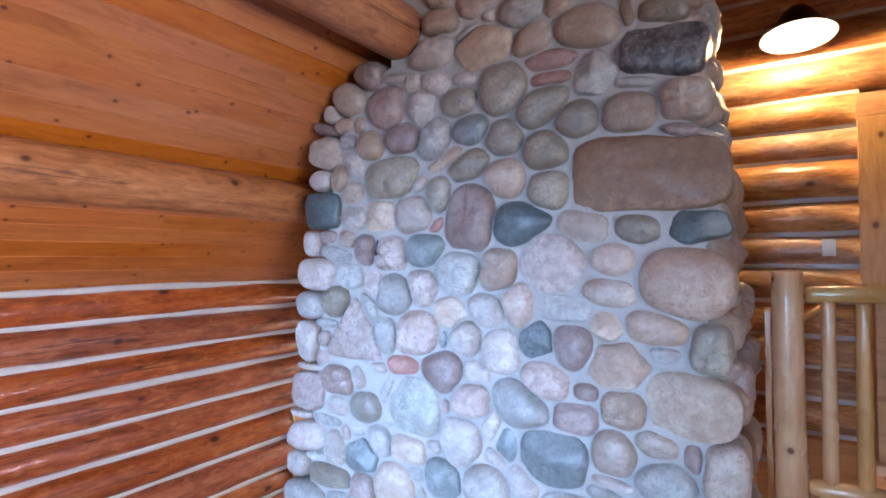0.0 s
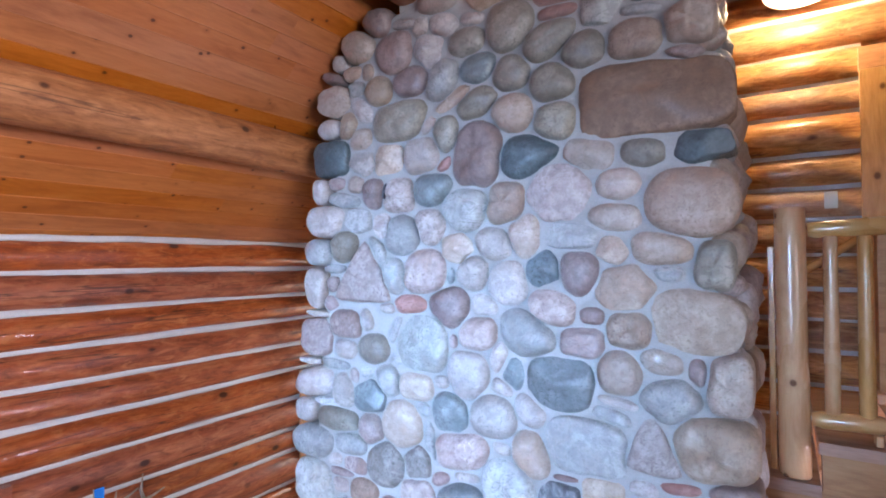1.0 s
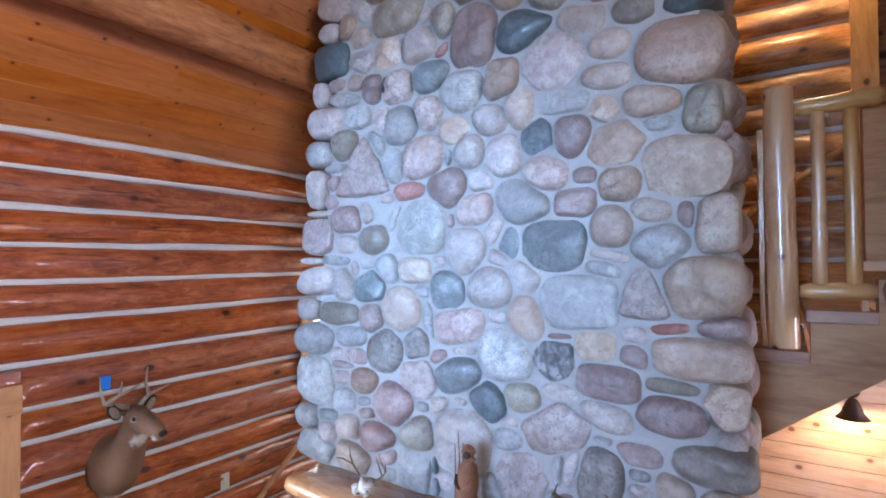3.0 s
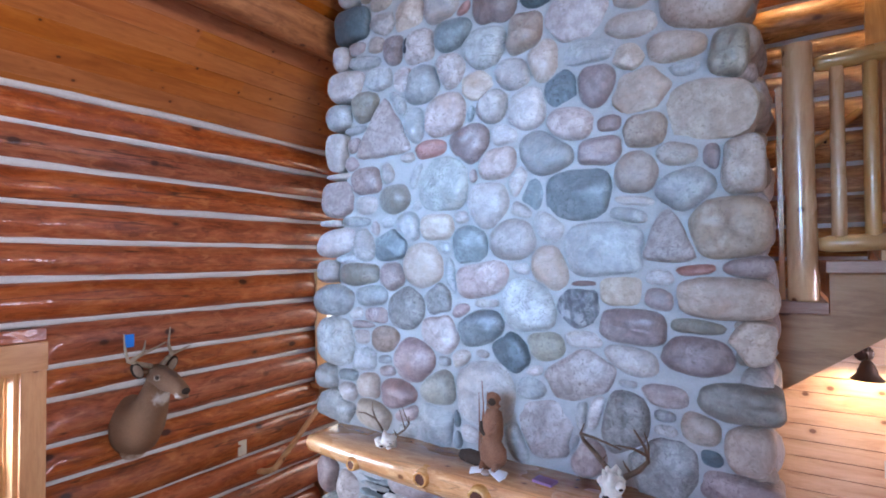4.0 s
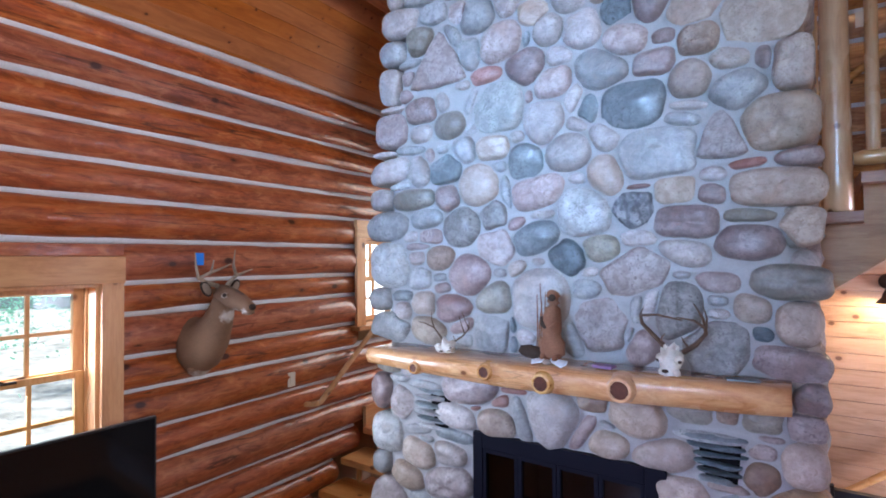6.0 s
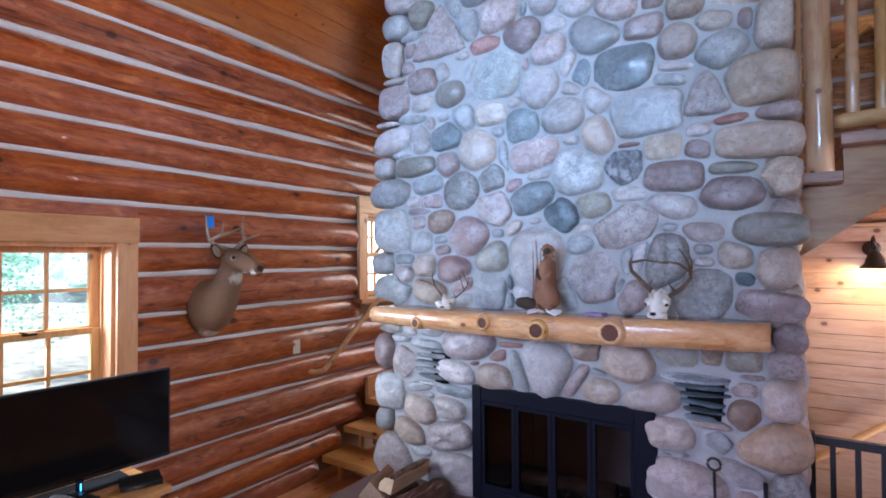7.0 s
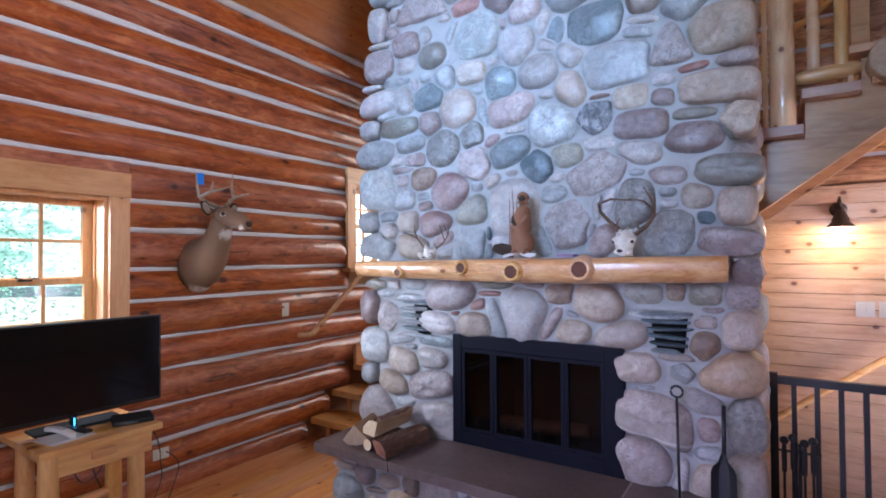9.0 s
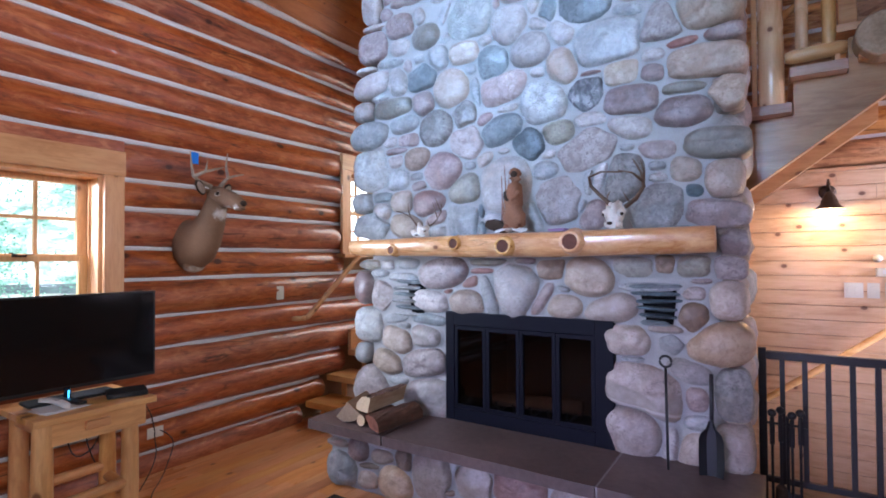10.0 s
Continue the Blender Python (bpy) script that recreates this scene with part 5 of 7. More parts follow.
for k in range(4):
    a = DX + pw * k
    bm = bmesh.new()
    zb, zt, s = z0 + 0.085, z1 - 0.081, stile
    box(bm, a + 0.001, a + s, yf + 0.006, yf + 0.034, zb, zt, 0.002)
    box(bm, a + pw - s, a + pw - 0.001, yf + 0.006, yf + 0.034, zb, zt, 0.002)
    box(bm, a + s, a + pw - s, yf + 0.0065, yf + 0.0335, zt - s, zt)
    box(bm, a + s, a + pw - s, yf + 0.0065, yf + 0.0335, zb, zb + s)
    leaf = part("door_leaf", bm, door_frame_m, doors)
    pane = part("pane", sheet_bm((a + s, yf + 0.022, zb + s), (a + pw - s, yf + 0.022, zb + s), (a + pw - s, yf + 0.022, zt - s), (a + s, yf + 0.022, zt - s)), fire_glass_m, leaf, "smoked glass")
    pane.visible_shadow = False
andiron = thing("fire_grate", "iron grate with a charred log inside the firebox", "fire grate", at=(-1.3, 2.5, 0.455))
bm = bmesh.new()
for k in range(5):
    tube_into(bm, [(-1.55 + 0.12 * k, 2.36, 0.56), (-1.55 + 0.12 * k, 2.40, 0.50), (-1.55 + 0.12 * k, 2.62, 0.50)], 0.009, 6)
for sx in (-1.53, -1.1):
    for sy in (2.42, 2.60):
        tube_into(bm, [(sx, sy, 0.452), (sx, sy, 0.5)], 0.009, 6)
part("grate", bm, black_m, andiron)
single("charred_log", log_bm((-1.62, 2.47, 0.555), (-1.02, 2.53, 0.565), 0.045, 0.05, 3), bark_y, "charred log lying on the grate", "firewood", smooth=True)

# raised hearth
hearth = thing("hearth", "raised stone hearth with a dark slate top", "hearth", at=(-1.35, 1.98, 0))
HY, HX0, HX1 = 1.845, -2.56, -0.06
part("mortar_core", box_bm(HX0, HX1, HY + 0.02, FACE + 0.02, -0.0, 0.39), mortar_m, hearth, "pale grey mortar")
part("joint", box_bm(HX0, HX1, 1.709, FACE, 0.40, 0.4475), mortar_m, hearth, "pale joint between the slabs")
for a, b in ((-2.62, -1.994), (-1.982, -0.705), (-0.692, -0.03)):
    bm = box_bm(a, b, 1.70, FACE + 0.012, 0.392, 0.452)
    bmesh.ops.subdivide_edges(bm, edges=bm.edges, cuts=5, use_grid_fill=True)
    for vtx in bm.verts:
        if vtx.co.y < 1.72:
            vtx.co.y += 0.012 * noise.noise(vtx.co * 4)
        if vtx.co.z > 0.44:
            vtx.co.z += 0.004 * noise.noise(vtx.co * 3)
    part("slab", bm, slab_m, hearth, "dark brown-grey slate slab")


def hearth_rock(x, z, w, h, tilt, kind, shape="r"):
    rock(x, z, w, h, tilt, kind, shape, "hearth")


hearth_rock(-2.443, 0.116, 0.265, 0.204, 4, "G", "b")
hearth_rock(-2.468, 0.338, 0.242, 0.042, 4, "L")
hearth_rock(-2.484, 0.275, 0.216, 0.053, 3, "T")
hearth_rock(-2.301, 0.269, 0.172, 0.168, 3, "P", "e")
hearth_rock(-2.085, 0.335, 0.201, 0.051, 1, "L")
hearth_rock(-2.104, 0.25, 0.18, 0.101, 1, "T")
hearth_rock(-1.929, 0.268, 0.128, 0.145, 4, "B", "b")
hearth_rock(-2.218, 0.176, 0.189, 0.038, 5, "B")
hearth_rock(-2.228, 0.083, 0.189, 0.11, 5, "T")
hearth_rock(-1.996, 0.118, 0.264, 0.219, -13, "Y")
hearth_rock(-1.73, 0.216, 0.274, 0.276, 5, "T", "b")
hearth_rock(-1.611, 0.148, 0.09, 0.056, 4, "B")
hearth_rock(-1.429, 0.242, 0.233, 0.238, 4, "T", "a")
hearth_rock(-1.154, 0.276, 0.303, 0.186, 5, "R", "b")
hearth_rock(-0.86, 0.20, 0.24, 0.30, 0, "T", "a")
hearth_rock(-0.60, 0.18, 0.24, 0.28, 0, "L", "b")
hearth_rock(-0.36, 0.22, 0.20, 0.24, 0, "S")
hearth_rock(-0.16, 0.18, 0.16, 0.28, 0, "G", "b")
hearth_shapes = lay("hearth", HY + 0.02, hearth)
me = mortar_skin("hearth", hearth_shapes, HY + 0.02, lambda z: (HX0, HX1), 0.0, 0.395, None)
skin = new("mortar_face", me)
skin.parent = hearth
skin.location = -hearth.location
for yy, zz, ww, hh, kk in ((1.93, 0.12, 0.16, 0.2, "L"), (2.1, 0.26, 0.16, 0.14, "P"), (2.12, 0.09, 0.18, 0.12, "T")):
    bm = rock_bm(ww, hh, 0.05, "r", int(yy * 100))
    bm.transform(pose(HX0, yy, zz, 0, 0, -90))
    part("stone", bm, STONE[kk], hearth, smooth=True)

# mantel: a half log with stubs of its branches
mantel = thing("mantel", "varnished half-log cedar mantel with cut branch stubs", "mantel shelf", at=(-1.35, 2.1, 1.54))
bm = bmesh.new()
N = 48
prev = None
for k in range(N + 1):
    f = k / N
    x = -2.49 + f * 2.27
    q = Vector((x * 1.7, 4.2, 0))
    front = 1.945 - 0.035 * math.sin(math.pi * min(1, f * 1.6)) + 0.10 * max(0, f - 0.70) / 0.30 + 0.02 * noise.noise(q)
    top = 1.650 + 0.022 * f + 0.006 * noise.noise(q * 2)
    bot = 1.545 - 0.018 * math.sin(math.pi * f) + 0.012 * noise.noise(q * 1.3 + Vector((7, 0, 0)))
    h = top - bot
    ring = [bm.verts.new((x, y, z)) for y, z in ((2.30, top), (front + 0.03, top), (front + 0.008, top - 0.012), (front, top - 0.04), (front + 0.002, bot + 0.045), (front + 0.02, bot + 0.012), (front + 0.06, bot), (2.30, bot + 0.02))]
    if prev:
        for j in range(8):
            bm.faces.new((prev[j], prev[(j + 1) % 8], ring[(j + 1) % 8], ring[j]))
    else:
        bm.faces.new(list(reversed(ring)))
    prev = ring
bm.faces.new(prev)
mant_m = wood("varnished_cedar", 0, (0.44, 0.18, 0.06), (0.66, 0.36, 0.15), (0.76, 0.48, 0.24), 0.25, 0.5, 0.7, (5.0, 8.0), False, 0.05, 0.2, 0.8, 0.5, checks=0.5)
part("half_log", bm, mant_m, mantel, smooth=True)
for x, z, r, out in ((-2.075, 1.578, 0.030, 0.014), (-1.592, 1.612, 0.036, 0.022), (-1.27, 1.590, 0.046, 0.03), (-0.885, 1.606, 0.052, 0.035)):
    f = (x + 2.49) / 2.27
    front = 1.945 - 0.035 * math.sin(math.pi * min(1, f * 1.6)) + 0.10 * max(0, f - 0.70) / 0.30
    bm = bmesh.new()
    seg = 20
    rings = []
    for yy, rr in ((front + 0.05, r * 1.50), (front + 0.004, r * 1.28), (front - out, r * 1.10), (front - out - 0.003, r * 1.03), (front - out - 0.002, r * 0.82), (front - out + 0.004, r * 0.80)):
        rings.append([bm.verts.new((x + rr * math.cos(2 * math.pi * j / seg) * (1 + 0.05 * math.sin(3 * j)), yy, z + rr * math.sin(2 * math.pi * j / seg))) for j in range(seg)])
    for a, b in zip(rings, rings[1:]):
        for j in range(seg):
            bm.faces.new((a[j], a[(j + 1) % seg], b[(j + 1) % seg], b[j]))
    stub = part("branch_stub", bm, mant_m, mantel, smooth=True)
    bm = bmesh.new()
    bmesh.ops.create_circle(bm, cap_ends=True, radius=r * 0.82, segments=20, matrix=pose(x, front - out + 0.0025, z, 90))
    part("heartwood", bm, heart_m, stub, "dark red heartwood of a cut branch")

# ---------------------------------------------------------------- windows of the west wall


def window(name, y0, y1, z0, z1, cols, rows, sashes, label, inset=0.155):
    """A wooden window in the log wall: casing, jamb, sashes with muntins, panes."""
    w = thing(name, label, "window", kind="structure", at=(WALL_X, (y0 + y1) / 2, z0))
    xo, xi = WALL_X - 0.26, WALL_X + 0.022
    c = CASE
    part("casing", box_bm(xi - 0.035, xi, y1, y1 + c, z0 - 0.02, z1, bevel=0.004), trim_z, w)
    part("casing", box_bm(xi - 0.035, xi, y0 - c, y0, z0 - 0.02, z1, bevel=0.004), trim_z, w)
    part("head_casing", box_bm(xi - 0.037, xi + 0.004, y0 - c - 0.005, y1 + c + 0.005, z1, z1 + 0.165, bevel=0.004), trim_y, w)
    part("sill", box_bm(xo, xi + 0.05, y0 - c - 0.02, y1 + c + 0.02, z0 - 0.06, z0 - 0.02, bevel=0.006), trim_y, w)
    bm = bmesh.new()
    box(bm, xo, xi - 0.036, y1 - 0.022, y1 + 0.004, z0 - 0.02, z1)
    box(bm, xo, xi - 0.036, y0 - 0.004, y0 + 0.022, z0 - 0.02, z1)
    box(bm, xo, xi - 0.036, y0 + 0.022, y1 - 0.022, z1 - 0.022, z1 + 0.004)
    box(bm, xo, xo + 0.1, y0 + 0.022, y1 - 0.022, z0 - 0.018, z0 + 0.004)
    box(bm, xo + 0.13, xo + 0.142, y1 - 0.034, y1 - 0.022, z0, z1 - 0.022)
    part("jamb", bm, trim_z, w)
    ya, yb = y0 + 0.022, y1 - 0.022
    zs = [(z0, z1 - 0.022)] if sashes == 1 else [(z0, (z0 + z1) / 2 + 0.018), ((z0 + z1) / 2 - 0.018, z1 - 0.022)]
    for k, (a, b) in enumerate(zs):
        xs = WALL_X - inset - 0.037 * k
        st = 0.058
        bm = bmesh.new()
        box(bm, xs - 0.018, xs + 0.018, ya, ya + st, a, b, 0.003)
        box(bm, xs - 0.018, xs + 0.018, yb - st, yb, a, b, 0.003)
        box(bm, xs - 0.0175, xs + 0.0175, ya + st, yb - st, b - 0.04, b, 0.003)
        box(bm, xs - 0.0175, xs + 0.0175, ya + st, yb - st, a, a + 0.045, 0.003)
        sash = part("sash", bm, trim_z, w)
        for q in range(1, cols):
            yy = ya + st + (yb - ya - 2 * st) * q / cols
            part("muntin", box_bm(xs - 0.012, xs + 0.012, yy - 0.011, yy + 0.011, a + 0.045, b - 0.04, bevel=0.003), trim_z, sash)
        for q in range(1, rows):
            zz = a + 0.045 + (b - a - 0.085) * q / rows
            part("muntin", box_bm(xs - 0.0115, xs + 0.0115, ya + st, yb - st, zz - 0.011, zz + 0.011, bevel=0.003), trim_y, sash)
        pane = part("pane", sheet_bm((xs, ya + st - 0.005, a + 0.04), (xs, yb - st + 0.005, a + 0.04), (xs, yb - st + 0.005, b - 0.035), (xs, ya + st - 0.005, b - 0.035)), pane_m, sash, "clear glass")
        pane.visible_shadow = False
    return w


window("window_1", *WIN1[:2], *WIN1[2:], 3, 2, 2, "double-hung pine window with small panes, trees outside")
window("window_2", *WIN2[:2], *WIN2[2:], 3, 2, 2, "double-hung pine window with small panes over the stair landing")

single("trim", box_bm(WALL_X - 0.13, WALL_X + 0.006, WIN1[0] - CASE - 0.004, WIN1[1] + CASE + 0.004, WIN1[3] + 0.167, 2.327, bevel=0.006), log_y, "flattened log over the window casing", "trim", kind="structure")

nw = thing("window_3", "pine window over the landing behind the chimney", "window", kind="structure", at=(-2.95, BACK_Y, NW[2]))
bm = bmesh.new()
box(bm, NW[0], NW[0] + 0.05, BACK_Y - 0.02, BACK_Y + 0.24, NW[2], NW[3])
box(bm, NW[1] - 0.05, NW[1], BACK_Y - 0.02, BACK_Y + 0.24, NW[2], NW[3])
box(bm, NW[0] + 0.05, NW[1] - 0.05, BACK_Y - 0.02, BACK_Y + 0.24, NW[3] - 0.05, NW[3])
box(bm, NW[0] + 0.05, NW[1] - 0.05, BACK_Y - 0.02, BACK_Y + 0.24, NW[2], NW[2] + 0.05)
part("frame", bm, trim_z, nw)

latch = thing("sash_lock", "small dark sash lock on the meeting rail", "sash lock", at=(WALL_X - 0.1, 0.5, 1.56))
part("lock_body", box_bm(WALL_X - 0.135, WALL_X - 0.105, 0.465, 0.535, 1.5435, 1.557, bevel=0.004), bronze_m, latch)
part("lever", tube([(WALL_X - 0.115, 0.49, 1.555), (WALL_X - 0.11, 0.45, 1.568)], 0.005, 6), bronze_m, latch)

# outdoors: ground, glowing backdrop of far foliage, two trunks
bm = bmesh.new()
bmesh.ops.create_grid(bm, x_segments=60, y_segments=60, size=60, matrix=Matrix.Translation((-64, 0, -0.6)))
for vtx in bm.verts:
    vtx.co.z += 0.5 * noise.noise(vtx.co * 0.13) + max(0, (-vtx.co.x - 8)) * 0.025
single("ground", bm, grass_m, "leaf-strewn forest floor outside the windows", "ground", kind="structure")
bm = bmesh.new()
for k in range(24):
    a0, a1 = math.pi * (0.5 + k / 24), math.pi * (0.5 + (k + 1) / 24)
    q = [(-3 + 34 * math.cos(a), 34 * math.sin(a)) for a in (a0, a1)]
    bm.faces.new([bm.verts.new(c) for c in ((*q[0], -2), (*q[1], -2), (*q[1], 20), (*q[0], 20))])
single("backdrop", bm, outdoors_m, "glowing backdrop of far woods beyond the windows", "backdrop", kind="structure")

# added glowing panel for the open sky to the north-west, covering the ground too
bm = bmesh.new()
for k in range(6):
    a0, a1 = radians(116 + 5 * k), radians(121 + 5 * k)
    q = [(-3 + 15 * math.cos(a), 15 * math.sin(a)) for a in (a0, a1)]
    bm.faces.new([bm.verts.new(c) for c in ((*q[0], -2), (*q[1], -2), (*q[1], 20), (*q[0], 20))])
single("backdrop", bm, glow("pale_sky", (0.93, 0.97, 1.0), 0.9), "glowing panel as pale open sky beyond the landing window", "backdrop", kind="structure")


def leaf_clump(n, spread, size, seed):
    rnd = random.Random(seed)
    bm = bmesh.new()
    for _ in range(n):
        c = Vector((rnd.gauss(0, 1), rnd.gauss(0, 1), rnd.gauss(0, 0.8))) * spread * 0.5
        d = Vector((rnd.uniform(-1, 1), rnd.uniform(-1, 1), rnd.uniform(-0.8, 0.3))).normalized() * size * rnd.uniform(0.6, 1.4)
        e = d.cross(Vector((rnd.uniform(-1, 1), rnd.uniform(-1, 1), rnd.uniform(-1, 1)))).normalized() * size * 0.3
        v = [bm.verts.new(p) for p in (c, c + d * 0.5 + e, c + d, c + d * 0.5 - e)]
        bm.faces.new(v)
    return bm


leaf_m = plaster("green_leaves", (0.11, 0.24, 0.18), 0.6, 20, 0.2, 0.6)
lt = leaf_m.node_tree
tl = lt.nodes.new("ShaderNodeBsdfTranslucent")
tl.inputs[0].default_value = (0.26, 0.52, 0.42, 1)
ms = lt.nodes.new("ShaderNodeMixShader")
ms.inputs[0].default_value = 0.6
lt.links.new(lt.nodes["Principled BSDF"].outputs[0], ms.inputs[1])
lt.links.new(tl.outputs[0], ms.inputs[2])
lt.links.new(ms.outputs[0], lt.nodes["Material Output"].inputs[0])
trunk_m = bark_y
for tx, ty, h, seed in ((-9.5, -1.0, 7.5, 1), (-16.5, 3.2, 8.5, 2), (-8.6, -4.2, 7.0, 3), (-14.5, 7.2, 9.0, 4), (-14.0, -2.2, 8.0, 5), (-13.4, 5.2, 6.0, 6), (-11.6, 1.9, 5.2, 7)):
    tree = thing("tree", "leafy young tree standing outside the window", "tree", "trees outside", at=(tx, ty, -0.5))
    part("trunk", tube([(tx, ty, -0.8), (tx + 0.05, ty + 0.1, 2.0), (tx - 0.1, ty, 4.5), (tx, ty - 0.1, h)], [0.06, 0.05, 0.035, 0.015], 9), trunk_m, tree, smooth=True)
    rnd = random.Random(seed)
    crown = bmesh.new()
    for k in range(26):
        a, zz = rnd.uniform(0, 6.28), rnd.uniform(0.9, h)
        reach = rnd.uniform(0.4, 1.7) * (1 - zz / h * 0.6)
        tip = Vector((tx + reach * math.cos(a), ty + reach * math.sin(a), zz + rnd.uniform(-0.2, 0.3)))
        if k < 12:
            part("limb", tube([(tx, ty, zz - 0.3), tip * 0.6 + Vector((tx, ty, zz)) * 0.4, tip], [0.03, 0.02, 0.008], 5), trunk_m, tree)
        b2 = leaf_clump(150, 0.9, 0.075, seed * 50 + k)
        b2.transform(Matrix.Translation(tip))
        me = bpy.data.meshes.new("tmp")
        b2.to_mesh(me)
        crown.from_mesh(me)
        bpy.data.meshes.remove(me)
        b2.free()
    part("crown", crown, leaf_m, tree, "loose green foliage")

# ---------------------------------------------------------------- stairs
lower = thing("lower_stair", "short open pine stair up to the landing behind the chimney", "stairs", at=(-3.2, 2.9, 0))
for k, (y, z) in enumerate(((2.63, 0.205), (2.90, 0.40), (3.19, 0.60))):
    back = y + 0.34 if k < 2 else BACK_Y
    part("tread", box_bm(WALL_X + 0.005 if k < 2 else WALL_X + 0.015, -2.62, y, back, z - 0.062, z, bevel=0.012), trim_x, lower)
    part("riser", box_bm(WALL_X + 0.16, WALL_X + 0.20, y + 0.05, y + 0.085, z - 0.197 if k else 0.002, z - 0.0625), trim_z, lower)
    part("riser_board", box_bm(WALL_X + 0.2005, -2.62, y + 0.20, y + 0.22, max(0.002, z - 0.197), z - 0.0625), dark_wall_m, lower)
part("stringer", box_bm(WALL_X + 0.012, WALL_X + 0.05, 3.20, BACK_Y - 0.1, 0.602, 0.80, bevel=0.004), trim_y, lower)

upper = thing("upper_stair", "heavy timber stair rising behind the chimney to the loft", "stairs", at=(0.0, 3.5, 2.0))
RISE, RUN = 0.215, 0.278
X0, Z0, SY = -0.160, 2.475, 3.125
bm = bmesh.new()
low = lambda x: 1.955 + (x + 0.11) * 0.735
pts = []
for k in range(-9, 3):
    xa, xb = X0 + RUN * k + 0.02, X0 + RUN * (k + 1) + 0.02
    zt = Z0 + RISE * k - 0.062
    pts += [(xa, zt), (xb, zt)]
pts.append((pts[-1][0] + 0.0, low(pts[-1][0])))
poly = pts + [(pts[0][0], low(pts[0][0]))]
poly = [(x, max(z, low(x) + 0.02) if i < len(pts) - 1 else z) for i, (x, z) in enumerate(poly)]
a = [bm.verts.new((x, SY + 0.075, z)) for x, z in poly]
b = [bm.verts.new((x, SY + 0.175, z)) for x, z in poly]
bm.faces.new(a)
bm.faces.new(list(reversed(b)))
for k in range(len(a)):
    bm.faces.new((a[k], a[(k + 1) % len(a)], b[(k + 1) % len(a)], b[k]))
part("stringer", bm, stair_x, upper, "pale sawn stringer")
bm = bmesh.new()
poly2 = [(x, z) for x, z in poly]
a = [bm.verts.new((x, BACK_Y - 0.14, z)) for x, z in poly2]
b = [bm.verts.new((x, BACK_Y - 0.05, z)) for x, z in poly2]
bm.faces.new(a)
bm.faces.new(list(reversed(b)))
for k in range(len(a)):
    bm.faces.new((a[k], a[(k + 1) % len(a)], b[(k + 1) % len(a)], b[k]))
part("stringer", bm, stair_x, upper, "pale sawn stringer")
for k in range(-9, 2):
    xa, zt = X0 + RUN * k, Z0 + RISE * k
    wide = RUN + 0.010
    part("tread", box_bm(xa, xa + wide, SY - 0.03, BACK_Y - 0.04, zt - 0.062, zt, bevel=0.006), tread_x, upper)
    part("riser", box_bm(xa + 0.03, xa + 0.055, SY + 0.176, BACK_Y - 0.141, zt - RISE + 0.001, zt - 0.0625), log_x, upper)

# newel post, rails and balusters of the loft
rail = thing("loft_railing", "peeled log newel post with round rails and balusters", "railing", at=(0.02, 3.2, 2.48))
part("newel_post", log_bm((0.025, 3.19, Z0 + 0.001), (0.018, 3.19, 3.862), 0.072, 0.069, 5, seg=24, wob=0.02, cap=0.008), peeled_z, rail, smooth=True)
part("back_board", box_bm(-0.085, -0.055, 3.215, 3.32, Z0 + 0.001, 3.66, bevel=0.004), trim_z, rail, "pale sawn board")
part("top_rail", log_bm((0.095, 3.20, 3.742), (0.455, 3.20, 3.758), 0.043, 0.046, 8, seg=18, wob=0.04, cap=0.03), peeled_x, rail, smooth=True)
part("bottom_rail", log_bm((0.098, 3.19, 2.778), (0.412, 3.19, 2.790), 0.044, 0.046, 9, seg=18, wob=0.04, cap=0.045), peeled_x, rail, smooth=True)
for x, s in ((0.184, 1), (0.322, 2)):
    part("baluster", log_bm((x, 3.19, 2.815), (x + 0.002, 3.195, 3.71), 0.035, 0.031, 20 + s, seg=16, wob=0.04, cap=0.01), peeled_z, rail, smooth=True)
part("rail_block", box_bm(0.345, 0.375, 3.15, 3.23, Z0 + RISE + 0.001, 2.742, bevel=0.003), trim_z, rail)

# loft edge: floor, beam ends, corner post
loft = thing("loft_floor", "plank loft floor on log beams", "loft", kind="structure", at=(2.3, 3.8, 2.8))
part("deck", box_bm(0.46, EAST, 3.16, BACK_Y + 0.05, Z0 + 2 * RISE - 0.06, Z0 + 2 * RISE - 0.02, bevel=0.004), trim_x, loft)
part("fascia", box_bm(0.455, EAST, 3.13, 3.158, Z0 + RISE - 0.02, Z0 + 2 * RISE - 0.02, bevel=0.004), log_x, loft, "red-brown stained board")
part("beam_log", log_bm((0.565, 3.04, 2.785), (0.565, BACK_Y, 2.785), 0.13, 0.135, 31, seg=26, wob=0.03, cap=0.01), wood("beam_end", 1, (0.30, 0.2, 0.1), (0.52, 0.38, 0.22), (0.6, 0.46, 0.3), 0.6), loft, "pale log beam end", smooth=False)
post = thing("loft_post", "square sawn post at the loft edge", "post", at=(0.47, 3.3, 2.88))
part("shaft", box_bm(0.375, 0.47, 3.26, 3.36, Z0 + 2 * RISE - 0.019, 3.74, bevel=0.006), stair_x, post)
part("foot", box_bm(0.36, 0.52, 3.20, 3.40, Z0 + 2 * RISE - 0.0195, Z0 + 2 * RISE + 0.03, bevel=0.006), trim_x, post)

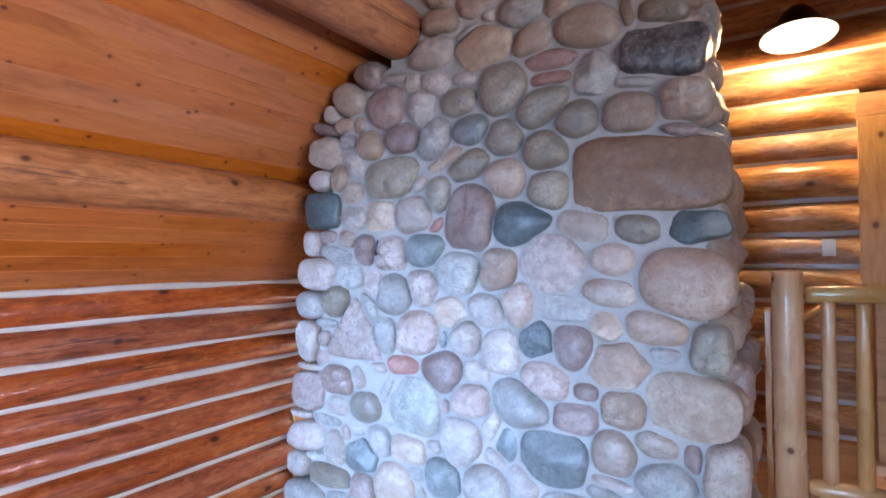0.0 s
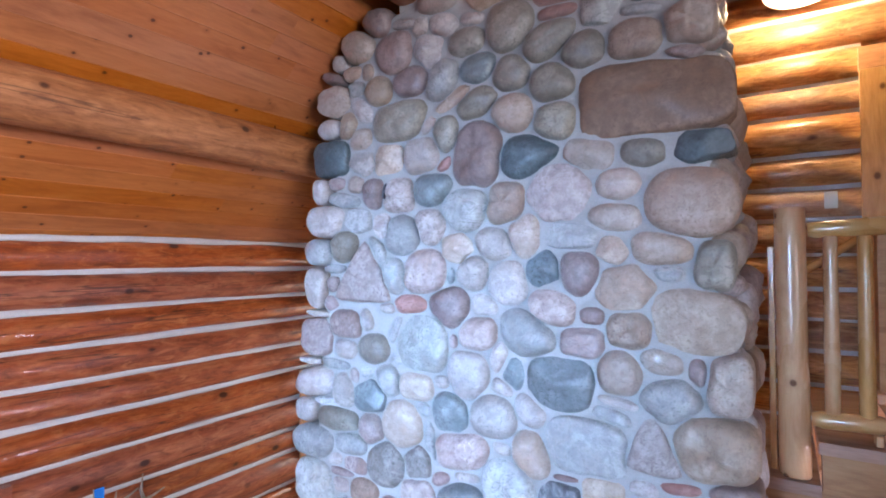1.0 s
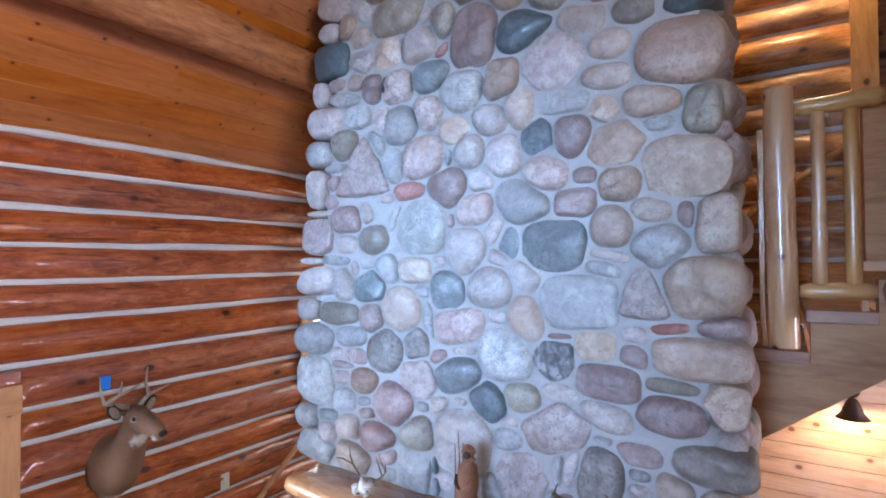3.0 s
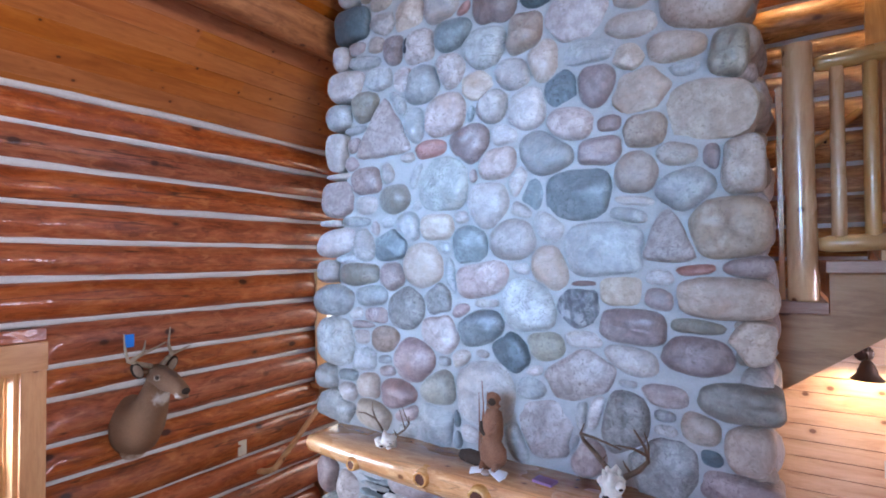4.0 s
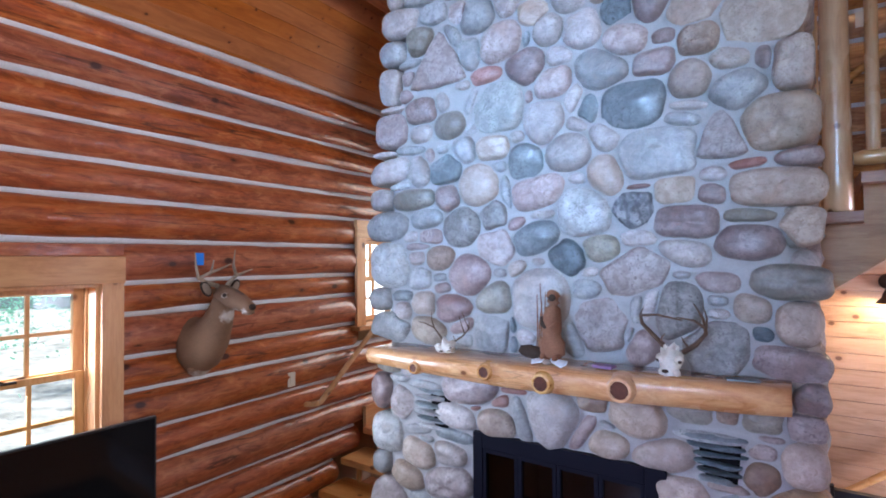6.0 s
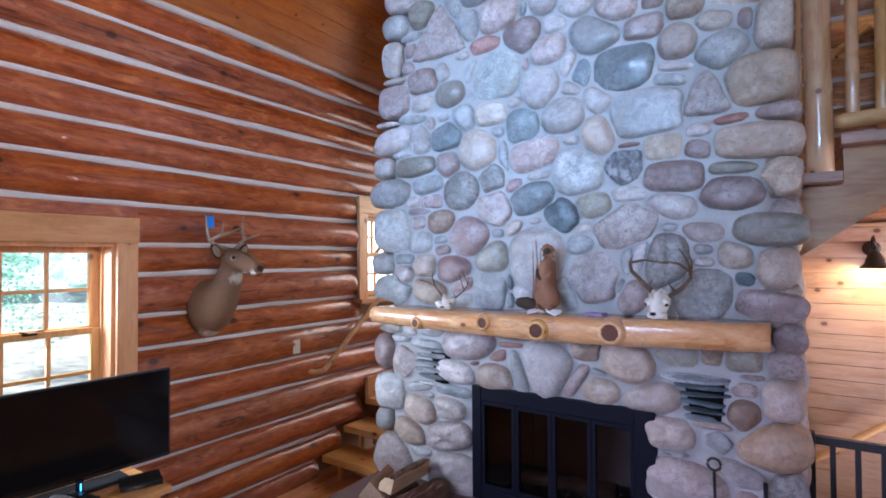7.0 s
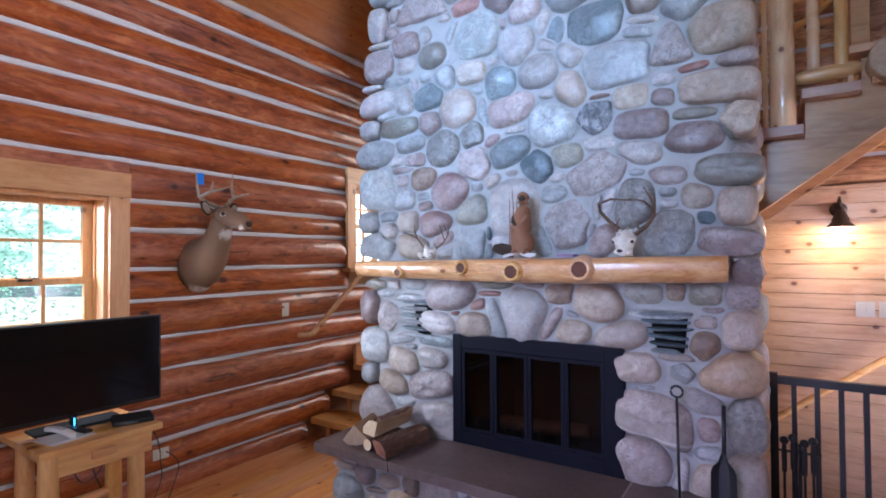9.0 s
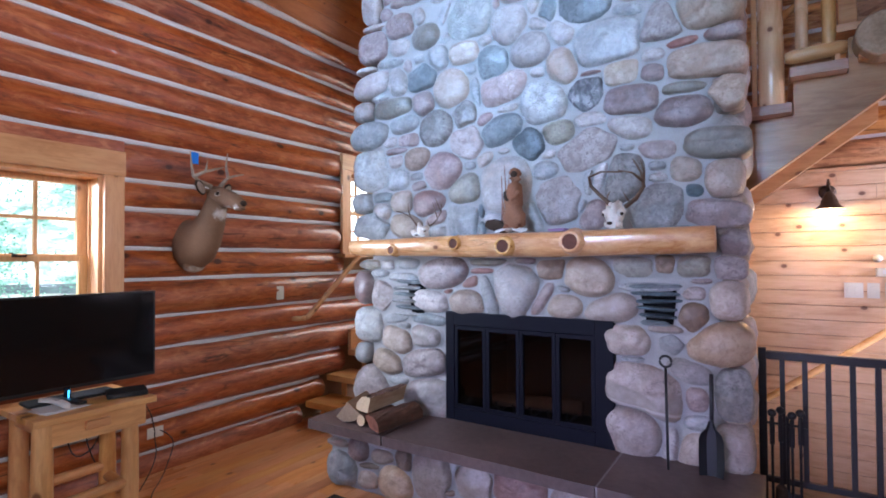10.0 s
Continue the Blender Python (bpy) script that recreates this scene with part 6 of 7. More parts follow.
# door to the upper room
door = thing("door_1", "open doorway with broad pine casing on the loft", "doorway", kind="structure", at=(1.0, BACK_Y, DOOR[2]))
part("casing", box_bm(DOOR[0] - 0.15, DOOR[0], BACK_Y - 0.03, BACK_Y + 0.02, DOOR[2], DOOR[3], bevel=0.005), trim_z, door)
part("casing", box_bm(DOOR[1], DOOR[1] + 0.15, BACK_Y - 0.03, BACK_Y + 0.02, DOOR[2], DOOR[3], bevel=0.005), trim_z, door)
part("head_casing", box_bm(DOOR[0] - 0.155, DOOR[1] + 0.155, BACK_Y - 0.032, BACK_Y + 0.02, DOOR[3], DOOR[3] + 0.155, bevel=0.005), trim_x, door)
bm = bmesh.new()
box(bm, DOOR[0] - 0.02, DOOR[0], BACK_Y + 0.021, BACK_Y + 0.3, DOOR[2], DOOR[3])
box(bm, DOOR[1], DOOR[1] + 0.02, BACK_Y + 0.021, BACK_Y + 0.3, DOOR[2], DOOR[3])
part("jamb", bm, trim_z, door)
part("door_leaf", box_bm(DOOR[0] + 0.004, DOOR[1] - 0.004, BACK_Y + 0.2, BACK_Y + 0.24, DOOR[2] + 0.005, DOOR[3] - 0.004, bevel=0.004), log_x, door, "dark stained door leaf")

# handrails
hr = thing("stair_handrail", "slim round pine handrail on the log wall", "handrail", at=(WALL_X, 2.9, 1.2))
part("rail", tube([(WALL_X + 0.07, 2.575, 0.985), (WALL_X + 0.075, 2.60, 0.99), (WALL_X + 0.085, 3.38, 1.62), (WALL_X + 0.085, 4.1, 2.2)], 0.024, 12), peeled_y, hr, smooth=True)
part("return", tube([(WALL_X - 0.05, 2.50, 0.978), (WALL_X + 0.03, 2.53, 0.978), (WALL_X + 0.075, 2.575, 0.985)], 0.023, 12), peeled_y, hr, smooth=True)
for yy, zz in ((3.0, 1.313), (3.9, 2.04)):
    part("bracket", tube([(WALL_X - 0.04, yy, zz - 0.06), (WALL_X + 0.05, yy, zz - 0.05), (WALL_X + 0.08, yy, zz - 0.015)], 0.008, 8), bronze_m, hr)
hr = thing("basement_handrail", "slim pine handrail on the panelled wall", "handrail", at=(0.3, BACK_Y, 0.5))
part("rail", tube([(-2.0, BACK_Y - 0.06, -1.19), (1.5, BACK_Y - 0.06, 1.56)], 0.026, 12), peeled_x, hr, smooth=True)
for xx in (-0.9, 0.9):
    part("bracket", tube([(xx, BACK_Y + 0.035, 0.385 + xx * 0.786 - 0.05), (xx, BACK_Y - 0.05, 0.385 + xx * 0.786 - 0.05), (xx, BACK_Y - 0.06, 0.385 + xx * 0.786 - 0.02)], 0.008, 8), bronze_m, hr)
hr = thing("loft_handrail", "slim pine handrail rising along the upper log wall", "handrail", at=(0.3, BACK_Y - 0.05, 3.4))
part("rail", tube([(-1.6, BACK_Y - 0.05, 2.25), (0.40, BACK_Y - 0.05, 3.72)], 0.028, 12), peeled_x, hr, smooth=True)
for xx in (-0.7, 0.2):
    part("bracket", tube([(xx, BACK_Y + 0.03, 2.25 + (xx + 1.6) * 0.735 - 0.06), (xx, BACK_Y - 0.05, 2.25 + (xx + 1.6) * 0.735 - 0.01)], 0.009, 8), bronze_m, hr)

# black guard rail round the stairwell
guard = thing("stairwell_guard", "black iron guard rail with square bars", "railing", at=(0.5, 3.06, 0))
GY = 3.06
part("end_post", box_bm(-0.074, -0.0305, GY - 0.022, GY + 0.022, 0.0, 0.957, bevel=0.003), black_m, guard)
part("top_rail", box_bm(-0.0305, 1.75, GY - 0.022, GY + 0.022, 0.890, 0.938, bevel=0.003), black_m, guard)
part("bottom_rail", box_bm(-0.0305, 1.75, GY - 0.014, GY + 0.014, 0.137, 0.172, bevel=0.002), black_m, guard)
for k in range(15):
    x = 0.051 + 0.1133 * k
    part("bar", box_bm(x - 0.0135, x + 0.0135, GY - 0.0125, GY + 0.0125, 0.1715, 0.8905), black_m, guard)
part("end_post", box_bm(1.7505, 1.79, GY - 0.022, GY + 0.022, 0.0, 0.957, bevel=0.003), black_m, guard)

# ---------------------------------------------------------------- lamps


lamp_inside_m = material("white_enamel", (0.85, 0.84, 0.80), 0.4)


def barn_lamp(at, power, out, label, tilt=0.0, size=1.0):
    """A bell-shaded wall lamp on a short arm; 'at' is the middle of the shade's rim."""
    x, y, z = at
    lamp = thing("wall_lamp", label, "wall lamp", "barn lamps", at=at)
    prof = [(0.022, 0.145), (0.030, 0.140), (0.052, 0.105), (0.058, 0.085), (0.066, 0.075), (0.072, 0.045), (0.110, 0.006), (0.116, 0.0), (0.112, 0.0), (0.106, 0.006), (0.068, 0.044), (0.05, 0.075), (0.02, 0.13)]
    bm = lathe([(r * size, z * (size + 1) / 2) for r, z in prof], 32)
    bm.transform(Matrix.Translation(at) @ pose(0, 0, 0, tilt))
    bmesh.ops.recalc_face_normals(bm, faces=bm.faces)
    for f in bm.faces:
        f.material_index = 1 if f.index // 32 >= 8 else 0
    part("shade", bm, [bronze_m, lamp_inside_m], lamp, "dark bronze bell shade, white inside", smooth=True)
    part("arm", tube([(x, y, z + 0.14), (x, y, z + 0.20), (x, y + out * 0.3, z + 0.235), (x, y + out * 0.7, z + 0.22), (x, y + out, z + 0.15)], 0.009, 10), bronze_m, lamp, smooth=True)
    bm = lathe([(0.001, 0), (0.055, 0), (0.058, 0.008), (0.045, 0.02), (0.001, 0.022)], 24)
    bm.transform(Matrix.Translation((x, y + out + 0.012, z + 0.15)) @ pose(0, 0, 0, 90))
    part("wall_plate", bm, bronze_m, lamp, smooth=True)
    bm = bmesh.new()
    bmesh.ops.create_uvsphere(bm, u_segments=16, v_segments=10, radius=0.032 * size, matrix=Matrix.Translation((x, y, z + 0.03)))
    part("bulb", bm, bulb_m, lamp, "glowing bulb", smooth=True)
    b = bulb("lamp_light", (x, y, z - 0.012), power, WARM, 0.03 * size)
    return lamp


barn_lamp((0.39, 4.25, 1.888), 2.8, BACK_Y + 0.015 - 4.25, "dark bronze barn lamp glowing on the pine panelling", 0.0, 0.82)
barn_lamp((0.11, 4.10, 5.39), 28, BACK_Y - 0.005 - 4.10, "wide barn lamp glowing high on the log wall", -8, 1.9)


# ---------------------------------------------------------------- plates and switches
def plate(name, at, w, h, axis, toggles, label, depth=0.007, mat=white_m):
    p = thing(name, label, "switch" if "switch" in name else "outlet", at=at)
    x, y, z = at

    def slab(u0, u1, v0, v1, d0, d1):
        if axis == "x":
            return box_bm(x + d0, x + d1, y + u0, y + u1, z + v0, z + v1, bevel=0.0015)
        return box_bm(x + u0, x + u1, y - d1, y - d0, z + v0, z + v1, bevel=0.0015)

    part("cover", slab(-w / 2, w / 2, -h / 2, h / 2, 0, depth), mat, p)
    for k in range(toggles):
        c = (k - (toggles - 1) / 2) * 0.046
        part("rocker", slab(c - 0.0165, c + 0.0165, -0.033, 0.033, depth, depth + 0.004), mat, p)
    return p


plate("light_switch", (WALL_X + 0.002, 2.34, 1.225), 0.075, 0.118, "x", 1, "ivory light switch plate on a flattened log")
plate("wall_outlet", (WALL_X + 0.002, 1.25, 0.306), 0.112, 0.074, "x", 2, "ivory double wall outlet with a cord plugged in")
plate("light_switch", (0.545, BACK_Y + 0.03, 1.255), 0.118, 0.118, "y", 2, "ivory double light switch on pine panelling")
plate("light_switch", (0.665, BACK_Y + 0.03, 1.255), 0.075, 0.118, "y", 1, "single ivory light switch on pine panelling")
plate("light_switch", (0.795, BACK_Y + 0.03, 1.26), 0.118, 0.118, "y", 2, "ivory switch plate beside a thermostat")
plate("light_switch", (0.268, BACK_Y - 0.012, 4.0), 0.075, 0.118, "y", 1, "ivory switch high on the upper log wall")
thermo = thing("thermostat", "white thermostat on the pine panelling", "thermostat", at=(0.75, BACK_Y + 0.03, 1.40))
part("case", box_bm(0.68, 0.84, BACK_Y + 0.002, BACK_Y + 0.03, 1.365, 1.43, bevel=0.005), white_m, thermo)
part("screen", box_bm(0.72, 0.80, BACK_Y, BACK_Y + 0.0018, 1.385, 1.415), paper_m, thermo)
knob = thing("wall_sensor", "small round white sensor on the panelling", "sensor", at=(0.695, BACK_Y + 0.03, 1.505))
bm = lathe([(0.001, 0.03), (0.022, 0.028), (0.03, 0.015), (0.032, 0)], 20)
bm.transform(Matrix.Translation((0.695, BACK_Y + 0.03, 1.505)) @ pose(0, 0, 0, 90))
part("dome", bm, white_m, knob, smooth=True)

# ---------------------------------------------------------------- television and its stand
stand = thing("log_tv_stand", "small honey-pine log table with a drawer", "table", at=(-3.23, 0.59, 0))
TX0, TX1, TY0, TY1, TZ = -3.50, -2.97, 0.30, 0.885, 0.745
for k in range(5):
    w = (TX1 - TX0) / 5
    part("top_board", box_bm(TX0 + w * k + 0.0006, TX0 + w * (k + 1) - 0.0006, TY0, TY1, TZ - 0.034, TZ, bevel=0.004), table_y, stand)
LEGS = ((-3.43, 0.392, 0.047), (-3.43, 0.828, 0.046), (-3.038, 0.358, 0.050), (-3.083, 0.790, 0.046))
for k, (x, y, r) in enumerate(LEGS):
    part("leg", log_bm((x, y, 0.002), (x, y, TZ - 0.0345), r * 1.04, r * 0.88, 61 + k, seg=18, wob=0.07, cap=0.008), table_z, stand, smooth=True)
part("drawer_front", box_bm(-3.032, -3.006, 0.378, 0.842, TZ - 0.152, TZ - 0.0345, bevel=0.004), table_y, stand)
part("apron", box_bm(-3.46, -3.44, 0.40, 0.80, TZ - 0.15, TZ - 0.0345, bevel=0.004), table_y, stand)
for y in (0.372, 0.805):
    part("apron", box_bm(-3.43, -3.0325, y - 0.012, y + 0.012, TZ - 0.105, TZ - 0.0345, bevel=0.004), table_x, stand)
bm = box_bm(-3.0055, -2.976, 0.530, 0.648, TZ - 0.102, TZ - 0.060, bevel=0.006)
part("drawer_pull", bm, table_y, stand)
for a, b in ((0, 1), (2, 3)):
    part("stretcher", log_bm((LEGS[a][0], LEGS[a][1], 0.275), (LEGS[b][0], LEGS[b][1], 0.275), 0.03, 0.03, 67 + a, seg=12, wob=0.07), table_y, stand, smooth=True)
for a, b in ((0, 2), (1, 3)):
    part("stretcher", log_bm((LEGS[a][0], LEGS[a][1], 0.215), (LEGS[b][0], LEGS[b][1], 0.215), 0.03, 0.03, 66 + a, seg=12, wob=0.07), table_x, stand, smooth=True)

tv = thing("television", "flat black television on a table stand, switched off", "television")
bm = box_bm(-0.022, 0.012, -0.45, 0.45, 0.062, 0.585, bevel=0.006)
part("casing", bm, tv_shell_m, tv)
bm = box_bm(-0.055, -0.0222, -0.28, 0.28, 0.12, 0.42, bevel=0.012)
part("back_cover", bm, tv_shell_m, tv)
part("screen", box_bm(0.0121, 0.0135, -0.438, 0.438, 0.083, 0.574), tv_screen_m, tv, "dark glossy screen")
part("neck", lathe([(0.001, 0.0), (0.018, 0.0), (0.017, 0.062), (0.001, 0.062)], 20, (0.016, -0.020, 0.0159)), material("black_chrome", (0.03, 0.05, 0.09), 0.12, 0.9), tv, "glossy round neck", smooth=False)
part("light", box_bm(0.0330, 0.0350, -0.0235, -0.0165, 0.022, 0.061), led_m, tv, "lit blue indicator")
part("base", box_bm(-0.115, 0.045, -0.20, 0.225, 0.0, 0.0158, bevel=0.005), material("matt_black_plastic", (0.018, 0.019, 0.021), 0.75, spec=0.15), tv, "flat black base plate")
tv.matrix_basis = pose(-3.285, 0.575, TZ + 0.001, 0, 0, -2.5)
dvd = thing("media_player", "low black media player box", "media player", at=(-3.12, 0.80, TZ))
dvd.matrix_basis = pose(-3.140, 0.800, TZ, 0, 0, -20)
for nm, bm, mm in (("case", box_bm(-0.08, 0.08, -0.10, 0.10, 0.001, 0.030, bevel=0.005), bpy.data.materials["matt_black_plastic"]), ("display", box_bm(0.0801, 0.082, -0.07, 0.02, 0.009, 0.021), material("grey_display", (0.03, 0.035, 0.045), 0.2))):
    ob = new(nm, finish(nm, bm, mm))
    ob.parent = dvd
book = thing("paper_stack", "white leaflets lying under a remote control", "papers")
part("sheet", box_bm(-0.085, 0.085, -0.105, 0.105, 0.001, 0.004), paper_m, book)
bm = box_bm(-0.082, 0.078, -0.10, 0.095, 0.0045, 0.008)
bm.transform(pose(0, 0, 0, 0, 0, -14))
part("sheet", bm, paper_m, book)
book.matrix_basis = pose(-3.142, 0.470, TZ, 0, 0, 8)
rem = thing("remote_control", "white arched remote control with grey keys", "remote control")
grey_key_m = material("grey_key", (0.3, 0.3, 0.32), 0.5)


def arch(y):
    return 0.014 - 1.6 * y * y


bm = bmesh.new()
prev = None
for k in range(15):      # a shell bent along its length, its ends touching the paper
    y = -0.095 + 0.19 * k / 14
    w = 0.025 * (1 - (abs(y) / 0.1) ** 8)
    ring = [bm.verts.new((w * a, y, arch(y) + h)) for a, h in ((-1, 0.004), (-0.8, 0.0), (0.8, 0.0), (1, 0.004), (0.95, 0.016), (0.6, 0.020), (-0.6, 0.020), (-0.95, 0.016))]
    if prev:
        for a in range(8):
            bm.faces.new((prev[a], prev[(a + 1) % 8], ring[(a + 1) % 8], ring[a]))
    else:
        bm.faces.new(ring)
    prev = ring
bm.faces.new(list(reversed(prev)))
part("body", bm, paper_m, rem, smooth=True)
for r in range(5):
    for c in range(3):
        y = -0.06 + r * 0.02
        part("key", box_bm(-0.014 + c * 0.011, -0.006 + c * 0.011, y, y + 0.010, arch(y) + 0.0165, arch(y) + 0.022), grey_key_m, rem)
rem.matrix_basis = pose(-3.155, 0.450, TZ + 0.0205, -7, 0, -70)
rem2 = thing("remote_control", "slim black remote control", "remote control")
part("body", box_bm(-0.022, 0.022, -0.10, 0.10, 0, 0.017, bevel=0.006), tv_shell_m, rem2)
rem2.matrix_basis = pose(-3.190, 0.540, TZ + 0.0084, 0, 0, -78)

# cords from the table down to the outlet and floor
for label, pts in (("black power cord hanging from the table to the outlet", [(-3.42, 0.90, 0.70), (-3.50, 1.00, 0.66), (-3.58, 1.124, 0.56), (-3.58, 1.17, 0.47), (-3.60, 1.196, 0.40), (-3.655, 1.235, 0.322)]),
                   ("black cord trailing from the outlet down to the floor", [(-3.655, 1.235, 0.310), (-3.60, 1.205, 0.29), (-3.58, 1.212, 0.20), (-3.57, 1.18, 0.11), (-3.52, 1.09, 0.03), (-3.40, 0.97, 0.006), (-3.25, 0.9, 0.006)]),
                   ("black cord looping from the outlet to the floor", [(-3.655, 1.275, 0.318), (-3.60, 1.31, 0.290), (-3.58, 1.335, 0.22), (-3.57, 1.29, 0.12), (-3.50, 1.20, 0.03), (-3.38, 1.06, 0.006), (-3.2, 0.97, 0.006)]),
                   ("black cord looping under the table", [(-3.47, 0.62, 0.70), (-3.46, 0.625, 0.50), (-3.45, 0.64, 0.41), (-3.45, 0.67, 0.365), (-3.45, 0.71, 0.362), (-3.46, 0.78, 0.40), (-3.50, 0.86, 0.55)]),
                   ("black cord hanging behind the table's drawer", [(-3.47, 0.71, 0.70), (-3.45, 0.72, 0.46), (-3.45, 0.746, 0.37), (-3.45, 0.777, 0.285), (-3.46, 0.80, 0.255)])):
    cu = bpy.data.curves.new("cord", "CURVE")
    cu.dimensions, cu.bevel_depth, cu.bevel_resolution = "3D", 0.0038, 2
    sp = cu.splines.new("NURBS")
    sp.points.add(len(pts) - 1)
    for q, p in zip(sp.points, pts):
        q.co = (*p, 1)
    sp.use_endpoint_u, sp.order_u = True, 3
    cu.materials.append(tv_shell_m)
    tagged(new("power_cord", cu), label, "cord", "cords")


# ---------------------------------------------------------------- trophies (plain still shapes)
def blob_into(bm, stations, seg=18, rough=0.03, seed=0.0):
    tube_into(bm, [s[0] for s in stations], [s[1] for s in stations], seg)
    for v in bm.verts:
        v.co += v.co.normalized() * rough * 0.1 * noise.noise(v.co * 25 + Vector((seed, 0, 0)))
    return bm


def merge(pieces):
    """Join (bmesh, material slot) pairs into one bmesh."""
    out = bmesh.new()
    for b, slot in pieces:
        for f in b.faces:
            f.material_index = slot
        me = bpy.data.meshes.new("tmp")
        b.to_mesh(me)
        out.from_mesh(me)
        bpy.data.meshes.remove(me)
        b.free()
    return out


def lump(at, size, turn=(0, 0, 0)):
    b = bmesh.new()
    bmesh.ops.create_uvsphere(b, u_segments=16, v_segments=12, radius=1, matrix=pose(*at, *turn) @ Matrix.Diagonal((*size, 1)))
    return b


def marked_fur(name, base, marks):
    """Short fur with soft-edged markings: each a centre, a radius and a colour."""
    m = plaster(name, base, 0.9, 140, 0.9, 0.3)
    nt = m.node_tree
    b = nt.nodes["Principled BSDF"]
    col = b.inputs["Base Color"].links[0].from_socket
    tc = nt.nodes.new("ShaderNodeTexCoord")
    wander = noise_tex(nt, tc.outputs["Object"], 28.0, 3, 0.6)
    for at, size, colour in marks:
        gap = nt.nodes.new("ShaderNodeVectorMath")
        gap.operation = "SUBTRACT"
        gap.inputs[1].default_value = at
        nt.links.new(tc.outputs["Object"], gap.inputs[0])
        by = nt.nodes.new("ShaderNodeVectorMath")
        by.operation = "DIVIDE"
        by.inputs[1].default_value = size
        nt.links.new(gap.outputs[0], by.inputs[0])
        far = nt.nodes.new("ShaderNodeVectorMath")
        far.operation = "LENGTH"
        nt.links.new(by.outputs[0], far.inputs[0])
        edge = nt.nodes.new("ShaderNodeMath")
        edge.operation = "MULTIPLY_ADD"
        edge.inputs[1].default_value = 0.7
        nt.links.new(wander, edge.inputs[0])
        nt.links.new(far.outputs["Value"], edge.inputs[2])
        col = mix(nt, ramp(nt, edge.outputs[0], [(0.72, (0.9, 0.9, 0.9)), (1.0, (0.0, 0.0, 0.0))]), col, colour)
    nt.links.new(col, b.inputs["Base Color"])
    return m


def deer_mount():
    """Shoulder mount: the wall at x = 0, the head looking out along +x."""
    pcs = []
    b = bmesh.new()
    blob_into(b, [((0.0, 0.0, 0.0), (0.135, 0.195)), ((0.05, 0.0, 0.005), (0.14, 0.20)), ((0.12, 0.0, 0.03), (0.13, 0.185)), ((0.19, 0.0, 0.09), (0.11, 0.15)), ((0.245, 0.0, 0.17), (0.092, 0.115)), ((0.285, 0.0, 0.26), (0.080, 0.092)), ((0.315, 0.0, 0.335), (0.07, 0.075))], 24, 0.06)
    pcs.append((b, 0))
    b = bmesh.new()
    blob_into(b, [((0.245, 0, 0.365), (0.03, 0.035)), ((0.275, 0, 0.365), (0.064, 0.066)), ((0.335, 0, 0.350), (0.072, 0.066)), ((0.40, 0, 0.334), (0.062, 0.068)), ((0.46, 0, 0.318), (0.052, 0.060)), ((0.515, 0, 0.296), (0.044, 0.050)), ((0.552, 0, 0.280), (0.041, 0.042)), ((0.572, 0, 0.273), (0.026, 0.026))], 20, 0.03)
    pcs.append((b, 0))
    pcs.append((lump((0.574, 0, 0.288), (0.018, 0.028, 0.020)), 2))
    pcs.append((lump((0.535, 0, 0.252), (0.046, 0.038, 0.018)), 0))
    pcs.append((lump((0.540, 0, 0.277), (0.018, 0.0435, 0.038), (0, 25, 0)), 0))
    pcs.append((lump((0.085, -0.02, -0.150), (0.06, 0.085, 0.052)), 0))
    for sd in (1, -1):
        c = Vector((0.285, 0.050 * sd, 0.385))
        b = bmesh.new()
        tube_into(b, [c, c + Vector((-0.004, 0.03 * sd, 0.008)), c + Vector((-0.006, 0.055 * sd, 0.016))], [0.018, 0.015, 0.012], 10)
        pcs.append((b, 0))
        pcs.append((lump((0.283, (0.122 if sd < 0 else 0.105) * sd, 0.407), (0.013, 0.036, 0.060), (-34 * sd, 0, 0)), 2))
        pcs.append((lump((0.291, (0.122 if sd < 0 else 0.105) * sd, 0.405), (0.010, 0.026, 0.047), (-34 * sd, 0, 0)), 4))
        pcs.append((lump((0.385, 0.052 * sd, 0.360), (0.028, 0.0145, 0.020)), 0))
        pcs.append((lump((0.386, 0.058 * sd, 0.362), (0.020, 0.014, 0.0145)), 2))
    pcs.append((lump((0.33, 0, 0.402), (0.055, 0.045, 0.022), (0, 12, 0)), 0))
    pcs.append((lump((0.560, 0, 0.250), (0.020, 0.026, 0.009)), 2))
    # antlers: beams and tines
    for pts, r0, r1 in (([(0.30, -0.04, 0.42), (0.27, -0.12, 0.45), (0.30, -0.19, 0.478), (0.305, -0.21, 0.55), (0.30, -0.215, 0.645)], 0.017, 0.004), ([(0.30, -0.185, 0.474), (0.33, -0.12, 0.515), (0.345, -0.05, 0.54), (0.335, 0.03, 0.567)], 0.014, 0.004), ([(0.33, -0.115, 0.52), (0.33, -0.10, 0.595)], 0.010, 0.003),
                        ([(0.31, 0.02, 0.42), (0.33, 0.035, 0.455), (0.37, 0.05, 0.492), (0.39, 0.10, 0.512), (0.39, 0.165, 0.53)], 0.017, 0.004), ([(0.37, 0.045, 0.49), (0.375, 0.02, 0.56), (0.38, 0.028, 0.665)], 0.013, 0.004)):
        b = bmesh.new()
        n = len(pts)
        tube_into(b, pts, [r0 + (r1 - r0) * (k / (n - 1)) ** 1.2 for k in range(n)], 9)
        pcs.append((b, 3))
    return single("deer_trophy", merge(pcs), [deer_fur_m, fur_pale_m, fur_and_hollow_dark_m, antler_pale_m, fur_mid_m], "mounted brown deer head trophy with pale antlers on the log wall", "trophy", smooth=True)


